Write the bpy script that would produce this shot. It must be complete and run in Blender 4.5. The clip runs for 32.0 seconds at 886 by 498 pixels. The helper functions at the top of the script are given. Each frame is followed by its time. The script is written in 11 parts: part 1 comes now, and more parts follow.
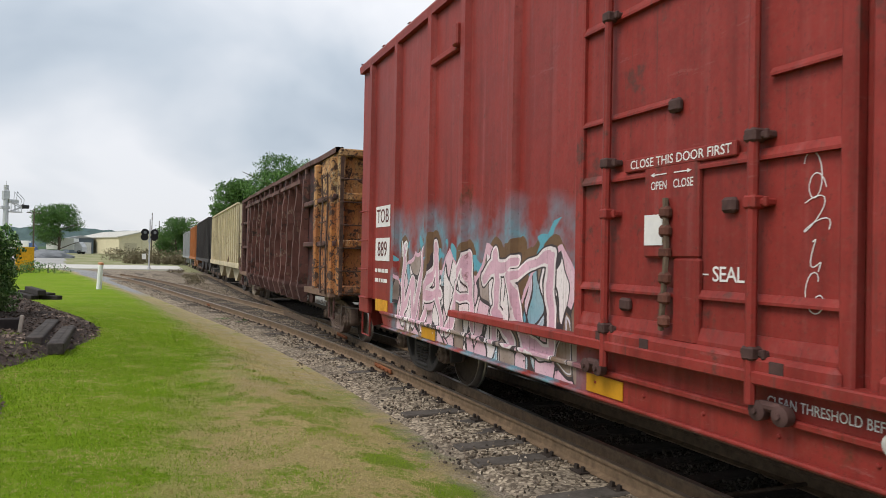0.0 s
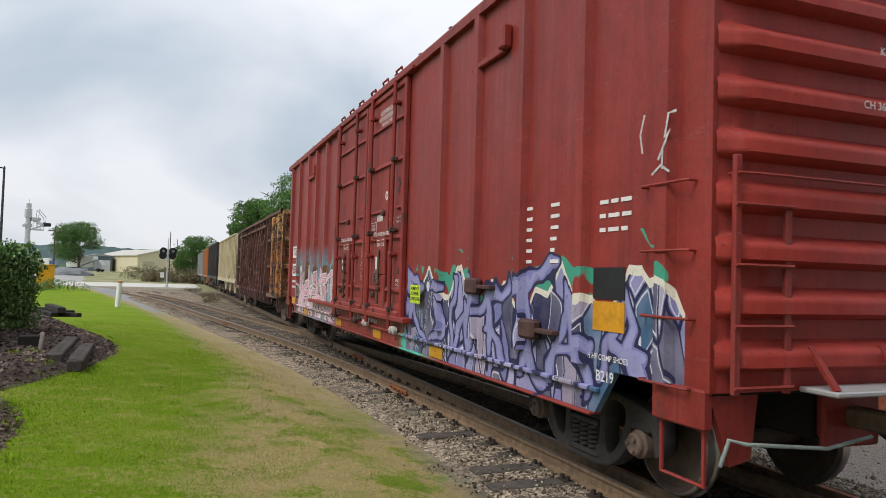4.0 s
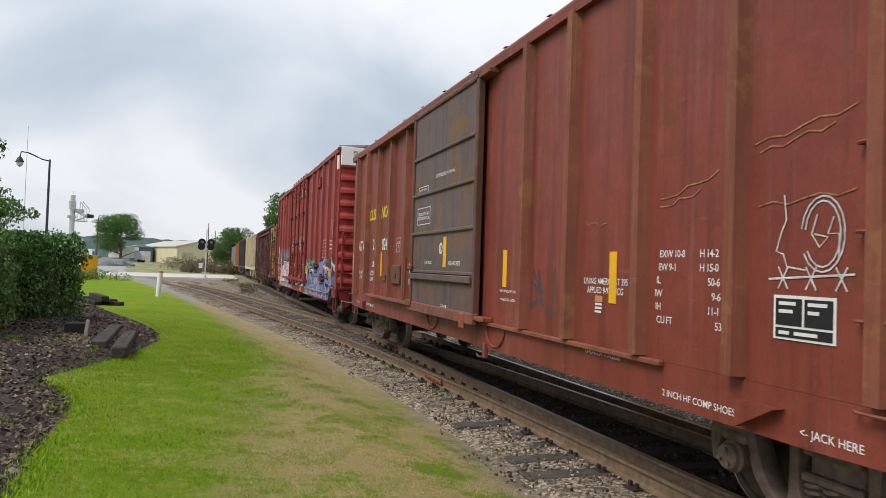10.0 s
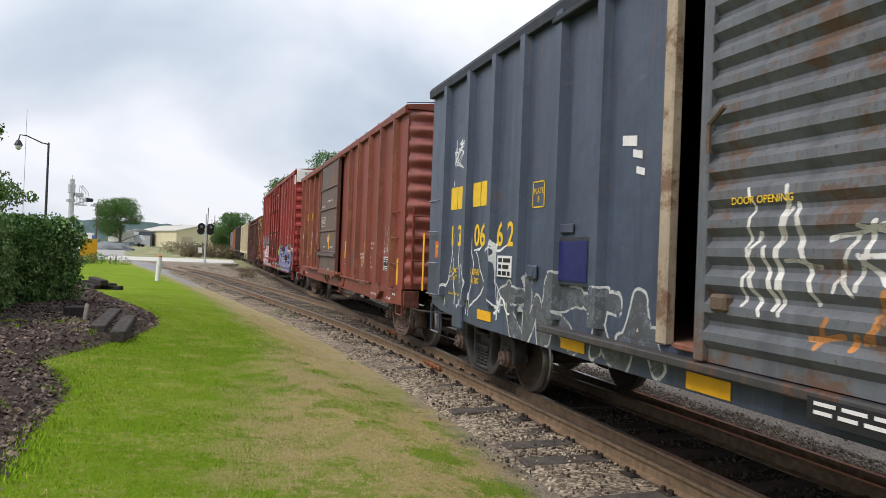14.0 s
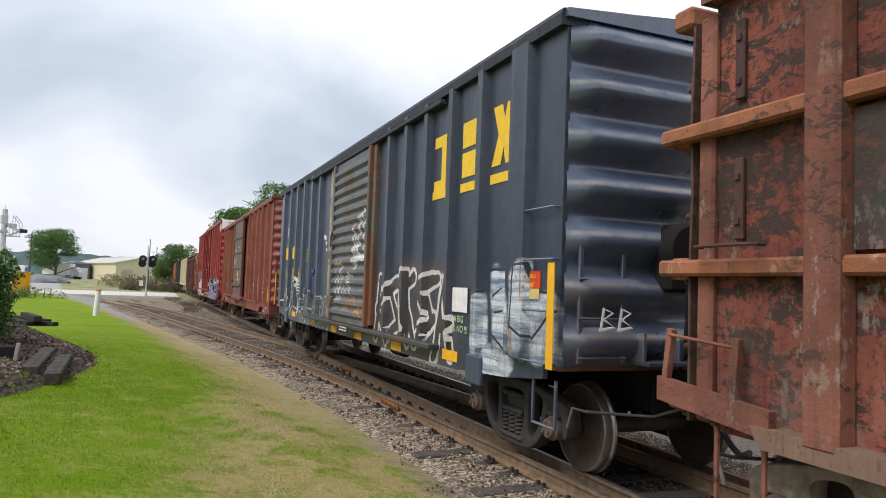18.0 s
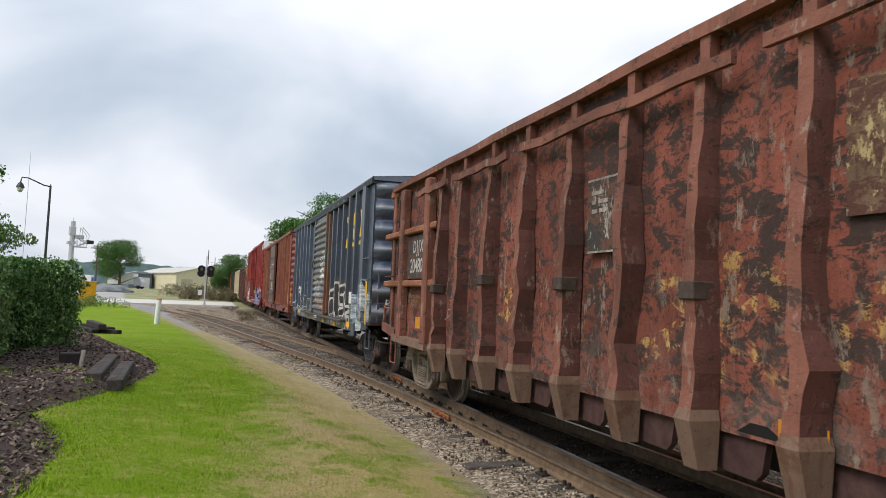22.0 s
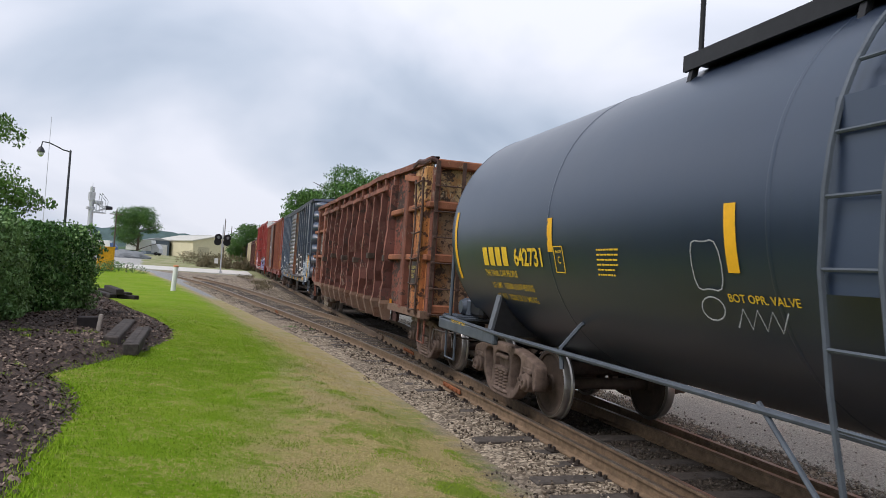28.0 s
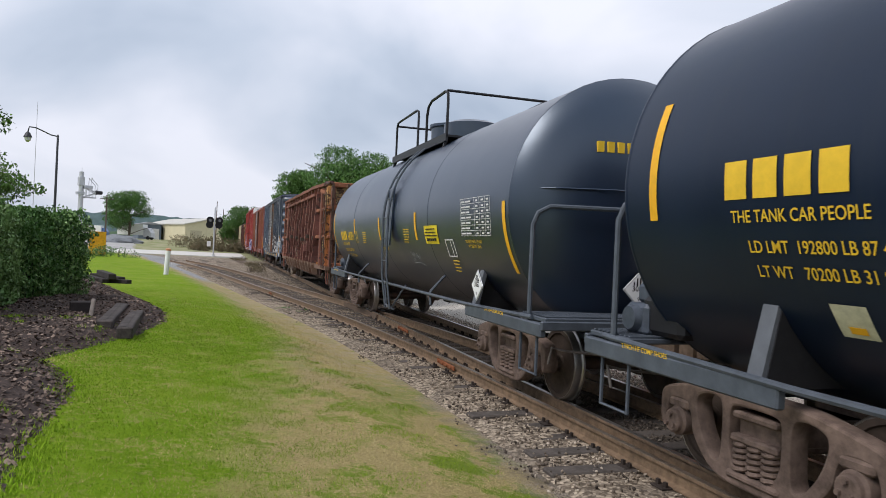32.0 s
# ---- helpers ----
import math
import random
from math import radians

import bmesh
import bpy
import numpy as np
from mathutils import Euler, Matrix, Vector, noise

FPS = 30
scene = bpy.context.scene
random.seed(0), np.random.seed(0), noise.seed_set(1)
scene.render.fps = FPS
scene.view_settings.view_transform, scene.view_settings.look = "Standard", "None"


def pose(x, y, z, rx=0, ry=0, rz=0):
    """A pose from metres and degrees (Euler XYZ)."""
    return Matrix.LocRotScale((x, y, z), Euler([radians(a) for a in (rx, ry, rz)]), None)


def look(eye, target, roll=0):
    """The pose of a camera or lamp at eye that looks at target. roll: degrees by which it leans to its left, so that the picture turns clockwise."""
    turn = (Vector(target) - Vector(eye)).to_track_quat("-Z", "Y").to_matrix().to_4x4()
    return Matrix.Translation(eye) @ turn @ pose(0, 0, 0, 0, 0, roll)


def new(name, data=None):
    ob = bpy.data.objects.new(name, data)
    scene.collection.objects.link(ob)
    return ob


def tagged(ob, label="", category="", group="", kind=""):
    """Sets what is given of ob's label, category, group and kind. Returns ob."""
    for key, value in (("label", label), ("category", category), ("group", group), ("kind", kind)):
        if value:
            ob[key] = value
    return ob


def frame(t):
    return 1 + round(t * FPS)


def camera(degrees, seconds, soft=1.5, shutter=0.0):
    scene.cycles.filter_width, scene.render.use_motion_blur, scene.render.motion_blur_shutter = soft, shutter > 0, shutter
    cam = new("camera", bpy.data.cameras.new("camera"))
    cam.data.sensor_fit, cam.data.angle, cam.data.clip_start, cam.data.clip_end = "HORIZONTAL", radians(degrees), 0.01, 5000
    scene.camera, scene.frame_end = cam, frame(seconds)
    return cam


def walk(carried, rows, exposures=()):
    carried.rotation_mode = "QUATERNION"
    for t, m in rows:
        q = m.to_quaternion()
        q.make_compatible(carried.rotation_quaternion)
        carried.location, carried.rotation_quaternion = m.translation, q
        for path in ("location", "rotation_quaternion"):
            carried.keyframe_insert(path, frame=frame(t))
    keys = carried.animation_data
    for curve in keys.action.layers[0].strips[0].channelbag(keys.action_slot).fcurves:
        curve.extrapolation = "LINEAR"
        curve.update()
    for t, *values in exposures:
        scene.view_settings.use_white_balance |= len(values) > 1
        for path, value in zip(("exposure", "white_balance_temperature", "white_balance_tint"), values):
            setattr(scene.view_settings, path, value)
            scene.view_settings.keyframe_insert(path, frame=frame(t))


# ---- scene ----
# ---- camera and its walk ----
VIEW = [
    (0.0, 0.037, -0.193, 1.842, -22.27, 0.59, -1.09), (0.5, 0.028, -0.198, 1.843, -22.09, 1.61, -2.04), (1.0, 0.022, -0.184, 1.839, -20.67, 1.13, -2.13),
    (1.5, 0.029, -0.192, 1.836, -20.22, 0.57, -2.52), (2.0, 0.049, -0.190, 1.840, -20.17, 1.40, -1.76), (2.5, 0.027, -0.200, 1.852, -21.85, 2.06, -1.98),
    (4.5, 0.010, -0.207, 1.849, -20.88, 2.28, -1.55), (5.0, 0.014, -0.207, 1.847, -21.44, 2.09, -1.93), (5.5, 0.012, -0.219, 1.849, -21.28, 1.86, -1.92),
    (6.0, 0.016, -0.222, 1.845, -21.60, 1.75, -2.08), (6.5, 0.008, -0.210, 1.842, -21.69, 1.59, -2.39), (7.0, -0.002, -0.211, 1.839, -20.90, 1.64, -2.42),
    (7.5, -0.004, -0.146, 1.841, -20.44, 1.75, -2.06), (8.0, -0.006, -0.207, 1.834, -19.11, 1.81, -2.05), (8.5, -0.007, -0.198, 1.832, -18.67, 1.39, -2.05),
    (9.0, -0.002, -0.215, 1.836, -19.15, 0.85, -2.15), (9.5, -0.001, -0.205, 1.832, -18.58, 0.99, -2.03), (10.0, -0.015, -0.208, 1.824, -18.31, 1.52, -1.84),
    (10.5, -0.002, -0.204, 1.833, -18.02, 1.07, -1.90), (11.0, -0.005, -0.202, 1.839, -18.26, 1.45, -2.06), (11.5, -0.007, -0.214, 1.836, -18.14, 1.52, -2.01),
    (12.0, 0.008, -0.205, 1.831, -17.54, 1.44, -1.93), (12.5, 0.004, -0.207, 1.817, -18.36, 1.46, -1.82), (13.0, 0.001, -0.203, 1.827, -18.63, 0.71, -1.78),
    (13.5, 0.006, -0.206, 1.834, -18.40, 0.79, -1.90), (14.0, -0.002, -0.195, 1.825, -18.34, 0.39, -2.19), (14.5, 0.002, -0.182, 1.819, -17.52, 0.16, -1.87),
    (16.5, -0.063, 0.169, 1.856, -18.13, 0.86, -2.12), (17.0, -0.037, 0.161, 1.847, -19.96, 2.06, -2.41), (17.5, -0.058, 0.115, 1.869, -25.96, 2.28, -1.89),
    (18.0, -0.067, 0.158, 1.859, -22.53, 3.15, -2.06), (18.5, -0.038, 0.189, 1.846, -20.12, 1.85, -2.05), (19.0, -0.020, 0.184, 1.849, -17.55, 1.78, -1.80),
    (19.5, -0.018, 0.190, 1.860, -16.98, 2.11, -2.23), (20.0, -0.032, 0.188, 1.869, -16.06, 2.87, -2.84), (20.5, -0.029, 0.192, 1.857, -18.14, 2.41, -3.06),
    (21.0, -0.036, 0.180, 1.858, -18.15, 3.57, -3.05), (21.5, -0.037, 0.163, 1.868, -18.53, 3.89, -2.47), (22.0, -0.048, 0.174, 1.859, -18.36, 3.79, -2.18),
    (22.5, -0.032, 0.192, 1.868, -17.24, 3.19, -2.25), (23.0, -0.030, 0.181, 1.863, -16.49, 3.54, -2.55), (23.5, -0.023, 0.189, 1.861, -16.12, 3.21, -2.57),
    (24.0, -0.040, 0.189, 1.876, -15.29, 2.91, -3.01), (24.5, -0.036, 0.180, 1.866, -15.48, 2.55, -3.11), (25.0, -0.048, 0.165, 1.852, -15.11, 2.18, -3.05),
    (25.5, -0.031, 0.196, 1.858, -15.86, 1.84, -2.78), (27.5, -0.040, 0.213, 1.855, -17.16, 1.85, -4.24), (28.0, -0.040, 0.196, 1.856, -17.20, 1.69, -3.77),
    (28.5, -0.049, 0.183, 1.852, -17.02, 1.71, -3.51), (29.0, -0.054, 0.180, 1.856, -17.09, 1.90, -3.52), (29.5, -0.037, 0.196, 1.854, -17.01, 1.80, -3.48),
    (30.0, -0.035, 0.195, 1.856, -16.60, 1.73, -3.27), (30.5, -0.041, 0.179, 1.851, -16.19, 1.29, -2.98), (31.0, -0.051, 0.187, 1.852, -17.04, 0.92, -2.79),
    (31.5, -0.044, 0.185, 1.841, -17.66, -0.22, -2.59), (32.0, -0.017, 0.181, 1.843, -17.72, -0.02, -2.64),
]
ROLL = [(0.0, -0.00), (1.0, 2.54), (2.0, 5.11), (2.5, 6.40), (4.5, 11.78), (5.5, 14.48), (6.5, 17.18), (7.5, 19.89), (8.5, 22.66), (9.5, 25.44), (10.5, 28.21), (11.5, 30.89), (12.5, 33.58), (13.5, 36.24), (14.5, 38.86), (16.5, 44.03), (17.5, 46.62), (18.5, 49.25), (19.5, 51.86), (20.5, 54.45), (21.5, 56.96), (22.5, 59.35), (23.5, 61.78), (24.5, 64.23), (25.5, 66.73), (27.5, 71.78), (28.5, 74.34), (29.5, 77.06), (30.5, 79.87), (31.5, 82.67), (32.0, 84.08)]
cam = camera(64.19, 32.0, soft=0.5, shutter=0.12)
walk(cam, [(t, pose(x, y, z, 90 + p, r, w)) for t, x, y, z, w, p, r in VIEW],
     exposures=[(0.0, 0.14, 6500, 11), (6.0, 0.16, 6500, 11), (10.0, 0.18, 6500, 11), (14.0, 0.28, 6450, 13), (18.0, 0.32, 6450, 13), (22.0, 0.24, 6400, 12), (25.0, 0.13, 6350, 13),
                (28.0, 0.15, 6230, 15), (32.0, 0.14, 6230, 15)])

# ---- world, sun ----
TRACK = 5.0          # the train's track runs along y at this x
GAUGE = 0.755        # half the distance between the rails' middles
world = bpy.data.worlds.new("overcast_sky")
scene.world = world
world.use_nodes = True
wn, wl = world.node_tree.nodes, world.node_tree.links
wn.clear()


def sky():
    out = wn.new("ShaderNodeOutputWorld")
    bg = wn.new("ShaderNodeBackground")
    air = wn.new("ShaderNodeTexSky")
    air.sky_type, air.sun_disc = "NISHITA", False
    air.sun_elevation, air.sun_rotation = radians(51), radians(252)
    co = wn.new("ShaderNodeTexCoord")
    sep = wn.new("ShaderNodeSeparateXYZ")
    wl.new(co.outputs["Generated"], sep.inputs[0])
    up = wn.new("ShaderNodeMath")
    up.operation = "MAXIMUM"
    wl.new(sep.outputs[2], up.inputs[0])
    up.inputs[1].default_value = 0.0
    lift = wn.new("ShaderNodeMath")
    lift.operation = "ADD"
    wl.new(up.outputs[0], lift.inputs[0])
    lift.inputs[1].default_value = 0.42
    flat = wn.new("ShaderNodeVectorMath")
    flat.operation = "DIVIDE"
    comb = wn.new("ShaderNodeCombineXYZ")
    for i in range(3):
        wl.new(lift.outputs[0], comb.inputs[i])
    wl.new(co.outputs["Generated"], flat.inputs[0])
    wl.new(comb.outputs[0], flat.inputs[1])
    big = wn.new("ShaderNodeTexNoise")
    big.inputs["Scale"].default_value, big.inputs["Detail"].default_value = 1.35, 5.0
    big.inputs["Roughness"].default_value, big.inputs["Distortion"].default_value = 0.43, 0.3
    shift = wn.new("ShaderNodeVectorMath")
    shift.operation = "ADD"
    shift.inputs[1].default_value = (3.1, 1.7, 0.4)
    wl.new(flat.outputs[0], shift.inputs[0])
    wl.new(shift.outputs[0], big.inputs["Vector"])
    ramp = wn.new("ShaderNodeValToRGB")
    e = ramp.color_ramp.elements
    e[0].position, e[0].color = 0.34, (0.36, 0.445, 0.54, 1)
    e[1].position, e[1].color = 0.62, (0.90, 0.925, 0.965, 1)
    mid = ramp.color_ramp.elements.new(0.46)
    mid.color = (0.58, 0.655, 0.735, 1)
    wl.new(big.outputs["Fac"], ramp.inputs[0])
    mix = wn.new("ShaderNodeMix")
    mix.data_type = "RGBA"
    mix.inputs["Factor"].default_value = 0.93
    scale = wn.new("ShaderNodeMix")
    scale.data_type, scale.blend_type = "RGBA", "MULTIPLY"
    scale.inputs["Factor"].default_value = 1.0
    scale.inputs["B"].default_value = (0.09, 0.09, 0.09, 1)
    wl.new(air.outputs[0], scale.inputs["A"])
    wl.new(scale.outputs["Result"], mix.inputs["A"])
    # an overcast sky is dimmer towards the horizon
    low = wn.new("ShaderNodeMapRange")
    low.inputs["From Min"].default_value, low.inputs["From Max"].default_value = 0.0, 0.42
    low.inputs["To Min"].default_value, low.inputs["To Max"].default_value = 0.83, 1.02
    wl.new(up.outputs[0], low.inputs["Value"])
    dim = wn.new("ShaderNodeVectorMath")
    dim.operation = "SCALE"
    wl.new(ramp.outputs[0], dim.inputs[0])
    wl.new(low.outputs[0], dim.inputs["Scale"])
    wl.new(dim.outputs[0], mix.inputs["B"])
    wl.new(mix.outputs["Result"], bg.inputs["Color"])
    bg.inputs["Strength"].default_value = 1.0
    wl.new(bg.outputs[0], out.inputs[0])


sky()
sun = new("sun", bpy.data.lights.new("sun", "SUN"))
sun.data.energy, sun.data.angle, sun.data.color = 2.2, radians(28), (1.0, 0.96, 0.90)
sun.matrix_world = look((-28, -9, 36), (0, 0, 0))

# ---- materials ----


class Nodes:
    """Short hand for building a node material in object space."""

    def __init__(self, name, rough=0.7, metal=0.0):
        self.mat = bpy.data.materials.new(name)
        self.mat.use_nodes = True
        self.n, self.l = self.mat.node_tree.nodes, self.mat.node_tree.links
        self.bsdf = self.n["Principled BSDF"]
        self.bsdf.inputs["Roughness"].default_value = rough
        self.bsdf.inputs["Metallic"].default_value = metal
        self.bsdf.inputs["Specular IOR Level"].default_value = 0.28
        self.co = self.n.new("ShaderNodeTexCoord").outputs["Object"]

    def put(self, value, socket):
        if isinstance(value, (int, float)):
            socket.default_value = value
        elif isinstance(value, tuple):
            socket.default_value = (*value, 1.0) if len(value) == 3 and socket.type == "RGBA" else value
        else:
            self.l.new(value, socket)

    def noise(self, scale, detail=4.0, rough=0.55, stretch=None, distort=0.0, at=(0, 0, 0)):
        co = self.co
        if stretch or at != (0, 0, 0):
            m = self.n.new("ShaderNodeMapping")
            m.inputs["Scale"].default_value = stretch or (1, 1, 1)
            m.inputs["Location"].default_value = at
            self.l.new(co, m.inputs[0])
            co = m.outputs[0]
        t = self.n.new("ShaderNodeTexNoise")
        t.inputs["Scale"].default_value, t.inputs["Detail"].default_value = scale, detail
        t.inputs["Roughness"].default_value, t.inputs["Distortion"].default_value = rough, distort
        self.l.new(co, t.inputs["Vector"])
        return t.outputs["Fac"]

    def cells(self, scale, stretch=None, feature="F1", distort=0.0, dscale=1.5, rand=1.0):
        co = self.co
        if distort:
            t = self.n.new("ShaderNodeTexNoise")
            t.inputs["Scale"].default_value = dscale
            self.l.new(co, t.inputs["Vector"])
            s = self.n.new("ShaderNodeVectorMath")
            s.operation = "SCALE"
            s.inputs["Scale"].default_value = distort
            self.l.new(t.outputs["Color"], s.inputs[0])
            a = self.n.new("ShaderNodeVectorMath")
            self.l.new(co, a.inputs[0])
            self.l.new(s.outputs[0], a.inputs[1])
            co = a.outputs[0]
        m = self.n.new("ShaderNodeMapping")
        m.inputs["Scale"].default_value = stretch or (1, 1, 1)
        self.l.new(co, m.inputs[0])
        v = self.n.new("ShaderNodeTexVoronoi")
        v.feature = feature
        v.inputs["Scale"].default_value, v.inputs["Randomness"].default_value = scale, rand
        self.l.new(m.outputs[0], v.inputs["Vector"])
        return v

    def math(self, op, a, b=0.0, clamp=False):
        m = self.n.new("ShaderNodeMath")
        m.operation, m.use_clamp = op, clamp
        self.put(a, m.inputs[0]), self.put(b, m.inputs[1])
        return m.outputs[0]

    def step(self, value, lo, hi):
        r = self.n.new("ShaderNodeMapRange")
        self.put(value, r.inputs[0])
        r.inputs[1].default_value, r.inputs[2].default_value = lo, hi
        return r.outputs[0]

    def axis(self, i):
        s = self.n.new("ShaderNodeSeparateXYZ")
        self.l.new(self.co, s.inputs[0])
        return s.outputs[i]

    def mix(self, fac, a, b):
        m = self.n.new("ShaderNodeMix")
        m.data_type = "RGBA"
        self.put(fac, m.inputs["Factor"]), self.put(a, m.inputs["A"]), self.put(b, m.inputs["B"])
        return m.outputs["Result"]

    def ramp(self, fac, stops):
        r = self.n.new("ShaderNodeValToRGB")
        e = r.color_ramp.elements
        while len(e) < len(stops):
            e.new(0.5)
        for k, (at, c) in zip(e, stops):
            k.position, k.color = at, (*c, 1)
        self.l.new(fac, r.inputs[0])
        return r.outputs[0]

    def chance(self):
        return self.n.new("ShaderNodeObjectInfo").outputs["Random"]

    def island(self):
        return self.n.new("ShaderNodeNewGeometry").outputs["Random Per Island"]

    def done(self, colour, rough=None, bump=None, strength=0.3, distance=0.01):
        self.put(colour, self.bsdf.inputs["Base Color"])
        if rough is not None:
            self.put(rough, self.bsdf.inputs["Roughness"])
        if bump is not None:
            b = self.n.new("ShaderNodeBump")
            b.inputs["Strength"].default_value, b.inputs["Distance"].default_value = strength, distance
            self.l.new(bump, b.inputs["Height"])
            self.l.new(b.outputs[0], self.bsdf.inputs["Normal"])
        return self.mat


def tint(c, k):
    return tuple(min(1.0, x * k) for x in c)


def paint(name, col, rust=(0.10, 0.035, 0.018), rusty=0.35, rough=0.5, dirt=0.5, streak=0.5, graffiti=None):
    """Weathered paint on steel: stains, run-down streaks, chips of rust, fine grain; optionally sprayed lettering."""
    m = Nodes(name)
    big = m.noise(0.55, 5, 0.6)
    c = m.mix(m.step(big, 0.3, 0.75), tint(col, 0.78), tint(col, 1.18))
    run = m.noise(2.2, 4, 0.6, stretch=(2.5, 2.5, 0.16))
    c = m.mix(m.math("MULTIPLY", m.step(run, 0.5, 0.75), streak), c, tint(col, 0.5))
    run2 = m.noise(3.1, 3, 0.5, stretch=(3, 3, 0.12), at=(3, 7, 1))
    c = m.mix(m.math("MULTIPLY", m.step(run2, 0.56, 0.8), streak * 0.3), c, tint(tuple(0.6 * x + 0.12 for x in col), 1.25))
    mott = m.noise(4.2, 8, 0.74, at=(1, 6, 3))
    c = m.mix(m.math("MULTIPLY", m.step(mott, 0.46, 0.62), 0.42), c, tint(col, 0.6))
    scuff = m.noise(3.4, 6, 0.76, stretch=(1, 0.45, 3.0), at=(8, 2, 4))
    c = m.mix(m.math("MULTIPLY", m.step(scuff, 0.62, 0.68), 0.16 + 0.25 * dirt), c, tuple(min(1.0, 0.75 * x + 0.11) for x in col))
    fine = m.noise(9.0, 6, 0.7)
    patch = m.math("ADD", m.noise(1.3, 6, 0.65, at=(5, 2, 9)), m.math("MULTIPLY", fine, 0.35))
    chip = m.step(patch, 0.92 - 0.35 * rusty, 0.99 - 0.35 * rusty)
    if graffiti:
        c = graffiti(m, c)
    c = m.mix(m.math("MULTIPLY", chip, 0.8), c, rust)
    drip = m.math("MULTIPLY", m.step(m.noise(4.6, 4, 0.62, stretch=(4, 4, 0.09), at=(2, 9, 5)), 0.58, 0.68), m.step(m.noise(0.9, 4, 0.6, at=(6, 1, 8)), 0.46, 0.58))
    c = m.mix(m.math("MULTIPLY", drip, min(0.8, 0.25 + rusty)), c, tint(rust, 1.1))
    speck = m.noise(34.0, 4, 0.75, stretch=(1, 1, 0.6), at=(7, 7, 2))
    c = m.mix(m.math("MULTIPLY", m.step(speck, 0.58, 0.66), 0.2 + 0.5 * dirt), c, tint(rust, 0.6))
    dust = m.noise(26.0, 4, 0.6)
    c = m.mix(m.math("MULTIPLY", m.step(dust, 0.5, 0.8), dirt * 0.35), c, (0.16, 0.13, 0.10))
    r = m.math("ADD", m.math("MULTIPLY", big, 0.25), rough - 0.1, True)
    return m.done(c, r, m.math("ADD", fine, m.math("MULTIPLY", m.noise(1.6, 2), 7.0)), 0.3, 0.007)


def glossy(mat, spec, coat, rough):
    """Give a paint a shiny clear coat."""
    b = mat.node_tree.nodes["Principled BSDF"].inputs
    b["Specular IOR Level"].default_value, b["Coat Weight"].default_value, b["Coat Roughness"].default_value = spec, coat, rough


def plain(name, col, rough=0.6, metal=0.0, var=0.25, scale=12.0, bump=0.15):
    m = Nodes(name, rough, metal)
    a, b = m.noise(scale, 5, 0.65), m.noise(scale * 0.13, 4)
    c = m.mix(m.step(a, 0.3, 0.7), tint(col, 1 - var), tint(col, 1 + var))
    c = m.mix(m.math("MULTIPLY", m.step(b, 0.35, 0.75), 0.5), c, tint(col, 1 - 1.4 * var))
    return m.done(c, None, a, bump, 0.008)


def rusted(name, col, dark, pale, rough=0.85, flaked=0.5, over=None):
    """Old scabbed paint: rust-red coat, dark scabs at two sizes, pale flakes, streaks."""
    m = Nodes(name)
    a = m.noise(0.9, 6, 0.62)
    c = m.mix(m.step(a, 0.35, 0.68), tint(col, 0.62), tint(col, 1.35))
    if over:
        c = over(m, c)
    where = m.noise(0.55, 4, 0.6, at=(2, 8, 5))
    scab = m.noise(5.2, 8, 0.74, stretch=(1, 0.75, 1.35), distort=0.5)
    lo = m.math("SUBTRACT", scab, m.math("MULTIPLY", m.math("SUBTRACT", where, 0.5), -0.28))
    c = m.mix(m.step(lo, 0.545 - 0.09 * flaked, 0.575 - 0.07 * flaked), c, dark)
    small = m.noise(26.0, 6, 0.72, stretch=(1, 1, 0.6), at=(4, 4, 4))
    c = m.mix(m.math("MULTIPLY", m.step(small, 0.55, 0.60), 0.75 * min(1.0, 0.4 + flaked)), c, tint(dark, 0.7))
    big = m.noise(0.7, 4, 0.6, at=(1, 4, 2))
    fl = m.math("MULTIPLY", m.step(m.noise(7.5, 7, 0.78, stretch=(1, 1, 0.45), at=(9, 1, 3)), 0.565, 0.60), m.step(big, 0.44, 0.58))
    c = m.mix(m.math("MULTIPLY", fl, 0.85), c, pale)
    run = m.noise(2.6, 4, 0.6, stretch=(3, 3, 0.15))
    c = m.mix(m.math("MULTIPLY", m.step(run, 0.5, 0.8), 0.55), c, tint(dark, 0.7))
    low = m.math("MULTIPLY", m.step(m.math("SUBTRACT", 1.75, m.axis(2)), 0.0, 0.8), m.step(m.noise(4.0, 6, 0.7, at=(7, 3, 1)), 0.45, 0.62))
    c = m.mix(m.math("MULTIPLY", low, 0.55 * flaked + 0.1), c, (0.24, 0.20, 0.165))
    return m.done(c, rough, m.math("ADD", scab, m.math("ADD", small, m.noise(24, 4))), 0.65, 0.012)


GLYPHS = [[(0, 0, 0.35, 1), (0.35, 1, 0.8, 0), (0.15, 0.4, 0.7, 0.45)], [(0, 0, 0, 1), (0, 1, 0.7, 0.75), (0.7, 0.75, 0, 0.5), (0, 0.5, 0.8, 0)],
          [(0.8, 1, 0.1, 0.85), (0.1, 0.85, 0.75, 0.4), (0.75, 0.4, 0, 0)], [(0, 1, 0.1, 0), (0.1, 0, 0.45, 0.6), (0.45, 0.6, 0.7, 0), (0.7, 0, 0.8, 1)],
          [(0.1, 0, 0, 0.9), (0, 0.9, 0.7, 1), (0.7, 1, 0.75, 0.1), (0.75, 0.1, 0.1, 0)], [(0.4, 0, 0.4, 1), (0, 0.8, 0.85, 1), (0.4, 0.4, 0.85, 0)]]


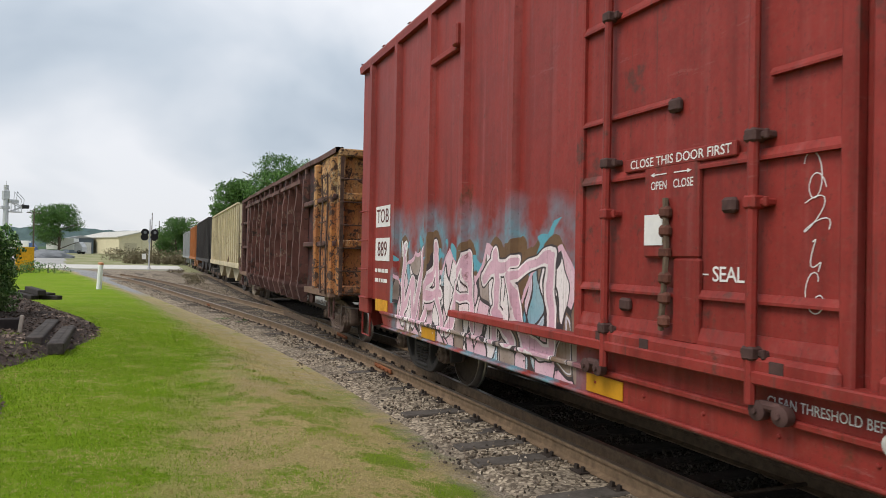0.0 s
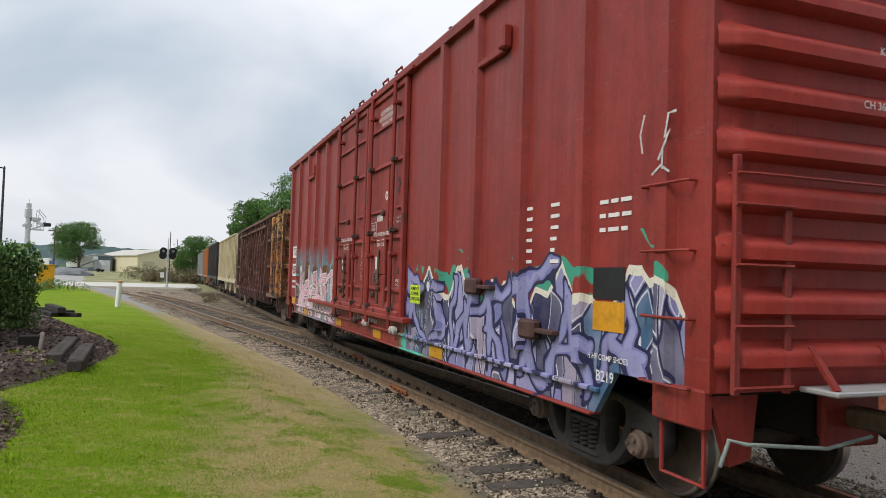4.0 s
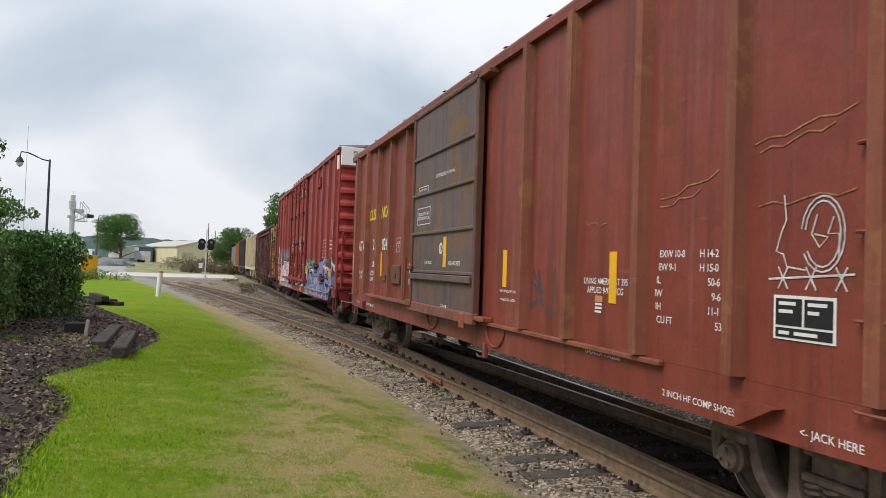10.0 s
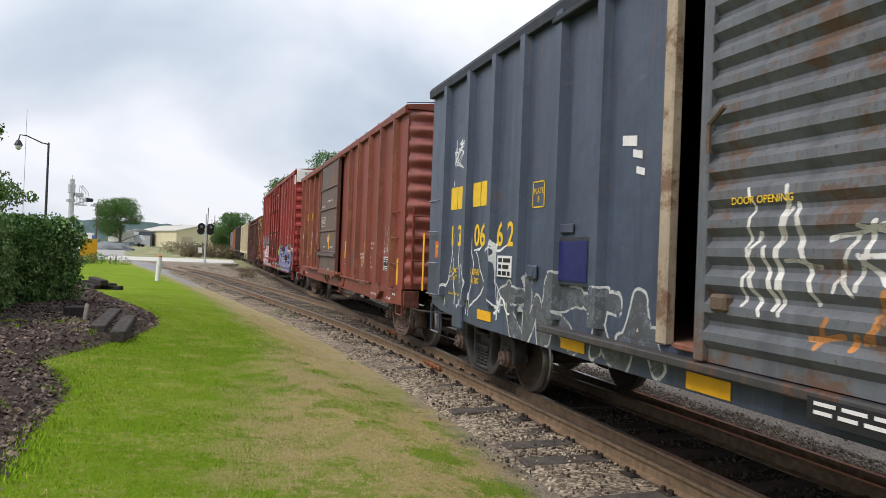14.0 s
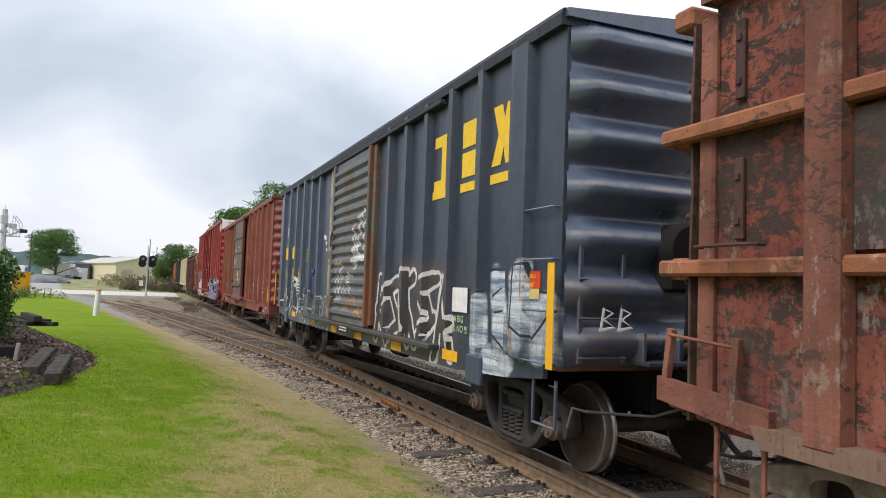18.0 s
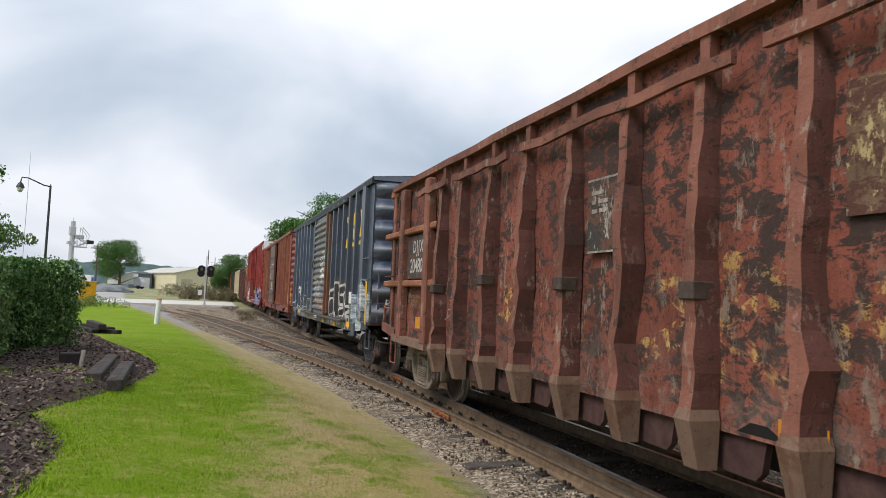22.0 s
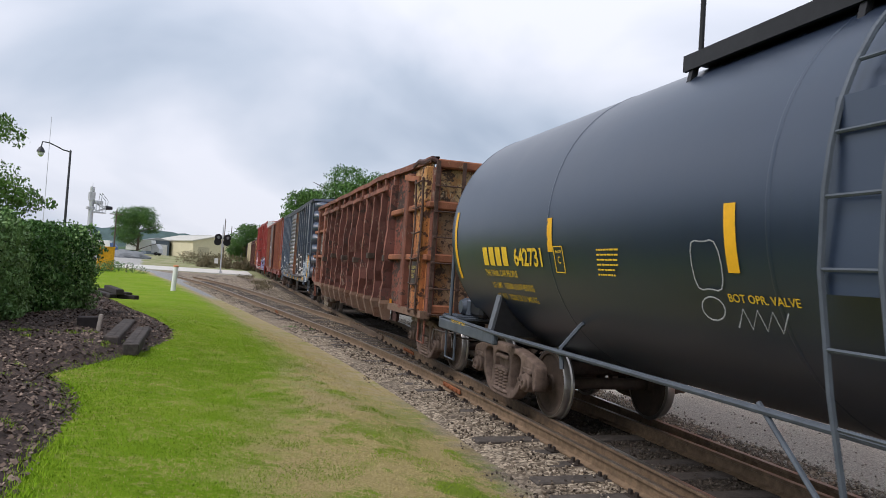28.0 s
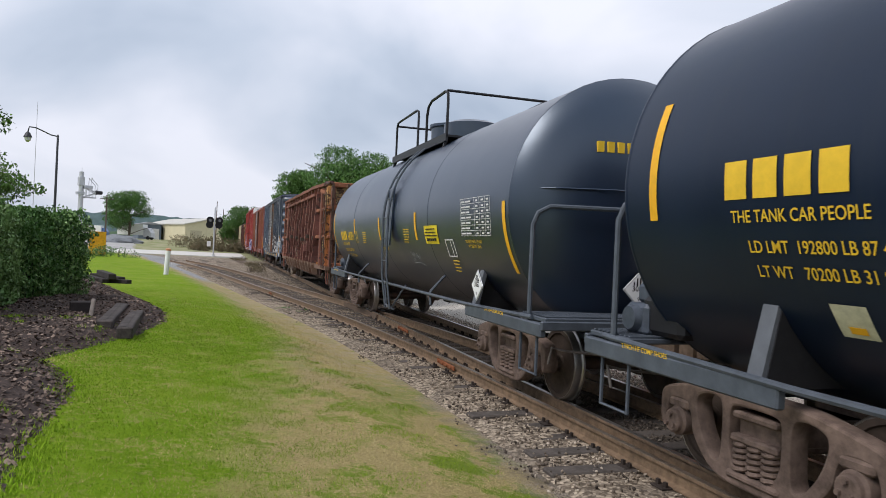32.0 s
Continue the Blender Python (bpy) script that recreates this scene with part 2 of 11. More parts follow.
def wild(y0, y1, z0, z1, count, seed):
    """Strokes of sprayed letters that no one can read, laid out along a car's side."""
    r, out = random.Random(seed), []
    w = (y1 - y0) / count
    for k in range(count):
        a, up, down = y1 - w * k, z1 + r.uniform(-0.2, 0.1), z0 + r.uniform(-0.05, 0.12)
        lean = r.uniform(-0.15, 0.25)
        for p, q, s, t in r.choice(GLYPHS):
            put = [(a - w * (u * 1.02 + lean * v) + r.uniform(-0.07, 0.07), down + (up - down) * v + r.uniform(-0.05, 0.05)) for u, v in ((p, q), (s, t))]
            out.append((*put[0], *put[1]))
    return out


def tangle(y, z, w, h, n, seed):
    r = random.Random(seed)
    p = [(y + r.uniform(-w, w), z + r.uniform(-h, h)) for k in range(n + 1)]
    return [(*p[k], *p[k + 1]) for k in range(n)]


def sprayed(strokes, bands, halo=None, reach=0.4, warp=0.22, seed=0.0, worn=0.0):
    """Sprayed strokes: bands of (distance from the stroke, colour) from the inside out, and a soft halo round them."""
    def paint_over(m, base, only=False):
        t = m.n.new("ShaderNodeTexNoise")
        t.inputs["Scale"].default_value, t.inputs["Detail"].default_value = 1.9, 1.5
        shift = m.n.new("ShaderNodeVectorMath")
        shift.inputs[1].default_value = (seed, seed * 2, seed)
        m.l.new(m.co, shift.inputs[0])
        m.l.new(shift.outputs[0], t.inputs["Vector"])
        w = m.n.new("ShaderNodeVectorMath")
        w.operation = "MULTIPLY_ADD"
        m.l.new(t.outputs["Color"], w.inputs[0])
        w.inputs[1].default_value, w.inputs[2].default_value = (warp, warp * 2, warp * 2), (0, -warp, -warp)
        p = m.n.new("ShaderNodeVectorMath")
        m.l.new(m.co, p.inputs[0])
        m.l.new(w.outputs[0], p.inputs[1])
        flat = m.n.new("ShaderNodeVectorMath")
        flat.operation = "MULTIPLY"
        flat.inputs[1].default_value = (0, 1, 1)
        m.l.new(p.outputs[0], flat.inputs[0])
        best = None
        for ya, za, yb, zb in strokes:
            ab = Vector((0, yb - ya, zb - za))
            pa, dot, near, gap = [m.n.new("ShaderNodeVectorMath") for k in range(4)]
            pa.operation, dot.operation, near.operation, gap.operation = "SUBTRACT", "DOT_PRODUCT", "SCALE", "DISTANCE"
            m.l.new(flat.outputs[0], pa.inputs[0])
            pa.inputs[1].default_value = (0, ya, za)
            m.l.new(pa.outputs[0], dot.inputs[0])
            dot.inputs[1].default_value = ab / max(ab.length_squared, 1e-6)
            k = m.math("ADD", dot.outputs["Value"], 0.0, True)
            near.inputs[0].default_value = ab
            m.l.new(k, near.inputs["Scale"])
            m.l.new(pa.outputs[0], gap.inputs[0])
            m.l.new(near.outputs[0], gap.inputs[1])
            d = gap.outputs["Value"]
            best = d if best is None else m.math("MINIMUM", best, d)
        if only:
            rough_edge = m.math("ADD", best, m.math("MULTIPLY", m.math("SUBTRACT", m.noise(5, 5, 0.7, at=(1, seed, 1)), 0.5), 0.1))
            return m.step(rough_edge, bands[0][0] + 0.03, bands[0][0] - 0.03)
        c = base
        if halo:
            far = m.step(best, bands[-1][0] + reach, bands[-1][0])
            c = m.mix(m.math("MULTIPLY", m.math("MULTIPLY", far, 0.9), m.step(m.noise(1.7, 4, 0.6, at=(seed, 4, 4)), 0.38, 0.62)), c, halo)
        thick = m.math("ADD", best, m.math("MULTIPLY", m.math("SUBTRACT", m.noise(7, 3, at=(1, seed, 1)), 0.5), bands[0][0] * 0.35))
        keep = m.step(m.noise(7.0, 7, 0.76, at=(seed, 1, 6)), worn - 0.03, worn + 0.03) if worn else 1.0
        for lim, col in reversed(bands):
            shade = m.mix(m.step(m.noise(2.6, 4, 0.6, at=(seed, 2, lim * 9)), 0.3, 0.7), tint(col, 0.8), tint(col, 1.18))
            hit = m.math("LESS_THAN", thick, lim)
            c = m.mix(m.math("MULTIPLY", hit, keep) if worn else hit, c, shade)
        return c
    return paint_over


def throw_up(fill, reach, lines, width, white, thin, ink, seed=0.0):
    """A quick two-colour tag: broad shapes filled with streaky sideways passes of the can, thin dark outlines, rust through it."""
    def paint_over(m, base):
        rows = m.noise(2.4, 5, 0.66, stretch=(1, 0.35, 5.5), at=(seed, 3, 1))
        milk = m.mix(m.step(rows, 0.38, 0.58), thin, white)
        milk = m.mix(m.math("MULTIPLY", m.step(m.noise(1.6, 5, 0.6, at=(1, seed, 4)), 0.52, 0.66), 0.8), milk, base)
        milk = m.mix(m.math("MULTIPLY", m.step(m.noise(4.5, 6, 0.7, stretch=(1, 2.2, 0.4), at=(5, seed, 2)), 0.58, 0.66), 0.9), milk, (0.24, 0.115, 0.05))
        shape = sprayed(fill, [(reach, white)], None, 0.1, 0.12, seed)
        mask = shape(m, (0, 0, 0), True)
        c = m.mix(mask, base, milk)
        return sprayed(lines, [(width, ink)], None, 0.1, 0.06, seed)(m, c)
    return paint_over


def piece(y0, y1, z0, z1, scale, colours, line, rim, above, seed=0.0, mist=(0.55, 0.52, 0.66)):
    """A large sprayed piece: a jagged field of outlined angular shapes, a pale rim round it, flashes of colour above."""
    def paint_over(m, base):
        y, z = m.axis(1), m.axis(2)
        j1 = m.math("PINGPONG", m.math("ADD", y, seed), 0.62)
        j2 = m.math("PINGPONG", m.math("ADD", m.math("MULTIPLY", y, 1.9), seed * 2), 0.5)
        top = m.math("ADD", z1 - 0.35, m.math("ADD", m.math("MULTIPLY", j1, 0.7), m.math("MULTIPLY", j2, 0.35)))
        top = m.math("ADD", top, m.math("MULTIPLY", m.math("SUBTRACT", m.noise(1.4, 2, at=(seed, 0, 2)), 0.5), 0.5))
        wide = m.math("MULTIPLY", m.math("GREATER_THAN", y, y0), m.math("LESS_THAN", y, y1))
        wide = m.math("MULTIPLY", wide, m.math("GREATER_THAN", z, z0))
        inside = m.math("MULTIPLY", wide, m.math("LESS_THAN", z, top))
        over = m.math("MULTIPLY", m.math("LESS_THAN", z, m.math("ADD", top, 0.3)), m.step(m.noise(1.9, 2, 0.5, at=(seed, 7, 1)), 0.53, 0.55))
        c = m.mix(m.math("MULTIPLY", over, wide), base, above)
        v = m.cells(scale, (1, 1.7, 0.6), "F1", 0.9, 0.9)
        s = m.n.new("ShaderNodeSeparateColor")
        m.l.new(v.outputs["Color"], s.inputs[0])
        d = m.cells(scale, (1, 1.7, 0.6), "DISTANCE_TO_EDGE", 0.9, 0.9).outputs["Distance"]
        fill = colours[-1][1]
        for lim, col in reversed(colours[:-1]):
            fill = m.mix(m.math("LESS_THAN", s.outputs[0], lim), fill, col)
        fade = m.step(m.math("ADD", m.noise(2.4, 3, at=(2, seed, 5)), m.math("MULTIPLY", s.outputs[1], 0.4)), 0.45, 0.9)
        fill = m.mix(m.math("MULTIPLY", fade, 0.35), fill, mist)
        fill = m.mix(m.math("LESS_THAN", d, 0.035), fill, line)
        fill = m.mix(m.math("MULTIPLY", m.math("LESS_THAN", m.math("ABSOLUTE", m.math("SUBTRACT", d, 0.075)), 0.012), m.math("LESS_THAN", s.outputs[2], 0.35)), fill, (0.62, 0.60, 0.66))
        c = m.mix(inside, c, fill)
        return m.mix(m.math("MULTIPLY", wide, m.math("LESS_THAN", m.math("ABSOLUTE", m.math("SUBTRACT", z, top)), 0.035)), c, rim)
    return paint_over


def ground_mat():
    """Mown lawn that turns dry and sandy beside the track, grey grit beyond it, rough grass far off."""
    m = Nodes("lawn_and_dirt")
    x, y = m.axis(0), m.axis(1)
    fine, mid, big = m.noise(42, 5, 0.75), m.noise(2.6, 6, 0.65), m.noise(0.45, 4, 0.55)
    tuft, patch_ = m.noise(11, 5, 0.7, at=(2, 5, 1)), m.noise(1.15, 5, 0.65, at=(6, 2, 3))
    green = m.mix(m.step(fine, 0.3, 0.7), (0.105, 0.195, 0.006), (0.19, 0.305, 0.010))
    green = m.mix(m.step(mid, 0.35, 0.7), green, (0.18, 0.29, 0.012))
    green = m.mix(m.math("MULTIPLY", m.step(tuft, 0.52, 0.68), 0.35), green, (0.095, 0.18, 0.006))
    green = m.mix(m.math("MULTIPLY", m.math("MULTIPLY", m.step(tuft, 0.5, 0.36), m.step(patch_, 0.42, 0.56)), 0.8), green, (0.33, 0.29, 0.10))
    green = m.mix(m.math("MULTIPLY", m.step(big, 0.48, 0.66), 0.5), green, (0.25, 0.32, 0.03))
    straw = m.mix(m.step(fine, 0.3, 0.72), (0.24, 0.185, 0.075), (0.54, 0.44, 0.21))
    straw = m.mix(m.math("MULTIPLY", m.step(tuft, 0.5, 0.66), 0.4), straw, (0.25, 0.19, 0.095))
    far_ = m.math("SUBTRACT", 1.0, m.math("MULTIPLY", m.step(y, 7.0, 12.0), 0.55))
    straw = m.mix(m.math("MULTIPLY", m.math("MULTIPLY", m.step(mid, 0.53, 0.64), 0.6), far_), straw, (0.22, 0.26, 0.045))
    straw = m.mix(m.math("MULTIPLY", m.step(m.math("ADD", patch_, m.math("MULTIPLY", m.math("SUBTRACT", tuft, 0.5), 0.35)), 0.50, 0.57), m.math("MULTIPLY", far_, 0.85)), straw, (0.15, 0.235, 0.018))
    soil = m.mix(m.step(m.noise(24, 5, 0.75, at=(2, 2, 7)), 0.36, 0.66), (0.29, 0.23, 0.145), (0.53, 0.44, 0.305))
    straw = m.mix(m.math("MULTIPLY", m.math("MULTIPLY", m.step(y, 7.5, 12.0), m.step(m.noise(3.4, 6, 0.75, at=(9, 4, 1)), 0.42, 0.58)), 0.8), straw, soil)
    grit = m.mix(m.step(m.noise(45, 4, 0.7), 0.35, 0.7), (0.15, 0.12, 0.092), (0.44, 0.37, 0.29))
    grit = m.mix(m.math("MULTIPLY", m.step(m.noise(1.7, 4, 0.6, at=(3, 3, 3)), 0.5, 0.64), 0.75), grit, (0.075, 0.066, 0.058))
    sand = m.mix(m.step(m.noise(38, 5, 0.75), 0.38, 0.62), (0.36, 0.32, 0.265), (0.78, 0.73, 0.64))
    # how far the branching track has swung from the straight one
    c1 = m.math("MULTIPLY", m.step(y, 4.5, 20.0), 15.5)
    c3 = m.math("MAXIMUM", m.math("SUBTRACT", y, 42.0), 0.0)
    dv = m.math("ADD", m.math("MULTIPLY", m.math("MULTIPLY", c1, c1), 1 / 240), m.math("MULTIPLY", m.math("MAXIMUM", m.math("SUBTRACT", y, 20.0), 0.0), 0.139))
    dv = m.math("ADD", dv, m.math("MULTIPLY", m.math("MULTIPLY", c3, c3), 1 / 300))
    xr = m.math("ADD", m.math("ADD", x, dv), 0.3)
    off = m.math("ADD", m.math("MULTIPLY", m.math("SUBTRACT", big, 0.5), 2.0), m.math("MULTIPLY", m.math("SUBTRACT", mid, 0.5), 2.6))
    near = m.step(y, 6.5, 14.0)
    xs = m.math("ADD", m.math("ADD", xr, m.math("MULTIPLY", off, m.math("SUBTRACT", 1.15, m.math("MULTIPLY", near, 0.6)))), m.math("MULTIPLY", m.math("SUBTRACT", 1.0, near), 1.35))
    c = m.mix(m.step(xs, 1.5, 2.35), green, straw)
    c = m.mix(m.step(m.math("ADD", xr, m.math("SUBTRACT", m.math("MULTIPLY", m.math("SUBTRACT", mid, 0.5), 1.3), m.math("MULTIPLY", near, 0.75))), 2.7, 3.2), c, grit)
    grey = m.mix(m.step(m.noise(30, 4, 0.7), 0.35, 0.7), (0.20, 0.20, 0.20), (0.42, 0.42, 0.42))
    c = m.mix(m.math("MULTIPLY", m.math("MULTIPLY", m.step(m.math("ADD", xr, m.math("MULTIPLY", off, 0.3)), 2.3, 2.8), m.step(xr, 4.4, 3.9)), m.step(y, 33.0, 38.0)), c, grey)
    c = m.mix(m.step(m.math("ADD", x, m.math("MULTIPLY", m.math("SUBTRACT", mid, 0.5), 0.6)), 6.2, 6.9), c, sand)
    far = m.mix(m.step(m.noise(0.3, 5, 0.65), 0.4, 0.65), (0.20, 0.22, 0.09), (0.36, 0.33, 0.22))
    c = m.mix(m.step(y, 66.0, 72.0), c, far)
    m.bsdf.inputs["Specular IOR Level"].default_value = 0.08
    return m.done(c, 0.95, m.math("ADD", m.math("ADD", fine, tuft), m.noise(70, 3)), 0.8, 0.03)


M_GROUND = ground_mat()
M_MULCH = plain("mulch_soil", (0.055, 0.038, 0.031), 0.95, 0, 0.45, 30, 0.8)
M_ROAD = plain("pale_concrete", (0.55, 0.53, 0.49), 0.9, 0, 0.12, 3, 0.2)
M_ASPHALT = plain("worn_asphalt", (0.22, 0.22, 0.22), 0.9, 0, 0.2, 5, 0.2)
M_RAIL = plain("rusty_rail_side", (0.15, 0.105, 0.074), 0.75, 0.25, 0.35, 14)
M_RAILTOP = plain("worn_rail_head", (0.42, 0.38, 0.34), 0.32, 0.9, 0.25, 9, 0.03)
M_RAILSIDE = plain("tan_rusty_rail", (0.225, 0.155, 0.098), 0.6, 0.3, 0.4, 11, 0.2)
M_SPIKE = plain("dark_spike", (0.045, 0.034, 0.028), 0.8, 0.2, 0.3)
M_TIE = plain("creosoted_tie", (0.085, 0.072, 0.062), 0.9, 0, 0.4, 9, 0.6)
M_STONE = None


def stone_mat():
    m = Nodes("ballast_stone", 0.92)
    k = m.island()
    c = m.ramp(k, [(0.0, (0.04, 0.032, 0.026)), (0.4, (0.12, 0.094, 0.07)), (0.78, (0.25, 0.20, 0.15)), (1.0, (0.52, 0.44, 0.35))])
    # oil, brake dust and the train's painted-in shade between the busy track's rails
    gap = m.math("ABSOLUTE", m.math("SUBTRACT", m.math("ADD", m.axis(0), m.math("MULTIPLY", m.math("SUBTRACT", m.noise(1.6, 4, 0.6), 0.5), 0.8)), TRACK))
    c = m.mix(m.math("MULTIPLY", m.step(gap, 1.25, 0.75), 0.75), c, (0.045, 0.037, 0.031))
    pale = m.ramp(k, [(0.0, (0.20, 0.175, 0.145)), (0.5, (0.46, 0.41, 0.35)), (1.0, (0.70, 0.64, 0.55))])
    c = m.mix(m.step(m.math("ADD", m.axis(0), m.math("MULTIPLY", m.math("SUBTRACT", m.noise(1.3, 4, 0.6, at=(3, 1, 1)), 0.5), 0.7)), TRACK + 1.15, TRACK + 1.45), c, pale)
    return m.done(c, None, m.noise(40, 3), 0.3, 0.01)


def bed_mat():
    m = Nodes("gritty_track_bed", 0.95)
    a = m.noise(48, 5, 0.7)
    v = m.cells(26, None, "F1")
    s = m.n.new("ShaderNodeSeparateColor")
    m.l.new(v.outputs["Color"], s.inputs[0])
    a = m.math("ADD", m.math("MULTIPLY", a, 0.35), m.math("SUBTRACT", m.math("MULTIPLY", s.outputs[0], 0.65), m.math("MULTIPLY", v.outputs["Distance"], 0.35)))
    c = m.mix(m.step(a, 0.1, 0.72), (0.115, 0.090, 0.066), (0.50, 0.415, 0.31))
    c = m.mix(m.math("MULTIPLY", m.step(m.noise(1.9, 4, 0.6, at=(4, 2, 1)), 0.48, 0.62), 0.5), c, (0.10, 0.082, 0.066))
    # oily grit between the rails, darkened further to stand for shade beneath cars
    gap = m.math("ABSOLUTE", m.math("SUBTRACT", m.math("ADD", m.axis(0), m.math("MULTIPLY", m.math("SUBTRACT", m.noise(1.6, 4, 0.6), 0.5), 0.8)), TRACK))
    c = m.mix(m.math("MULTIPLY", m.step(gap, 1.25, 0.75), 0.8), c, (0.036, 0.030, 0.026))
    m.bsdf.inputs["Specular IOR Level"].default_value = 0.1
    return m.done(c, None, a, 0.9, 0.03)


M_STONE = stone_mat()


def leaf_mat(name, a, b, c3, rough=0.5, gloss=0.4):
    m = Nodes(name, rough)
    k = m.island()
    col = m.ramp(k, [(0.0, a), (0.55, b), (1.0, c3)])
    col = m.mix(m.step(m.noise(0.9, 3), 0.4, 0.66), col, tint(b, 0.72))
    col = m.mix(m.math("MULTIPLY", m.step(m.noise(0.4, 3, at=(4, 1, 2)), 0.45, 0.65), 0.45), col, tint(c3, 0.85))
    m.bsdf.inputs["Specular IOR Level"].default_value = gloss
    return m.done(col)


M_HEDGE = leaf_mat("holly_leaf", (0.008, 0.032, 0.006), (0.075, 0.185, 0.036), (0.34, 0.50, 0.18), 0.42, 0.3)
M_TREE = leaf_mat("tree_leaf", (0.025, 0.075, 0.012), (0.06, 0.16, 0.022), (0.14, 0.27, 0.05))
M_BOUGH = leaf_mat("bough_leaf", (0.014, 0.055, 0.006), (0.07, 0.175, 0.018), (0.20, 0.34, 0.04))
M_BLADE = leaf_mat("grass_blade", (0.085, 0.17, 0.006), (0.165, 0.28, 0.011), (0.30, 0.39, 0.035), 0.8, 0.08)
M_TUFT = leaf_mat("bright_tuft", (0.13, 0.26, 0.008), (0.22, 0.39, 0.012), (0.36, 0.50, 0.04), 0.8, 0.08)
M_DRY = leaf_mat("dry_blade", (0.26, 0.205, 0.075), (0.42, 0.34, 0.14), (0.60, 0.50, 0.23), 0.85, 0.08)
M_WEED = leaf_mat("dry_weed", (0.07, 0.075, 0.03), (0.16, 0.13, 0.07), (0.26, 0.20, 0.12), 0.8)
M_BARK = plain("bark", (0.11, 0.085, 0.065), 0.9, 0, 0.35, 14, 0.6)
M_CHIP = leaf_mat("bark_chip", (0.022, 0.016, 0.014), (0.085, 0.055, 0.042), (0.36, 0.27, 0.21), 0.9)
M_TIMBER = plain("weathered_timber", (0.07, 0.058, 0.052), 0.85, 0, 0.6, 7, 0.7)
M_WHITE = plain("white_paint", (0.78, 0.78, 0.76), 0.5, 0, 0.05, 6, 0.05)
M_ORANGE = plain("orange_paint", (0.55, 0.24, 0.12), 0.5, 0, 0.1)
M_AMBER = plain("amber_reflector", (0.52, 0.25, 0.015), 0.45, 0, 0.15, 8, 0.05)
M_YELLOW = plain("yellow_paint", (0.80, 0.42, 0.016), 0.5, 0, 0.12, 8, 0.05)
M_LETTER = plain("white_lettering", (0.72, 0.70, 0.68), 0.6, 0, 0.12, 10, 0.02)
M_LETTERY = plain("yellow_lettering", (0.78, 0.50, 0.03), 0.55, 0, 0.12, 10, 0.02)
M_SPRAYW = plain("sprayed_white", (0.55, 0.54, 0.53), 0.7, 0, 0.4, 22, 0.02)
M_BLACK = plain("black_paint", (0.02, 0.02, 0.022), 0.5, 0, 0.2)
M_GALV = plain("galvanised_steel", (0.50, 0.51, 0.52), 0.5, 0.5, 0.12, 4)
M_STEEL = plain("bright_wheel_tread", (0.38, 0.36, 0.34), 0.35, 0.9, 0.2, 8, 0.05)
M_WHEEL = plain("brown_wheel", (0.085, 0.062, 0.048), 0.75, 0.2, 0.35, 7)
M_TRUCK = plain("dusty_truck_brown", (0.175, 0.125, 0.10), 0.85, 0.1, 0.5, 7, 0.5)
M_TRUCKDK = plain("dark_truck", (0.055, 0.05, 0.048), 0.8, 0.1, 0.35, 6, 0.3)
M_TRUCKTAN = plain("tan_truck", (0.27, 0.22, 0.165), 0.85, 0.1, 0.5, 7, 0.5)
# grime, taken darker still to put the shade beneath the cars into it
M_UNDER = plain("grimy_shaded_underframe", (0.016, 0.014, 0.013), 0.9, 0.1, 0.3, 6, 0.3)
M_HOSE = plain("black_rubber", (0.03, 0.03, 0.03), 0.7)
M_ROD = plain("worn_grey_rod", (0.17, 0.15, 0.135), 0.6, 0.2, 0.35)
M_PALEGREEN = plain("pale_green_paint", (0.33, 0.39, 0.37), 0.6, 0, 0.3)

# ---- mesh tools ----


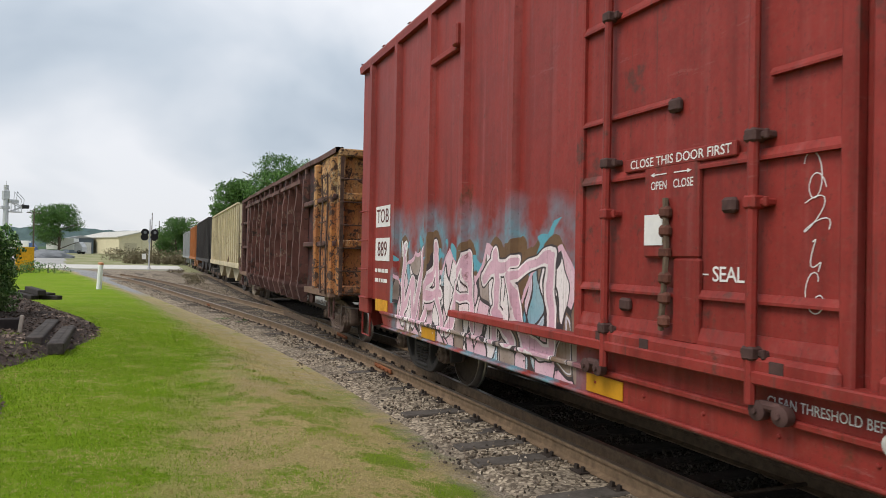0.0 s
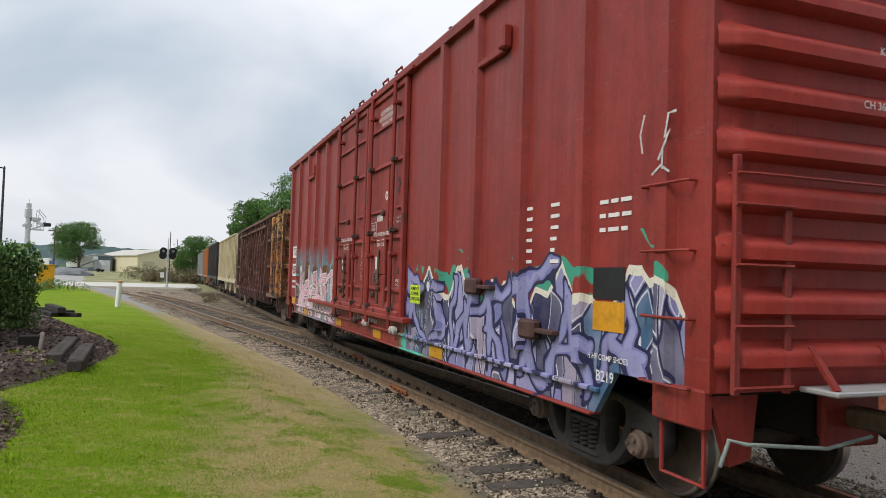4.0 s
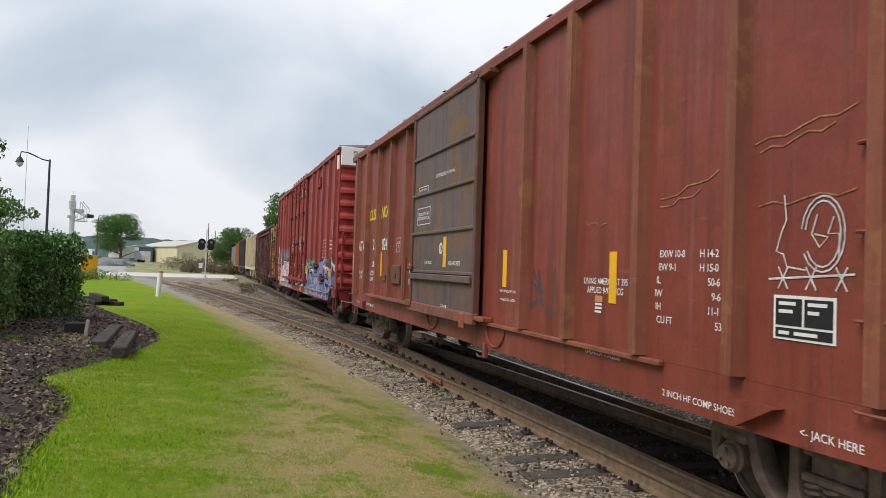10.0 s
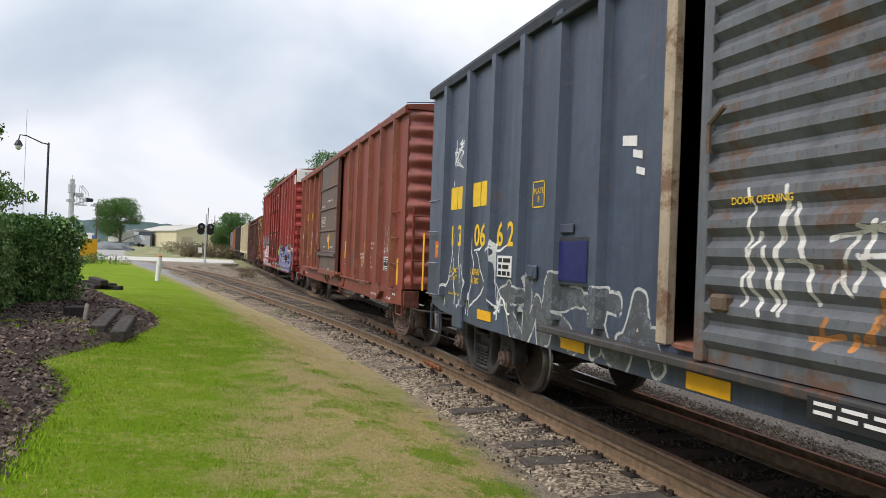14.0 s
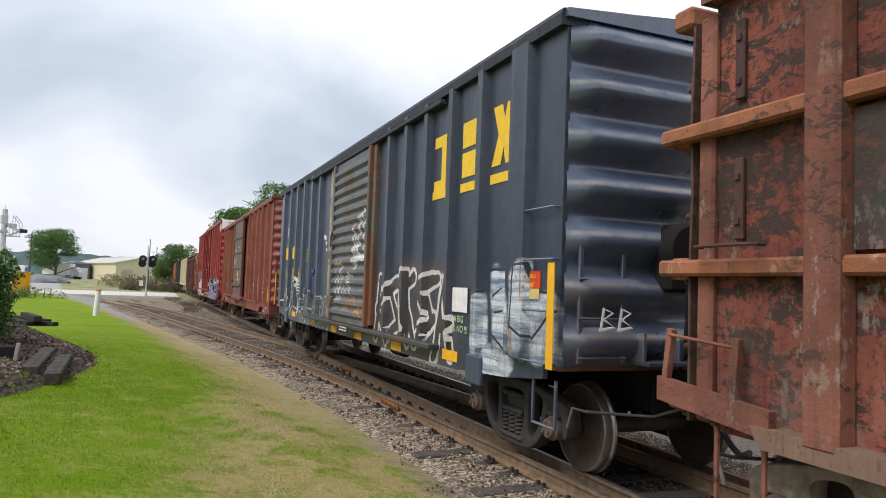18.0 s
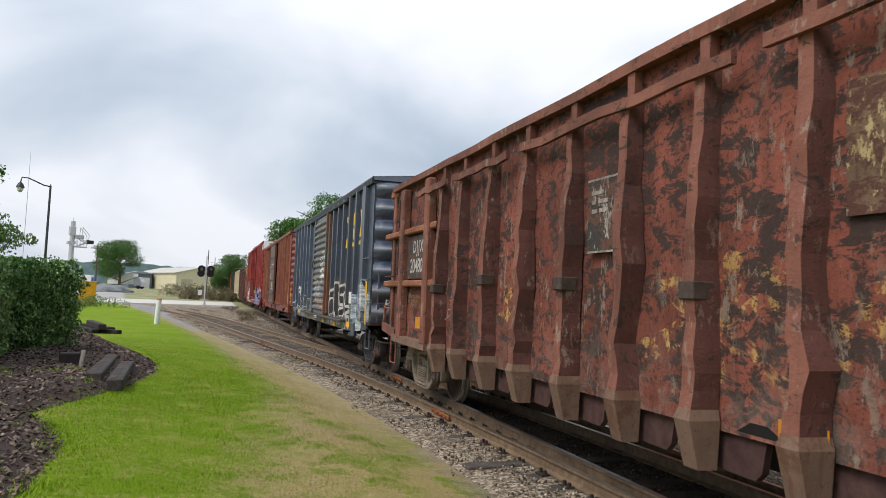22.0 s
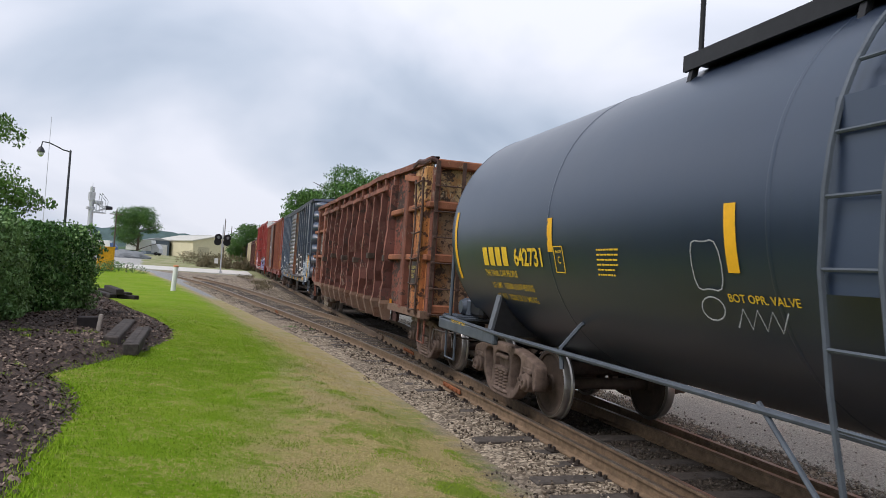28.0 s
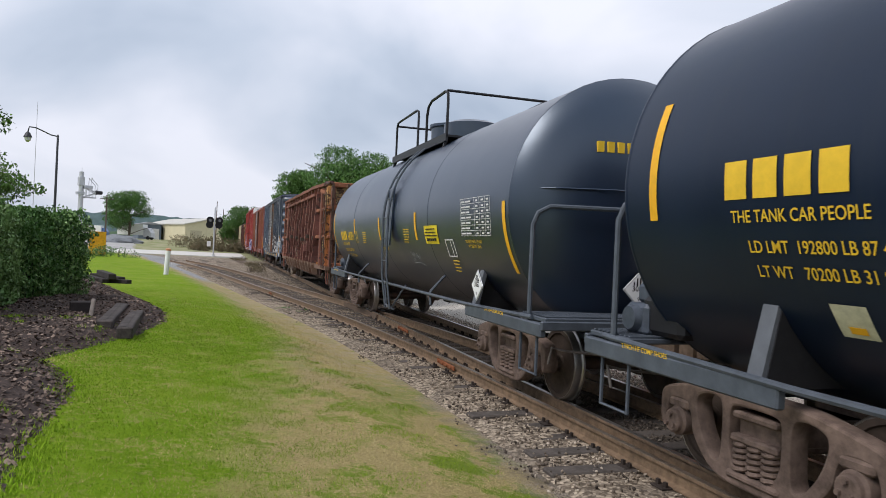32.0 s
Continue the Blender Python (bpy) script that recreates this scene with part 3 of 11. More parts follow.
class Mesh:
    """Collects vertices and faces."""

    def __init__(self):
        self.v, self.f = [], []

    def add(self, verts, faces):
        k = len(self.v)
        self.v += [tuple(p) for p in verts]
        self.f += [tuple(k + i for i in q) for q in faces]
        return self

    def box(self, x0, x1, y0, y1, z0, z1, b=0.0):
        """A box; b cuts its edges off."""
        if b <= 0:
            v = [(x, y, z) for z in (z0, z1) for y in (y0, y1) for x in (x0, x1)]
            return self.add(v, [(0, 2, 3, 1), (4, 5, 7, 6), (0, 1, 5, 4), (2, 6, 7, 3), (0, 4, 6, 2), (1, 3, 7, 5)])
        b = min(b, abs(x1 - x0) / 2.01, abs(y1 - y0) / 2.01, abs(z1 - z0) / 2.01)
        X, Y, Z = (x0, x0 + b, x1 - b, x1), (y0, y0 + b, y1 - b, y1), (z0, z0 + b, z1 - b, z1)
        v = []
        for i, j, k in [(i, j, k) for i in (0, 1) for j in (0, 1) for k in (0, 1)]:
            xi, yi, zi = (1, 2)[i], (1, 2)[j], (1, 2)[k]
            xo, yo, zo = (0, 3)[i], (0, 3)[j], (0, 3)[k]
            v += [(X[xo], Y[yi], Z[zi]), (X[xi], Y[yo], Z[zi]), (X[xi], Y[yi], Z[zo])]

        def c(i, j, k, a):
            return 3 * (4 * i + 2 * j + k) + a
        f = [(c(0, 0, 0, 0), c(0, 0, 1, 0), c(0, 1, 1, 0), c(0, 1, 0, 0)), (c(1, 0, 0, 0), c(1, 1, 0, 0), c(1, 1, 1, 0), c(1, 0, 1, 0)),
             (c(0, 0, 0, 1), c(1, 0, 0, 1), c(1, 0, 1, 1), c(0, 0, 1, 1)), (c(0, 1, 0, 1), c(0, 1, 1, 1), c(1, 1, 1, 1), c(1, 1, 0, 1)),
             (c(0, 0, 0, 2), c(0, 1, 0, 2), c(1, 1, 0, 2), c(1, 0, 0, 2)), (c(0, 0, 1, 2), c(1, 0, 1, 2), c(1, 1, 1, 2), c(0, 1, 1, 2))]
        for i in (0, 1):
            for j in (0, 1):
                f.append((c(i, j, 0, 0), c(i, j, 1, 0), c(i, j, 1, 1), c(i, j, 0, 1)))
                f.append((c(i, 0, j, 0), c(i, 1, j, 0), c(i, 1, j, 2), c(i, 0, j, 2)))
                f.append((c(0, i, j, 1), c(1, i, j, 1), c(1, i, j, 2), c(0, i, j, 2)))
                for k in (0, 1):
                    f.append((c(i, j, k, 0), c(i, j, k, 1), c(i, j, k, 2)))
        return self.add(v, f)

    def beam(self, p, q, w, h, up=(0, 0, 1)):
        """A bar from p to q, w wide and h high."""
        p, q, up = Vector(p), Vector(q), Vector(up)
        d = (q - p).normalized()
        s = d.cross(up)
        s = s.normalized() if s.length > 1e-4 else Vector((1, 0, 0))
        t = s.cross(d)
        v = [e + s * (a * w / 2) + t * (b * h / 2) for e in (p, q) for a, b in ((-1, -1), (1, -1), (1, 1), (-1, 1))]
        return self.add(v, [(0, 1, 2, 3), (7, 6, 5, 4), (0, 4, 5, 1), (1, 5, 6, 2), (2, 6, 7, 3), (3, 7, 4, 0)])

    def tube(self, path, r, n=8, caps=True):
        """A round bar along a list of points."""
        P = [Vector(p) for p in path]
        rings, last = [], None
        for i, p in enumerate(P):
            d = (P[min(i + 1, len(P) - 1)] - P[max(i - 1, 0)]).normalized()
            if last is None:
                a = d.cross(Vector((0, 0, 1)))
                a = a.normalized() if a.length > 1e-3 else Vector((1, 0, 0))
            else:
                a = (last - d * last.dot(d)).normalized()
            last = a
            b = d.cross(a)
            rr = r[i] if isinstance(r, (list, tuple)) else r
            rings.append([p + (a * math.cos(2 * math.pi * k / n) + b * math.sin(2 * math.pi * k / n)) * rr for k in range(n)])
        v = [x for ring in rings for x in ring]
        f = [(i * n + k, i * n + (k + 1) % n, (i + 1) * n + (k + 1) % n, (i + 1) * n + k) for i in range(len(P) - 1) for k in range(n)]
        if caps:
            f += [tuple(range(n - 1, -1, -1)), tuple((len(P) - 1) * n + k for k in range(n))]
        return self.add(v, f)

    def flatten(self, axis, at, k=0.15):
        """Presses the mesh flat along an axis, as paint on a surface."""
        self.v = [tuple(at + (c - at) * k if i == axis else c for i, c in enumerate(p)) for p in self.v]
        return self

    def lathe(self, profile, n=24, axis="x", at=(0, 0, 0)):
        """Turns (along, radius) pairs round an axis."""
        v = []
        for s, r in profile:
            for k in range(n):
                c, d = r * math.cos(2 * math.pi * k / n), r * math.sin(2 * math.pi * k / n)
                p = {"x": (s, c, d), "y": (d, s, c), "z": (c, d, s)}[axis]
                v.append((p[0] + at[0], p[1] + at[1], p[2] + at[2]))
        f = [(i * n + k, i * n + (k + 1) % n, (i + 1) * n + (k + 1) % n, (i + 1) * n + k) for i in range(len(profile) - 1) for k in range(n)]
        return self.add(v, f)

    def prism(self, outline, x0, x1, axis="x"):
        """An outline pulled along an axis."""
        n = len(outline)

        def at(x, a, b):
            return {"x": (x, a, b), "y": (a, x, b), "z": (a, b, x)}[axis]
        v = [at(x0, a, b) for a, b in outline] + [at(x1, a, b) for a, b in outline]
        f = [(k, (k + 1) % n, n + (k + 1) % n, n + k) for k in range(n)] + [tuple(range(n - 1, -1, -1)), tuple(range(n, 2 * n))]
        return self.add(v, f)

    def data(self, name, mat, smooth=False):
        me = bpy.data.meshes.new(name)
        me.from_pydata(self.v, [], self.f)
        b = bmesh.new()
        b.from_mesh(me)
        bmesh.ops.recalc_face_normals(b, faces=b.faces)
        b.to_mesh(me)
        b.free()
        if smooth:
            me.polygons.foreach_set("use_smooth", [True] * len(me.polygons))
            me.set_sharp_from_angle(angle=radians(35))
        me.materials.append(mat)
        return me


def part(name, mesh, mat, parent, label="", smooth=False, at=None):
    """Links a mesh as one object under a thing or a part."""
    me = mesh.data(name, mat, smooth) if isinstance(mesh, Mesh) else mesh
    ob = new(name, me)
    ob.parent = parent
    if at is not None:
        ob.matrix_basis = at
    return tagged(ob, label)


def thing(name, label, category, at=None, group="", kind=""):
    ob = new(name)
    ob.empty_display_size = 0.3
    if at is not None:
        ob.matrix_basis = at
    return tagged(ob, label, category, group, kind)


def solid(name, mesh, mat, label, category="", at=None, group="", kind="", smooth=False):
    ob = new(name, mesh.data(name, mat, smooth))
    if at is not None:
        ob.matrix_basis = at
    return tagged(ob, label, category, group, kind)


def from_arrays(name, verts, faces, mat):
    """A mesh of many loose pieces, from number arrays (all faces alike)."""
    me = bpy.data.meshes.new(name)
    nv, nf, k = len(verts), len(faces), faces.shape[1]
    me.vertices.add(nv)
    me.vertices.foreach_set("co", np.asarray(verts, dtype=np.float32).ravel())
    me.loops.add(nf * k)
    me.loops.foreach_set("vertex_index", faces.astype(np.int32).ravel())
    me.polygons.add(nf)
    me.polygons.foreach_set("loop_start", np.arange(0, nf * k, k, dtype=np.int32))
    me.update(calc_edges=True)
    me.materials.append(mat)
    return me


rng = np.random.default_rng(5)


def scatter(shape_v, shape_f, where, size, flat=1.0, squash=(0.6, 1.0), tilt=math.pi):
    """Copies of a small shape at many places, turned and sized at random."""
    n = len(where)
    a, b, c = rng.uniform(0, 2 * math.pi, n), rng.uniform(-tilt, tilt, n), rng.uniform(-tilt, tilt, n)
    ca, sa, cb, sb, cc, sc = np.cos(a), np.sin(a), np.cos(b), np.sin(b), np.cos(c), np.sin(c)
    R = np.empty((n, 3, 3))
    R[:, 0] = np.stack([ca * cb, ca * sb * sc - sa * cc, ca * sb * cc + sa * sc], 1)
    R[:, 1] = np.stack([sa * cb, sa * sb * sc + ca * cc, sa * sb * cc - ca * sc], 1)
    R[:, 2] = np.stack([-sb, cb * sc, cb * cc], 1)
    k = np.asarray(size)[:, None] * rng.uniform(squash[0], squash[1], (n, 3))
    k[:, 2] *= flat
    v = np.einsum("nij,nkj->nki", R, shape_v[None] * k[:, None, :]) + where[:, None, :]
    f = shape_f[None] + (np.arange(n) * len(shape_v))[:, None, None]
    return v.reshape(-1, 3), f.reshape(-1, shape_f.shape[1])


def pebble():
    b = bmesh.new()
    bmesh.ops.create_icosphere(b, subdivisions=1, radius=0.5)
    b.verts.ensure_lookup_table()
    v = np.array([tuple(x.co) for x in b.verts])
    f = np.array([[x.index for x in q.verts] for q in b.faces])
    b.free()
    return v * np.random.default_rng(3).uniform(0.75, 1.2, (len(v), 1)), f


LEAF_V = np.array([(-0.5, 0, 0), (0, -0.28, 0.06), (0.5, 0, 0), (0, 0.28, 0.06)])
LEAF_F = np.array([[0, 1, 2, 3]])

# ---- the ground and what lies flat on it ----


def smooth(a, b, x):
    t = np.clip((x - a) / (b - a), 0, 1)
    return t * t * (3 - 2 * t)


def div(s):
    """How far the left-hand track has swung from the straight one at s."""
    s = np.asarray(s, float)
    near = 0.30 + (np.clip(s, 4.5, 20) - 4.5) ** 2 / 240 + 0.139 * np.clip(s - 20, 0, None) + np.clip(s - 42, 0, None) ** 2 / 300
    return near * smooth(-12, 0, s)


def lawn_z(x, y):
    """Height of the ground: a low lawn bank, the shallow cut of the track, a gentle rise far off."""
    x, y = np.asarray(x, float), np.asarray(y, float)
    q = x + div(np.minimum(y, 68)) * smooth(64, 58, y)
    z = 0.03 + 0.24 * smooth(1.2, -1.6, x) * smooth(40, 22, y)
    z = z * smooth(3.4, 1.6, q) - 0.22 * smooth(1.6, 3.2, q) * smooth(68, 64, y) - 0.1 * smooth(64, 68, y) * smooth(1.6, 3.2, x) + 0.10 * smooth(7.0, 9.0, x)
    z = z + (0.10 * smooth(45, 62, y) + 0.55 * smooth(100, 190, y)) * smooth(1.5, -4.0, x)
    return z


def bed_edge(y):
    return np.interp(y, [-6, 2, 5, 6.7, 8.0, 8.9, 9.8, 10.4, 12, 14.4, 16, 18, 20.5, 23.5, 26],
                     [-1.0, -1.0, -1.2, -1.25, -1.3, -1.55, -1.95, -1.75, -1.2, -0.85, -0.95, -1.5, -2.3, -3.1, -4.2])


def bed_z(x, y):
    return lawn_z(x, y) + 0.17 * smooth(-0.03, 0.55, bed_edge(y) - x) + 0.12 * smooth(0.6, 2.4, bed_edge(y) - x) - 0.06 * smooth(0.02, -0.1, bed_edge(y) - x)


def sheet(name, xs, ys, zf, mat, label):
    m = Mesh()
    nx = len(xs)
    gx, gy = np.meshgrid(xs, ys)
    gz = zf(gx, gy)
    m.v = list(zip(gx.ravel().tolist(), gy.ravel().tolist(), gz.ravel().tolist()))
    m.f = [(j * nx + i, j * nx + i + 1, (j + 1) * nx + i + 1, (j + 1) * nx + i) for j in range(len(ys) - 1) for i in range(nx - 1)]
    return solid(name, m, mat, label, "ground", kind="structure", smooth=True)


xs = np.concatenate([[-3000, -900, -300, -120, -60, -30, -15], np.arange(-9, 12.1, 0.35), [15, 25, 60, 200, 800, 3000]])
ys = np.concatenate([[-2000, -300, -60, -20, -8], np.arange(-4, 70, 0.5), np.arange(72, 215, 6), [260, 400, 900, 3500]])
sheet("ground", xs, ys, lawn_z, M_GROUND, "mown green lawn turning to dry grass and grit beside the track")


def bed():
    xb, yb = np.arange(-11, -0.3, 0.17), np.arange(-5, 26, 0.2)
    lump = np.random.default_rng(8).normal(0, 0.012, (len(yb), len(xb)))
    sheet("ground_mulch_bed", xb, yb, lambda x, y: bed_z(x, y) + lump, M_MULCH, "raised planting bed covered in brown bark mulch")
    n = 60000
    x, y = rng.uniform(-7.5, -0.6, n), 3 + 21 * rng.random(n) ** 1.4
    keep = x < bed_edge(y) + rng.normal(0, 0.09, n)
    x, y = x[keep], y[keep]
    v, f = scatter(np.array([(-.5, -.5, -.1), (.5, -.4, -.1), (.45, .5, .1), (-.5, .4, .1)]), LEAF_F,
                   np.stack([x, y, bed_z(x, y) + 0.018], 1), rng.uniform(0.02, 0.062, len(x)), 1.0, (0.3, 1.0), 0.7)
    tagged(new("bark_mulch", from_arrays("bark_mulch", v, f, M_CHIP)), "loose chips of brown bark and dead leaves on the bed", "mulch", kind="stuff")


bed()


def lawn_blades():
    n = 330000
    x, y = rng.uniform(-3.4, 3.1, n), 3.4 + 21 * rng.random(n) ** 1.7
    keep = (x > bed_edge(y) - rng.exponential(0.06, n)) & (x + div(y) < 3.1) & (rng.random(n) > smooth(10, 24, y))
    x, y = x[keep], y[keep]
    q = x + div(y)
    z = np.maximum(lawn_z(x, y), np.where(x < bed_edge(y), bed_z(x, y), -1))
    wave = 0.35 * np.sin(x * 1.3 + y * 0.7) + 0.4 * np.sin(x * 2.9 - y * 1.9 + 1) + 0.3 * np.sin(x * 5.1 + y * 3.3) + rng.normal(0, 0.4, len(x))
    near = np.clip((y - 6.5) / 7.5, 0, 1)
    dry = (q + wave * (1.3 - 0.8 * near) + 1.35 * (1 - near)) > 1.9
    dry |= (rng.random(len(x)) < 0.10) | ((0.5 * np.sin(x * 2.1 + y * 1.1) + 0.5 * np.sin(x * 0.7 - y * 2.3) + rng.normal(0, 0.45, len(x))) > 0.9)
    clump = np.sin(x * 6.1 + y * 2.2) + np.sin(x * 3.7 - y * 5.3 + 1) + np.sin(y * 7.7 + x * 1.1 + 2) + 0.8 * np.sin(x * 13 - y * 9) + rng.normal(0, 0.5, len(x))
    dry &= ~((clump > 0.95) & (q < 2.95 - 0.9 * smooth(8, 12, y)))
    dry |= (clump < -1.0 - 0.25 * np.clip(y - 5, 0, 8)) & (q > -0.4)
    thin = dry & (rng.random(len(x)) < 0.2 + 0.45 * smooth(2.3, 3.0, q))
    x, y, z, dry = x[~thin], y[~thin], z[~thin], dry[~thin]
    tall = rng.uniform(0.009, 0.022, len(x)) * np.where(dry, 0.85, 1.0) * np.where(rng.random(len(x)) < 0.03, 1.8, 1)
    a = rng.uniform(0, 2 * math.pi, len(x))
    lean = rng.uniform(0.4, 1.3, len(x)) * tall
    w = 0.0022 + 0.0004 * np.clip(y - 5, 0, 25)
    base = np.stack([x, y, z + 0.002], 1)
    side = np.stack([np.cos(a), np.sin(a), 0 * a], 1) * w[:, None]
    tip = base + np.stack([-np.sin(a) * lean, np.cos(a) * lean, tall], 1)
    v = np.stack([base - side, base + side, tip], 1)
    for pick, nm, mat, label in ((~dry, "grass", M_BLADE, "short green blades of mown lawn grass"), (dry, "dry_grass", M_DRY, "short straw-coloured blades of dry grass")):
        q = v[pick].reshape(-1, 3)
        tagged(new(nm, from_arrays(nm, q, np.arange(len(q)).reshape(-1, 3), mat)), label, "grass", kind="stuff")


lawn_blades()


def tufts():
    """Longer bright grass where the mower does not reach, along the bed's edge, and weeds in the mulch."""
    n = 5500
    y = 3.6 + 9 * rng.random(n) ** 1.5
    x = bed_edge(y) + rng.normal(0.02, 0.09, n)
    k = rng.integers(0, 60, 3000)
    wx, wy = rng.uniform(-3.6, -1.3, 60)[k] + rng.normal(0, 0.05, 3000), rng.uniform(4.5, 13, 60)[k] + rng.normal(0, 0.05, 3000)
    ok = wx < bed_edge(wy)
    x, y = np.concatenate([x, wx[ok]]), np.concatenate([y, wy[ok]])
    clump = np.sin(y * 5.1) + np.sin(y * 2.3 + 1) > -0.2
    keep = clump | (x < bed_edge(y) - 0.3)
    x, y = x[keep], y[keep]
    z = np.maximum(lawn_z(x, y), np.where(x < bed_edge(y) + 0.05, bed_z(x, y), -1))
    tall, a = rng.uniform(0.018, 0.052, len(x)), rng.uniform(0, 2 * math.pi, len(x))
    lean = rng.uniform(0.3, 1.2, len(x)) * tall
    base = np.stack([x, y, z], 1)
    side = np.stack([np.cos(a), np.sin(a), 0 * a], 1) * 0.0032
    tip = base + np.stack([-np.sin(a) * lean, np.cos(a) * lean, tall], 1)
    q = np.stack([base - side, base + side, tip], 1).reshape(-1, 3)
    tagged(new("grass_tufts", from_arrays("grass_tufts", q, np.arange(len(q)).reshape(-1, 3), M_TUFT)), "longer bright grass and weeds along the mulch", "grass", kind="stuff")


tufts()

ROAD_Y0, ROAD_Y1 = 69.5, 86.0


def road():
    m = Mesh()
    m.prism([(-90, ROAD_Y0 + 4), (-18, ROAD_Y0 + 1), (2.6, ROAD_Y0), (2.6, ROAD_Y1), (-14, ROAD_Y1 + 3), (-90, ROAD_Y1 + 16)], -0.1, 0.165, "z")
    solid("road", m, M_ROAD, "pale sun-bleached crossing road", "road", kind="structure")
    m = Mesh()
    m.prism([(7.6, ROAD_Y0), (70, ROAD_Y0 - 6), (70, ROAD_Y1), (7.6, ROAD_Y1)], -0.3, 0.02, "z")
    solid("road_beyond", m, M_ROAD, "pale crossing road beyond the rails", "road", kind="structure")
    m = Mesh()
    m.prism([(-14, ROAD_Y1 + 3), (-34, ROAD_Y1 + 7), (-62, 190), (-44, 190)], -0.1, 0.72, "z")
    solid("road_side", m, M_ASPHALT, "grey asphalt side road leading away", "road", kind="structure")
    xs_, ys_ = np.linspace(-26, -2.5, 24), np.linspace(85.5, 160, 30)
    sheet("road_lot", xs_, ys_, lambda x, y: lawn_z(x, y) + 0.05 - 0.4 * smooth(-9.0 - 0.10 * (y - 86), -7.5 - 0.10 * (y - 86), x), plain("grey_gravel_lot", (0.36, 0.35, 0.33), 0.95, 0, 0.2, 1.2, 0.3), "worn grey gravel lot beyond the crossing road")


road()


RAIL_SIDE = [(-0.07, -0.17), (0.07, -0.17), (0.07, -0.155), (0.012, -0.135), (0.012, -0.045), (0.034, -0.035), (0.034, -0.004), (-0.034, -0.004), (-0.034, -0.035), (-0.012, -0.045), (-0.012, -0.135), (-0.07, -0.155)]


def rail(path, parent, label, mat_top):
    """A rail along a list of (x, y), with its worn head."""
    n = len(RAIL_SIDE)
    m, top = Mesh(), Mesh()
    m.v = [(x + a, y, b) for x, y in path for a, b in RAIL_SIDE]
    m.f = [(i * n + k, i * n + (k + 1) % n, (i + 1) * n + (k + 1) % n, (i + 1) * n + k) for i in range(len(path) - 1) for k in range(n)]
    ob = part("rail", m, M_RAILSIDE, parent, label)
    head = [(-0.033, -0.004), (0.033, -0.004), (0.026, 0.0), (-0.026, 0.0)]
    top.v = [(x + a, y, b) for x, y in path for a, b in head]
    top.f = [(i * 4 + k, i * 4 + (k + 1) % 4, (i + 1) * 4 + (k + 1) % 4, (i + 1) * 4 + k) for i in range(len(path) - 1) for k in range(4)]
    part("rail_head", top, mat_top, ob, "worn running surface")
    return ob


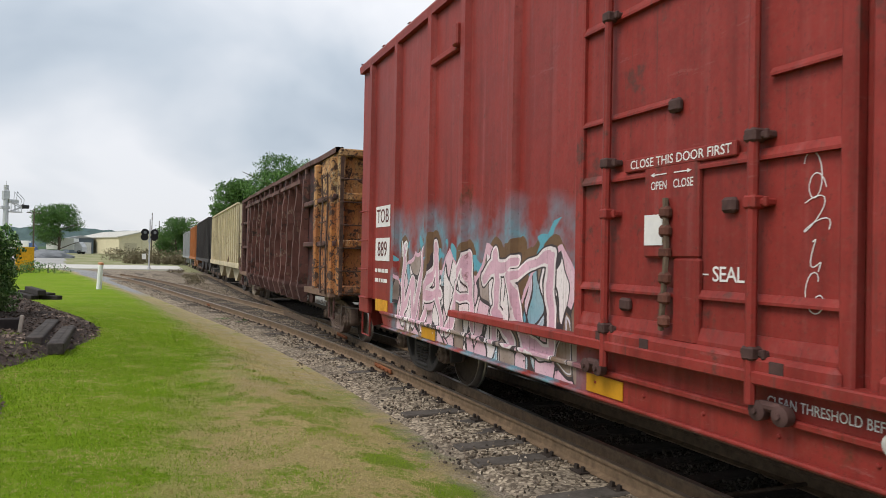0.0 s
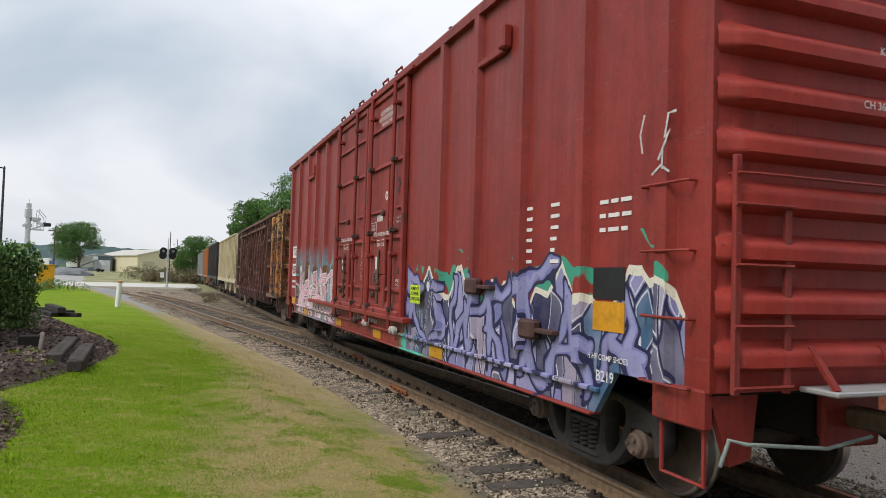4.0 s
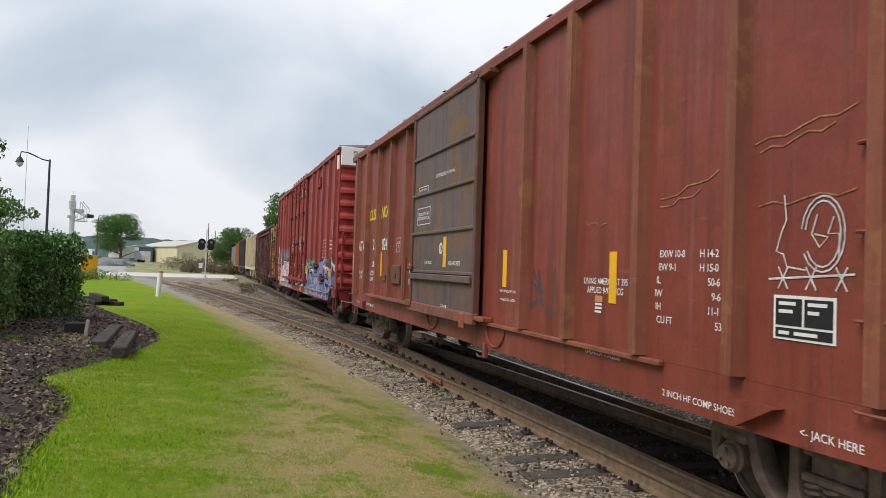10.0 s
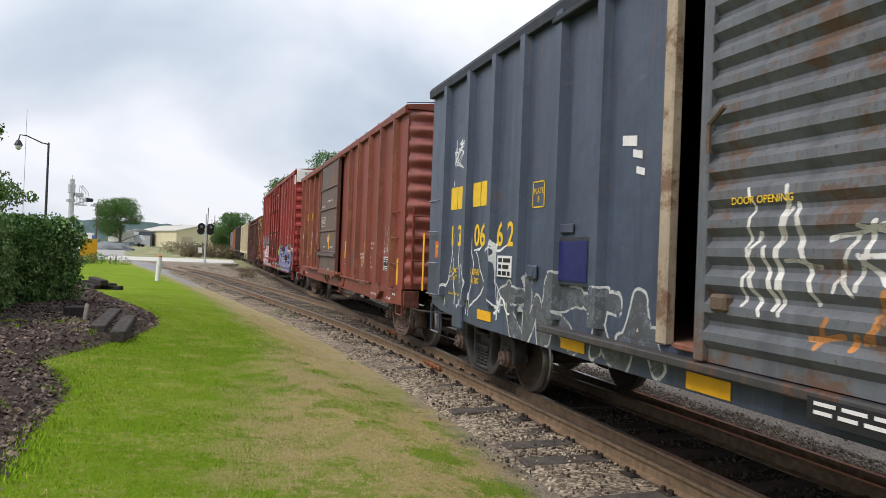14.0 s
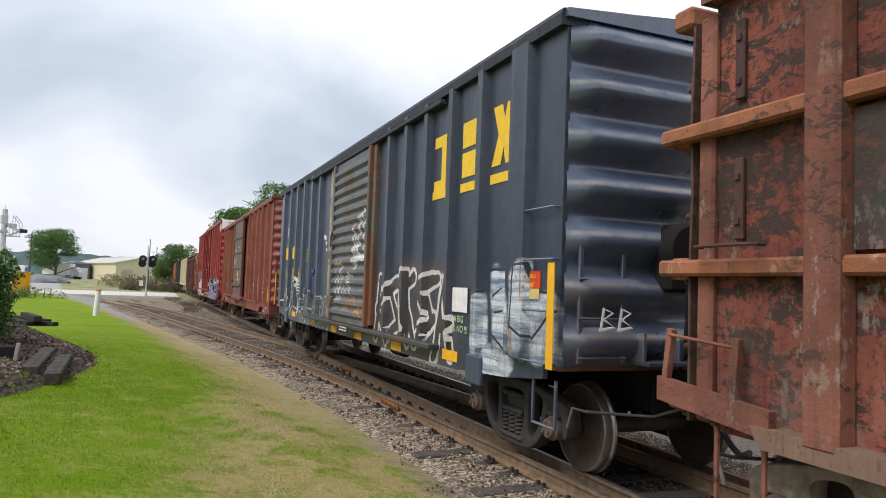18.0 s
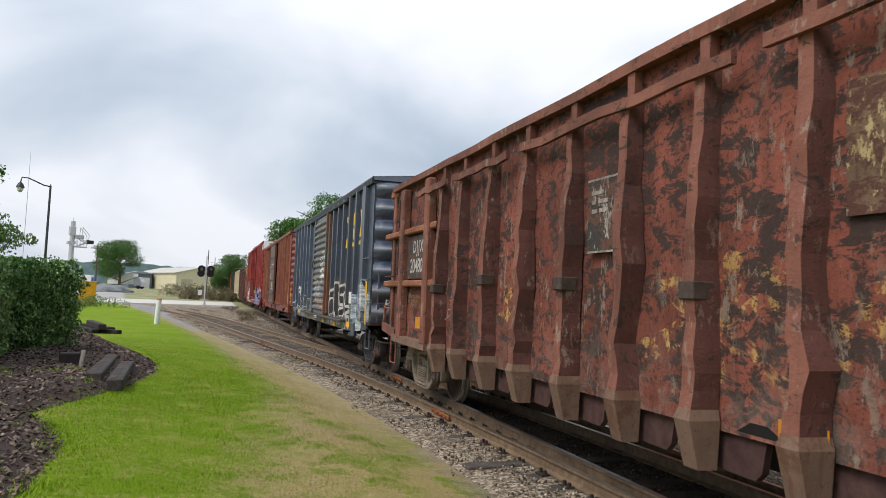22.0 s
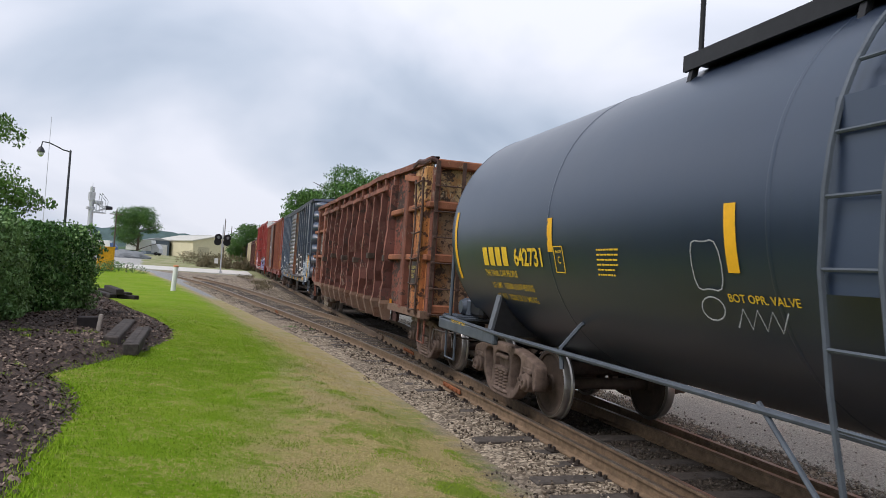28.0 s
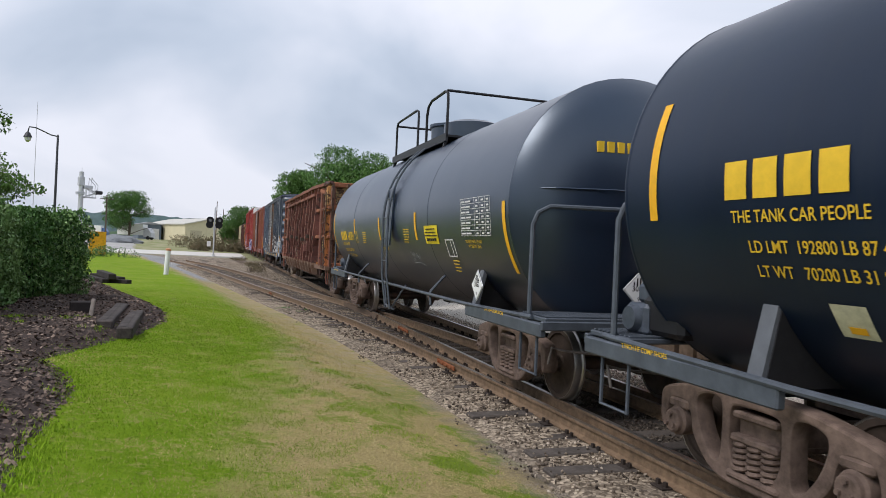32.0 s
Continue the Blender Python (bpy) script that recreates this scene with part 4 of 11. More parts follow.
def tracks():
    t = thing("railway_track", "turnout of rusty steel rails on dark wooden ties", "railway track", kind="structure")
    s = np.concatenate([np.arange(-40, 0, 4.0), np.arange(0, 60, 1.0), np.arange(60, 230, 10.0)])
    dull = plain("dull_rail_head", (0.30, 0.24, 0.185), 0.38, 0.75, 0.35, 9, 0.05)
    rail([(TRACK - GAUGE, y) for y in s if y >= -8], t, "straight left rail with a bright head", M_RAILTOP)
    rail([(TRACK + GAUGE, y) for y in s], t, "straight right rail with a bright head", M_RAILTOP)
    cut = [y for y in s if y < 130]
    rail([(TRACK - GAUGE - float(div(y)), y) for y in cut], t, "curved left rail, dull and rusty", dull)
    rail([(TRACK + GAUGE - float(div(y)), y) for y in cut if y >= -8], t, "curved right rail, dull and rusty", dull)
    for x, y, lab in ((TRACK - GAUGE - 0.09, 21.5, "guard rail"), (TRACK + GAUGE - 0.09, 20.5, "guard rail")):
        rail([(x + 0.03, y - 1.8), (x, y - 1.2), (x, y + 1.2), (x + 0.03, y + 1.8)], t, "short rusty check rail", dull)
    frog = Mesh().prism([(TRACK - GAUGE - 0.06, 19.0), (TRACK - GAUGE + 0.10, 19.0), (TRACK - GAUGE + 0.02, 23.0), (TRACK - GAUGE - 0.26, 23.0)], -0.165, -0.03, "z")
    part("frog", frog, M_RAIL, t, "cast steel crossing of the rails")
    # rail joint bars and a rusty rod clamp
    for x, y in ((TRACK - GAUGE - float(div(11.4)) - 0.035, 11.4), (TRACK - GAUGE - float(div(27.0)) - 0.035, 27.0), (TRACK - GAUGE - 0.035, 16.2)):
        jb = Mesh().box(x - 0.018, x + 0.012, y - 0.45, y + 0.45, -0.125, -0.05, 0.01)
        for k in range(4):
            jb.lathe([(-0.03, 0.0), (-0.03, 0.02), (0.0, 0.02)], 8, "x", (x - 0.012, y - 0.33 + 0.22 * k, -0.09))
        part("joint_bar", jb, plain("orange_rust", (0.24, 0.085, 0.035), 0.85, 0.1, 0.3, 12), t, "orange-rusted joint bar")
    # ties, plates and spikes
    k = 0
    tie_m = {}
    BARE = (16, 18, 19, 22)
    for i in range(150):
        y = -4 + 0.56 * i
        d = float(div(y)) if y < 60 else 0
        x0, x1 = TRACK - 1.35 - (d if y < 32 else 0) - (0.3 if i in BARE else 0), TRACK + 1.35
        key = round(x1 - x0, 1)
        if key not in tie_m:
            tie_m[key] = Mesh().box(-key / 2, key / 2, -0.115, 0.115, -0.36, -0.172, 0.015).data("tie", M_TIE)
        part("tie", tie_m[key], None, t, at=pose((x0 + x1) / 2 + rng.normal(0, 0.04), y + rng.normal(0, 0.02), rng.normal(0, 0.006) + (0.004 if i in BARE else -0.004), 0, 0, rng.normal(0, 0.6 if i not in BARE else 2.0)))
        if y >= 32 and y < 62:
            part("tie", tie_m.setdefault(2.7, Mesh().box(-1.35, 1.35, -0.115, 0.115, -0.36, -0.172, 0.015).data("tie", M_TIE)), None, t,
                 at=pose(TRACK - d, y + 0.15, -0.004, 0, 0, 8 + rng.normal(0, 1)))
    plate = Mesh().box(-0.16, 0.16, -0.09, 0.09, -0.176, -0.16, 0.004)
    for sx in (-0.1, 0.1):
        plate.box(sx - 0.012, sx + 0.012, -0.075, -0.035, -0.17, -0.115).box(sx - 0.014, sx + 0.014, 0.035, 0.075, -0.17, -0.115)
    plate = plate.data("tie_plate", M_SPIKE)
    for i in range(60):
        y = -4 + 0.56 * i
        for x in (TRACK - GAUGE - float(div(y)) - 0.02, TRACK - GAUGE + 0.02, TRACK + GAUGE + 0.02):
            part("tie_plate", plate, None, t, at=pose(x, y, 0))
    # switch rods between the rails
    for y in (3.2, 4.4):
        part("switch_rod", Mesh().tube([(TRACK - GAUGE - 0.9, y, -0.12), (TRACK + GAUGE, y, -0.12)], 0.02), M_RAIL, t, "steel switch rod")


def bed_height(x, y):
    """Uneven grit that half buries the ties, higher outside the rails."""
    q = TRACK - x
    d = float(div(y))
    out = -0.013 if -GAUGE < q < GAUGE + d else 0.001
    return -0.178 + out + 0.03 * noise.noise(Vector((x * 1.1, y * 1.1, 3))) + 0.014 * noise.noise(Vector((x * 3.1, y * 3.1, 8)))


def ballast():
    pv, pf = pebble()
    n = 90000
    y = 3.0 + 45 * rng.random(n) ** 1.8
    lo = 2.75 + 0.65 * smooth(7, 13, y) - div(y) + 0.25 * np.sin(y * 0.9) + 0.15 * np.sin(y * 2.3)
    x = lo + (9.5 - lo) * rng.random(n) ** 1.15
    inner = (x > TRACK - 1.72 - div(y)) & (x < TRACK + 1.85)
    keep = (inner | (x < TRACK + 1.85) | (rng.random(n) < 0.3)) & (inner | ((rng.random(n) < 0.4) & (rng.random(n) < smooth(-0.5, 0.4, x - TRACK + 1.9 + div(y)) + (x > TRACK))))
    ontie = (np.abs(((y + 4) / 0.56) % 1.0 - 0.0) < 0.2) | (np.abs(((y + 4) / 0.56) % 1.0 - 1.0) < 0.2)
    keep &= ~(inner & ontie & (rng.random(n) < 0.6))
    sparse = 0.5 + 0.35 * np.sin(x * 2.3 + y * 1.1) * np.sin(y * 1.7 - x) - 0.25 * smooth(-1.1, -1.7, x - TRACK + div(y))
    keep &= ~((x < TRACK - GAUGE - div(y)) & (rng.random(n) > sparse))
    for r in (TRACK - GAUGE, TRACK + GAUGE):
        keep &= np.abs(x - r) > 0.075
        keep &= np.abs(x - r + div(y)) > 0.075
    x, y, inner = x[keep], y[keep], inner[keep]
    level = np.array([bed_height(a, b) if i else 0.0 for a, b, i in zip(x, y, inner)])
    z = np.where(inner, level + 0.012, np.maximum(lawn_z(x, y) - 0.0, -0.2)) + rng.uniform(-0.015, 0.010, len(x))
    v, f = scatter(pv, pf, np.stack([x, y, z], 1), rng.uniform(0.022, 0.062, len(x)) * np.where(rng.random(len(x)) < 0.06, 1.5, 1.0), 0.6)
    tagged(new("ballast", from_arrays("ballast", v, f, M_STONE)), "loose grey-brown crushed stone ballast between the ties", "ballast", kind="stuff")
    bedm = Mesh()
    yy = np.concatenate([np.arange(-6, 2, 0.5), np.arange(2, 30, 0.15), np.arange(30, 64, 0.5)])
    for q in yy:
        lo = TRACK - 1.75 - float(div(q))
        k = (TRACK + 1.9 - lo) / 30
        bedm.v += [(lo + k * i, q, bed_height(lo + k * i, q) if 0 < i < 30 else -0.215) for i in range(31)]
    bedm.f = [(31 * j + i, 31 * j + i + 1, 31 * j + i + 32, 31 * j + i + 31) for j in range(len(yy) - 1) for i in range(30)]
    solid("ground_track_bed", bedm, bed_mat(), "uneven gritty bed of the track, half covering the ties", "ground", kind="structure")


tracks()
ballast()

# ---- things beside the track ----


def bearing(yaw, dist):
    """A place at a bearing (degrees left of the track's line) and distance from the viewer."""
    a = radians(yaw)
    return -math.sin(a) * dist, math.cos(a) * dist


def crown(blobs, n, size, seed):
    """Leaves spread through several lumps (x, y, z, radius, height)."""
    r = np.random.default_rng(seed)
    b = np.array(blobs)
    w = b[:, 3] ** 2
    pick = r.choice(len(b), n, p=w / w.sum())
    d = r.normal(size=(n, 3))
    d /= np.linalg.norm(d, axis=1)[:, None]
    rad = r.uniform(0.55, 1.06, n) ** 0.7
    lump = 1 + 0.22 * np.sin(d[:, 0] * 5 + pick) * np.sin(d[:, 1] * 6 + pick * 2) + 0.14 * np.sin(d[:, 2] * 11 + pick)
    p = b[pick, :3] + d * (rad * lump)[:, None] * np.stack([b[pick, 3], b[pick, 3], b[pick, 4]], 1)
    v, f = scatter(LEAF_V, LEAF_F, p, r.uniform(0.6, 1.3, n) * size)
    return v, f


def tree(x, y, z, h, width, n, leaf, seed, label, trunk_h=0.25, mat=None, extra=()):
    t = thing("tree", label, "tree", pose(x, y, z))
    r = random.Random(seed)
    m = Mesh()
    top = h * 0.7
    rt = max(0.06, h * 0.022)
    m.tube([(0, 0, -0.3), (0.02 * h, 0, top * 0.4), (-0.01 * h, 0.02 * h, top)], [rt * 1.3, rt, rt * 0.35], 9)
    for k in range(7):
        a = 2.4 * k + r.random()
        z0 = h * (trunk_h + 0.07 * k)
        m.tube([(0, 0, z0), (math.cos(a) * width * 0.2, math.sin(a) * width * 0.2, z0 + h * 0.1), (math.cos(a) * width * 0.4, math.sin(a) * width * 0.4, z0 + h * 0.17)], [rt * 0.5, rt * 0.33, rt * 0.12], 6)
    part("trunk", m, M_BARK, t, "brown trunk with spreading limbs", True)
    blobs = []
    for k in range(13):
        a, q = r.uniform(0, 6.28), r.uniform(0.12, 0.36) * width
        zz = h * r.uniform(trunk_h + 0.2, 0.86)
        s = (1.05 - 0.5 * abs(zz / h - 0.55)) * width * r.uniform(0.13, 0.24)
        blobs.append((math.cos(a) * q, math.sin(a) * q, zz, s, s * 0.8))
    blobs.append((0, 0, h * 0.88, width * 0.2, h * 0.12))
    blobs += list(extra)
    v, f = crown(blobs, n, leaf, seed)
    part("crown", from_arrays("crown", v, f, mat or M_TREE), None, t, "uneven crown of green leaves")
    return t


def hedge():
    t = thing("hedge", "clipped dark green holly hedge beside the mulch bed", "hedge", pose(-2.85, 16.9, 0.22, 0, 0, -12))
    r = np.random.default_rng(21)
    n = 80000
    # in the hedge's space its face runs along -y from the corner, its body lies towards -x
    y = -8.5 + 8.7 * r.random(n)
    face = r.random(n)
    topz = 2.05 + 0.07 * np.sin(y * 1.7) + 0.05 * np.sin(y * 4.1)
    bulge = 0.16 * np.sin(y * 1.3 + 0.5) + 0.08 * np.sin(y * 3.3)
    z = np.where(face < 0.6, topz * r.random(n), topz - r.exponential(0.07, n))
    x = np.where(face < 0.6, bulge - r.exponential(0.10, n) - 0.4 * smooth(1.7, 2.2, z) - 0.35 * smooth(0.5, 0.0, z), bulge - 0.25 - r.uniform(0, 2.4, n))
    end = face > 0.84
    x = np.where(end, -r.uniform(0, 2.6, n) + 0.1, x)
    z = np.where(end, topz * r.random(n), z)
    y = np.where(end, 0.2 + 0.12 * np.sin(z * 4 + x * 3) - r.exponential(0.09, n) - 0.45 * smooth(1.5, 2.15, z) - 0.35 * smooth(-0.5, 0.1, x), y)
    x = x + 0.12 + 0.09 * np.sin(y * 6 + z * 5) * np.sin(z * 8 - y * 3 + 1) + 0.07 * np.sin(y * 13 - z * 10) * np.sin(z * 14 + y * 5)
    z = z + 0.06 * np.sin(x * 9 + y * 5) * np.sin(y * 11) * (z > 1.6)
    v, f = scatter(LEAF_V, LEAF_F, np.stack([x, y, z], 1), r.uniform(0.06, 0.115, n))
    part("foliage", from_arrays("foliage", v, f, M_HEDGE), None, t, "dense glossy dark green leaves")
    # near-black block stands for the shade deep between the leaves
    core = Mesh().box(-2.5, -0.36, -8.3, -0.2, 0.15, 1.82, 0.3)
    part("inner_mass", core, plain("hedge_inner_shade", (0.006, 0.009, 0.005), 0.95), t, "near-black inside of the hedge, its shade put into the colour")
    for k in range(24):
        st = Mesh().tube([(-0.5, -0.4 - 0.33 * k, -0.15), (-0.4 + 0.15 * math.sin(k), -0.35 - 0.33 * k, 0.35)], 0.02, 5)
        part("stem", st, M_BARK, t, "thin woody stem")


hedge()


M_OLDTIE = plain("blackened_tie", (0.035, 0.028, 0.027), 0.85, 0, 0.4, 8, 0.5)


def timber(x, y, z, length, turn, label, tilt=0.0):
    m = Mesh().box(-0.115, 0.115, -length / 2, length / 2, 0, 0.18, 0.018)
    m.box(-0.09, 0.02, -length / 2 + 0.1, length / 2 - 0.2, 0.175, 0.185, 0.004)
    return solid("timber", m, M_TIMBER, label, "timber", pose(x, y, z, tilt, 0, turn), "old ties beside the lawn")


timber(-1.66, 13.5, 0.33, 3.0, 2, "weathered grey-black railway tie lying on the mulch")
timber(-1.33, 13.0, 0.27, 2.7, 2, "split weathered railway tie lying on the mulch edge")
solid("timber_stub", Mesh().box(-0.17, 0.17, -0.1, 0.1, 0, 0.24, 0.02), M_OLDTIE, "short sawn block of dark timber on the mulch", "timber", pose(-2.2, 13.6, 0.42, 0, 0, 10))
solid("timber_splinter", Mesh().box(-0.03, 0.03, -0.04, 0.04, 0, 0.32, 0.01), plain("pale_split_wood", (0.36, 0.31, 0.27), 0.9), "pale broken stake of split wood in the mulch", "stake", pose(-1.98, 13.2, 0.42, -8, 6, 0))
for k, (x, y, z, ln, a) in enumerate([(-3.95, 26.4, 0.2, 3.2, 22), (-3.5, 26.0, 0.38, 2.6, 16), (-3.25, 25.2, 0.2, 1.4, 60), (-3.65, 27.4, 0.2, 2.4, 30)]):
    timber(x, y, z, ln, a, "black old railway tie in a rough pile on the grass").data.materials[0] = M_OLDTIE


def post():
    x, y = -2.2, 34.9
    z = float(lawn_z(x, y))
    t = thing("marker_post", "white marker post with an orange cap on the lawn", "post", pose(x, y, z, 0, 3, 0))
    part("post", Mesh().lathe([(-0.3, 0.0), (-0.3, 0.11), (1.10, 0.11), (1.13, 0.0)], 16, "z"), M_WHITE, t, "", True)
    part("cap", Mesh().lathe([(1.10, 0.118), (1.17, 0.118), (1.20, 0.08), (1.21, 0.0)], 16, "z"), M_ORANGE, t, "faded orange cap", True)


post()


def crossing_signal(x, y, z, turn, label):
    t = thing("crossing_signal", label, "crossing signal", pose(x, y, z, 0, 0, turn))
    part("mast", Mesh().lathe([(0, 0.0), (0, 0.16), (0.25, 0.12), (0.3, 0.065), (4.6, 0.065), (4.7, 0.0)], 14, "z"), M_GALV, t, "silver mast on a cast base", True)
    part("crossarm", Mesh().tube([(-0.45, 0, 3.35), (0.45, 0, 3.35)], 0.035), M_BLACK, t)
    lens = plain("dark_red_lens", (0.05, 0.012, 0.012), 0.2)
    for side in (-1, 1):
        for sx in (-0.42, 0.42):
            zz = 3.42 if side < 0 else 3.0
            disc = Mesh().lathe([(0.0, 0.0), (0.0, 0.34), (0.02, 0.34), (0.02, 0.0)], 20, "y", (sx, side * 0.14, zz))
            d = part("background_disc", disc, M_BLACK, t, "round black background disc", True)
            h = Mesh().lathe([(0.0, 0.17), (side * 0.25, 0.16), (side * 0.25, 0.145), (side * 0.02, 0.15)], 16, "y", (sx, side * 0.16, zz))
            part("hood", h, M_BLACK, d, "black lamp hood", True)
            part("lens", Mesh().lathe([(side * 0.03, 0.0), (side * 0.025, 0.14)], 16, "y", (sx, side * 0.16, zz)), M_GALV if side < 0 else lens, d, "pale unlit lens")
    part("number_sign", Mesh().box(-0.62, -0.28, -0.08, -0.06, 0.95, 1.45, 0.005), M_WHITE, t, "small white sign with unreadable print")
    part("junction_box", Mesh().box(-0.12, 0.12, -0.14, 0.02, 2.5, 2.85, 0.02), M_GALV, t)
    return t


crossing_signal(*bearing(0.28, 70.5), 0.1, 8, "crossing signal with paired unlit black lamps on a silver mast")


def cantilever():
    x, y = bearing(9.55, 80)
    t = thing("cantilever_signal", "grey steel cantilever signal mast with lattice arm beside the crossing", "signal mast", pose(x, y, 0.3, 0, 0, 25))
    part("mast", Mesh().lathe([(0, 0.28), (7.6, 0.22), (7.65, 0.0)], 14, "z"), M_GALV, t, "thick galvanised mast", True)
    part("mast_head", Mesh().box(-0.3, 0.26, -0.26, 0.26, 6.2, 7.1, 0.05), M_GALV, t, "boxy head of the mast")
    part("bracket", Mesh().box(-0.45, 0.3, -0.25, 0.25, 5.3, 5.6, 0.04), M_GALV, t, "side bracket")
    arm = Mesh().box(0.35, 2.15, -0.5, 0.3, 4.45, 4.55, 0.02).box(0.35, 1.6, -0.5, 0.3, 5.35, 5.7, 0.03)
    for yy in (-0.5, 0.3):
        arm.beam((0.35, yy, 5.6), (2.15, yy, 5.0), 0.09, 0.09).beam((0.35, yy, 4.5), (2.3, yy, 5.0), 0.08, 0.08)
        for k in range(4):
            arm.beam((0.5 + 0.5 * k, yy, 4.5), (0.5 + 0.5 * k, yy, 5.55 - 0.15 * k), 0.05, 0.05)
        arm.beam((1.2, yy, 5.3), (1.35, yy, 6.5), 0.06, 0.06).beam((1.3, yy, 6.5), (2.35, yy, 5.75), 0.06, 0.06).beam((2.2, yy, 4.9), (2.35, yy, 5.8), 0.05, 0.05)
    arm.v = [(0.2 + (x - 0.35) * 0.62, y, z + 0.55) for x, y, z in arm.v]
    part("arm", arm, M_GALV, t, "open lattice arm with a railed walkway")
    part("lamp_unit", Mesh().lathe([(2.0, 0.0), (2.0, 0.24), (2.1, 0.24), (2.15, 0.2), (2.6, 0.18), (2.6, 0.0)], 14, "x", (-0.75, -0.5, 5.6)), M_BLACK, t, "black signal lamp with hood")
    part("antenna", Mesh().tube([(0, 0, 7.6), (0, 0, 8.0)], 0.02), M_GALV, t)


cantilever()


def street_lamp():
    x, y = bearing(11.15, 46)
    t = thing("street_lamp", "dark metal street lamp with a curved arm and hanging lantern", "street lamp", pose(x, y, 0.0, 0, 0, 16))
    dk = plain("dark_bronze", (0.05, 0.05, 0.055), 0.5, 0.4)
    part("pole", Mesh().lathe([(0, 0.0), (0, 0.14), (0.9, 0.12), (0.95, 0.08), (7.25, 0.055), (7.35, 0.0)], 12, "z"), dk, t, "", True)
    part("arm", Mesh().tube([(0, 0, 7.2), (-0.35, 0, 7.25), (-0.75, 0, 7.42), (-1.1, 0, 7.56), (-1.42, 0, 7.57), (-1.47, 0, 7.3)], 0.035), dk, t, "curved arm", True)
    lan = part("lantern", Mesh().lathe([(7.3, 0.03), (7.22, 0.12), (7.05, 0.2), (6.98, 0.22), (6.97, 0.0)], 14, "z", (-1.47, 0, 0)), dk, t, "bell-shaped lantern", True)
    part("globe", Mesh().lathe([(6.97, 0.17), (6.82, 0.15), (6.72, 0.05), (6.71, 0.0)], 14, "z", (-1.47, 0, 0)), plain("milky_glass", (0.6, 0.6, 0.6), 0.2), lan, "milky glass globe", True)


street_lamp()


def radio_mast():
    x, y = bearing(12.5, 320)
    t = thing("radio_mast", "thin pale lattice radio mast far beyond the hedge", "mast", pose(x, y, 0))
    part("mast", Mesh().tube([(0, 0, 0), (0, 0, 52)], [0.15, 0.08], 6), M_GALV, t)


radio_mast()


def cabinet():
    x, y = bearing(8.35, 62)
    t = thing("equipment_cabinet", "bright yellow steel equipment cabinet behind the hedge", "cabinet", pose(x, y, float(lawn_z(x, y)), 0, 0, 10))
    part("body", Mesh().box(-0.6, 0.6, -0.6, 0.6, 0.0, 1.75, 0.03), plain("yellow_enamel", (0.72, 0.36, 0.015), 0.45, 0, 0.1, 3, 0.03), t)
    part("lid", Mesh().box(-0.65, 0.65, -0.65, 0.65, 1.75, 1.82, 0.02), plain("yellow_lid", (0.75, 0.42, 0.03), 0.45), t)
    part("door", Mesh().box(-0.5, 0.5, -0.63, -0.6, 0.15, 1.6, 0.01), plain("yellow_door", (0.70, 0.34, 0.012), 0.45), t)


cabinet()


def utility_pole(yaw, dist, h, label, arm=True):
    x, y = bearing(yaw, dist)
    t = thing("utility_pole", label, "utility pole", pose(x, y, 0.2, 0, 0, 20))
    part("pole", Mesh().tube([(0, 0, 0), (0, 0, h)], [0.16, 0.1] if arm else [0.09, 0.06], 9), M_BARK, t, "", True)
    if not arm:
        return
    part("crossarm", Mesh().box(-1.2, 1.2, -0.06, 0.06, h - 0.9, h - 0.75, 0.01), M_BARK, t)
    for sx in (-1.05, -0.5, 0.5, 1.05):
        part("insulator", Mesh().lathe([(h - 0.75, 0.05), (h - 0.6, 0.06), (h - 0.55, 0.0)], 8, "z", (sx, 0, 0)), M_GALV, t)


utility_pole(7.85, 150, 9.0, "brown wooden utility pole with a crossarm")
utility_pole(0.15, 120, 7.6, "thin brown wooden pole beyond the crossing", False)
utility_pole(-0.35, 130, 6.8, "thin brown wooden pole beyond the crossing", False)


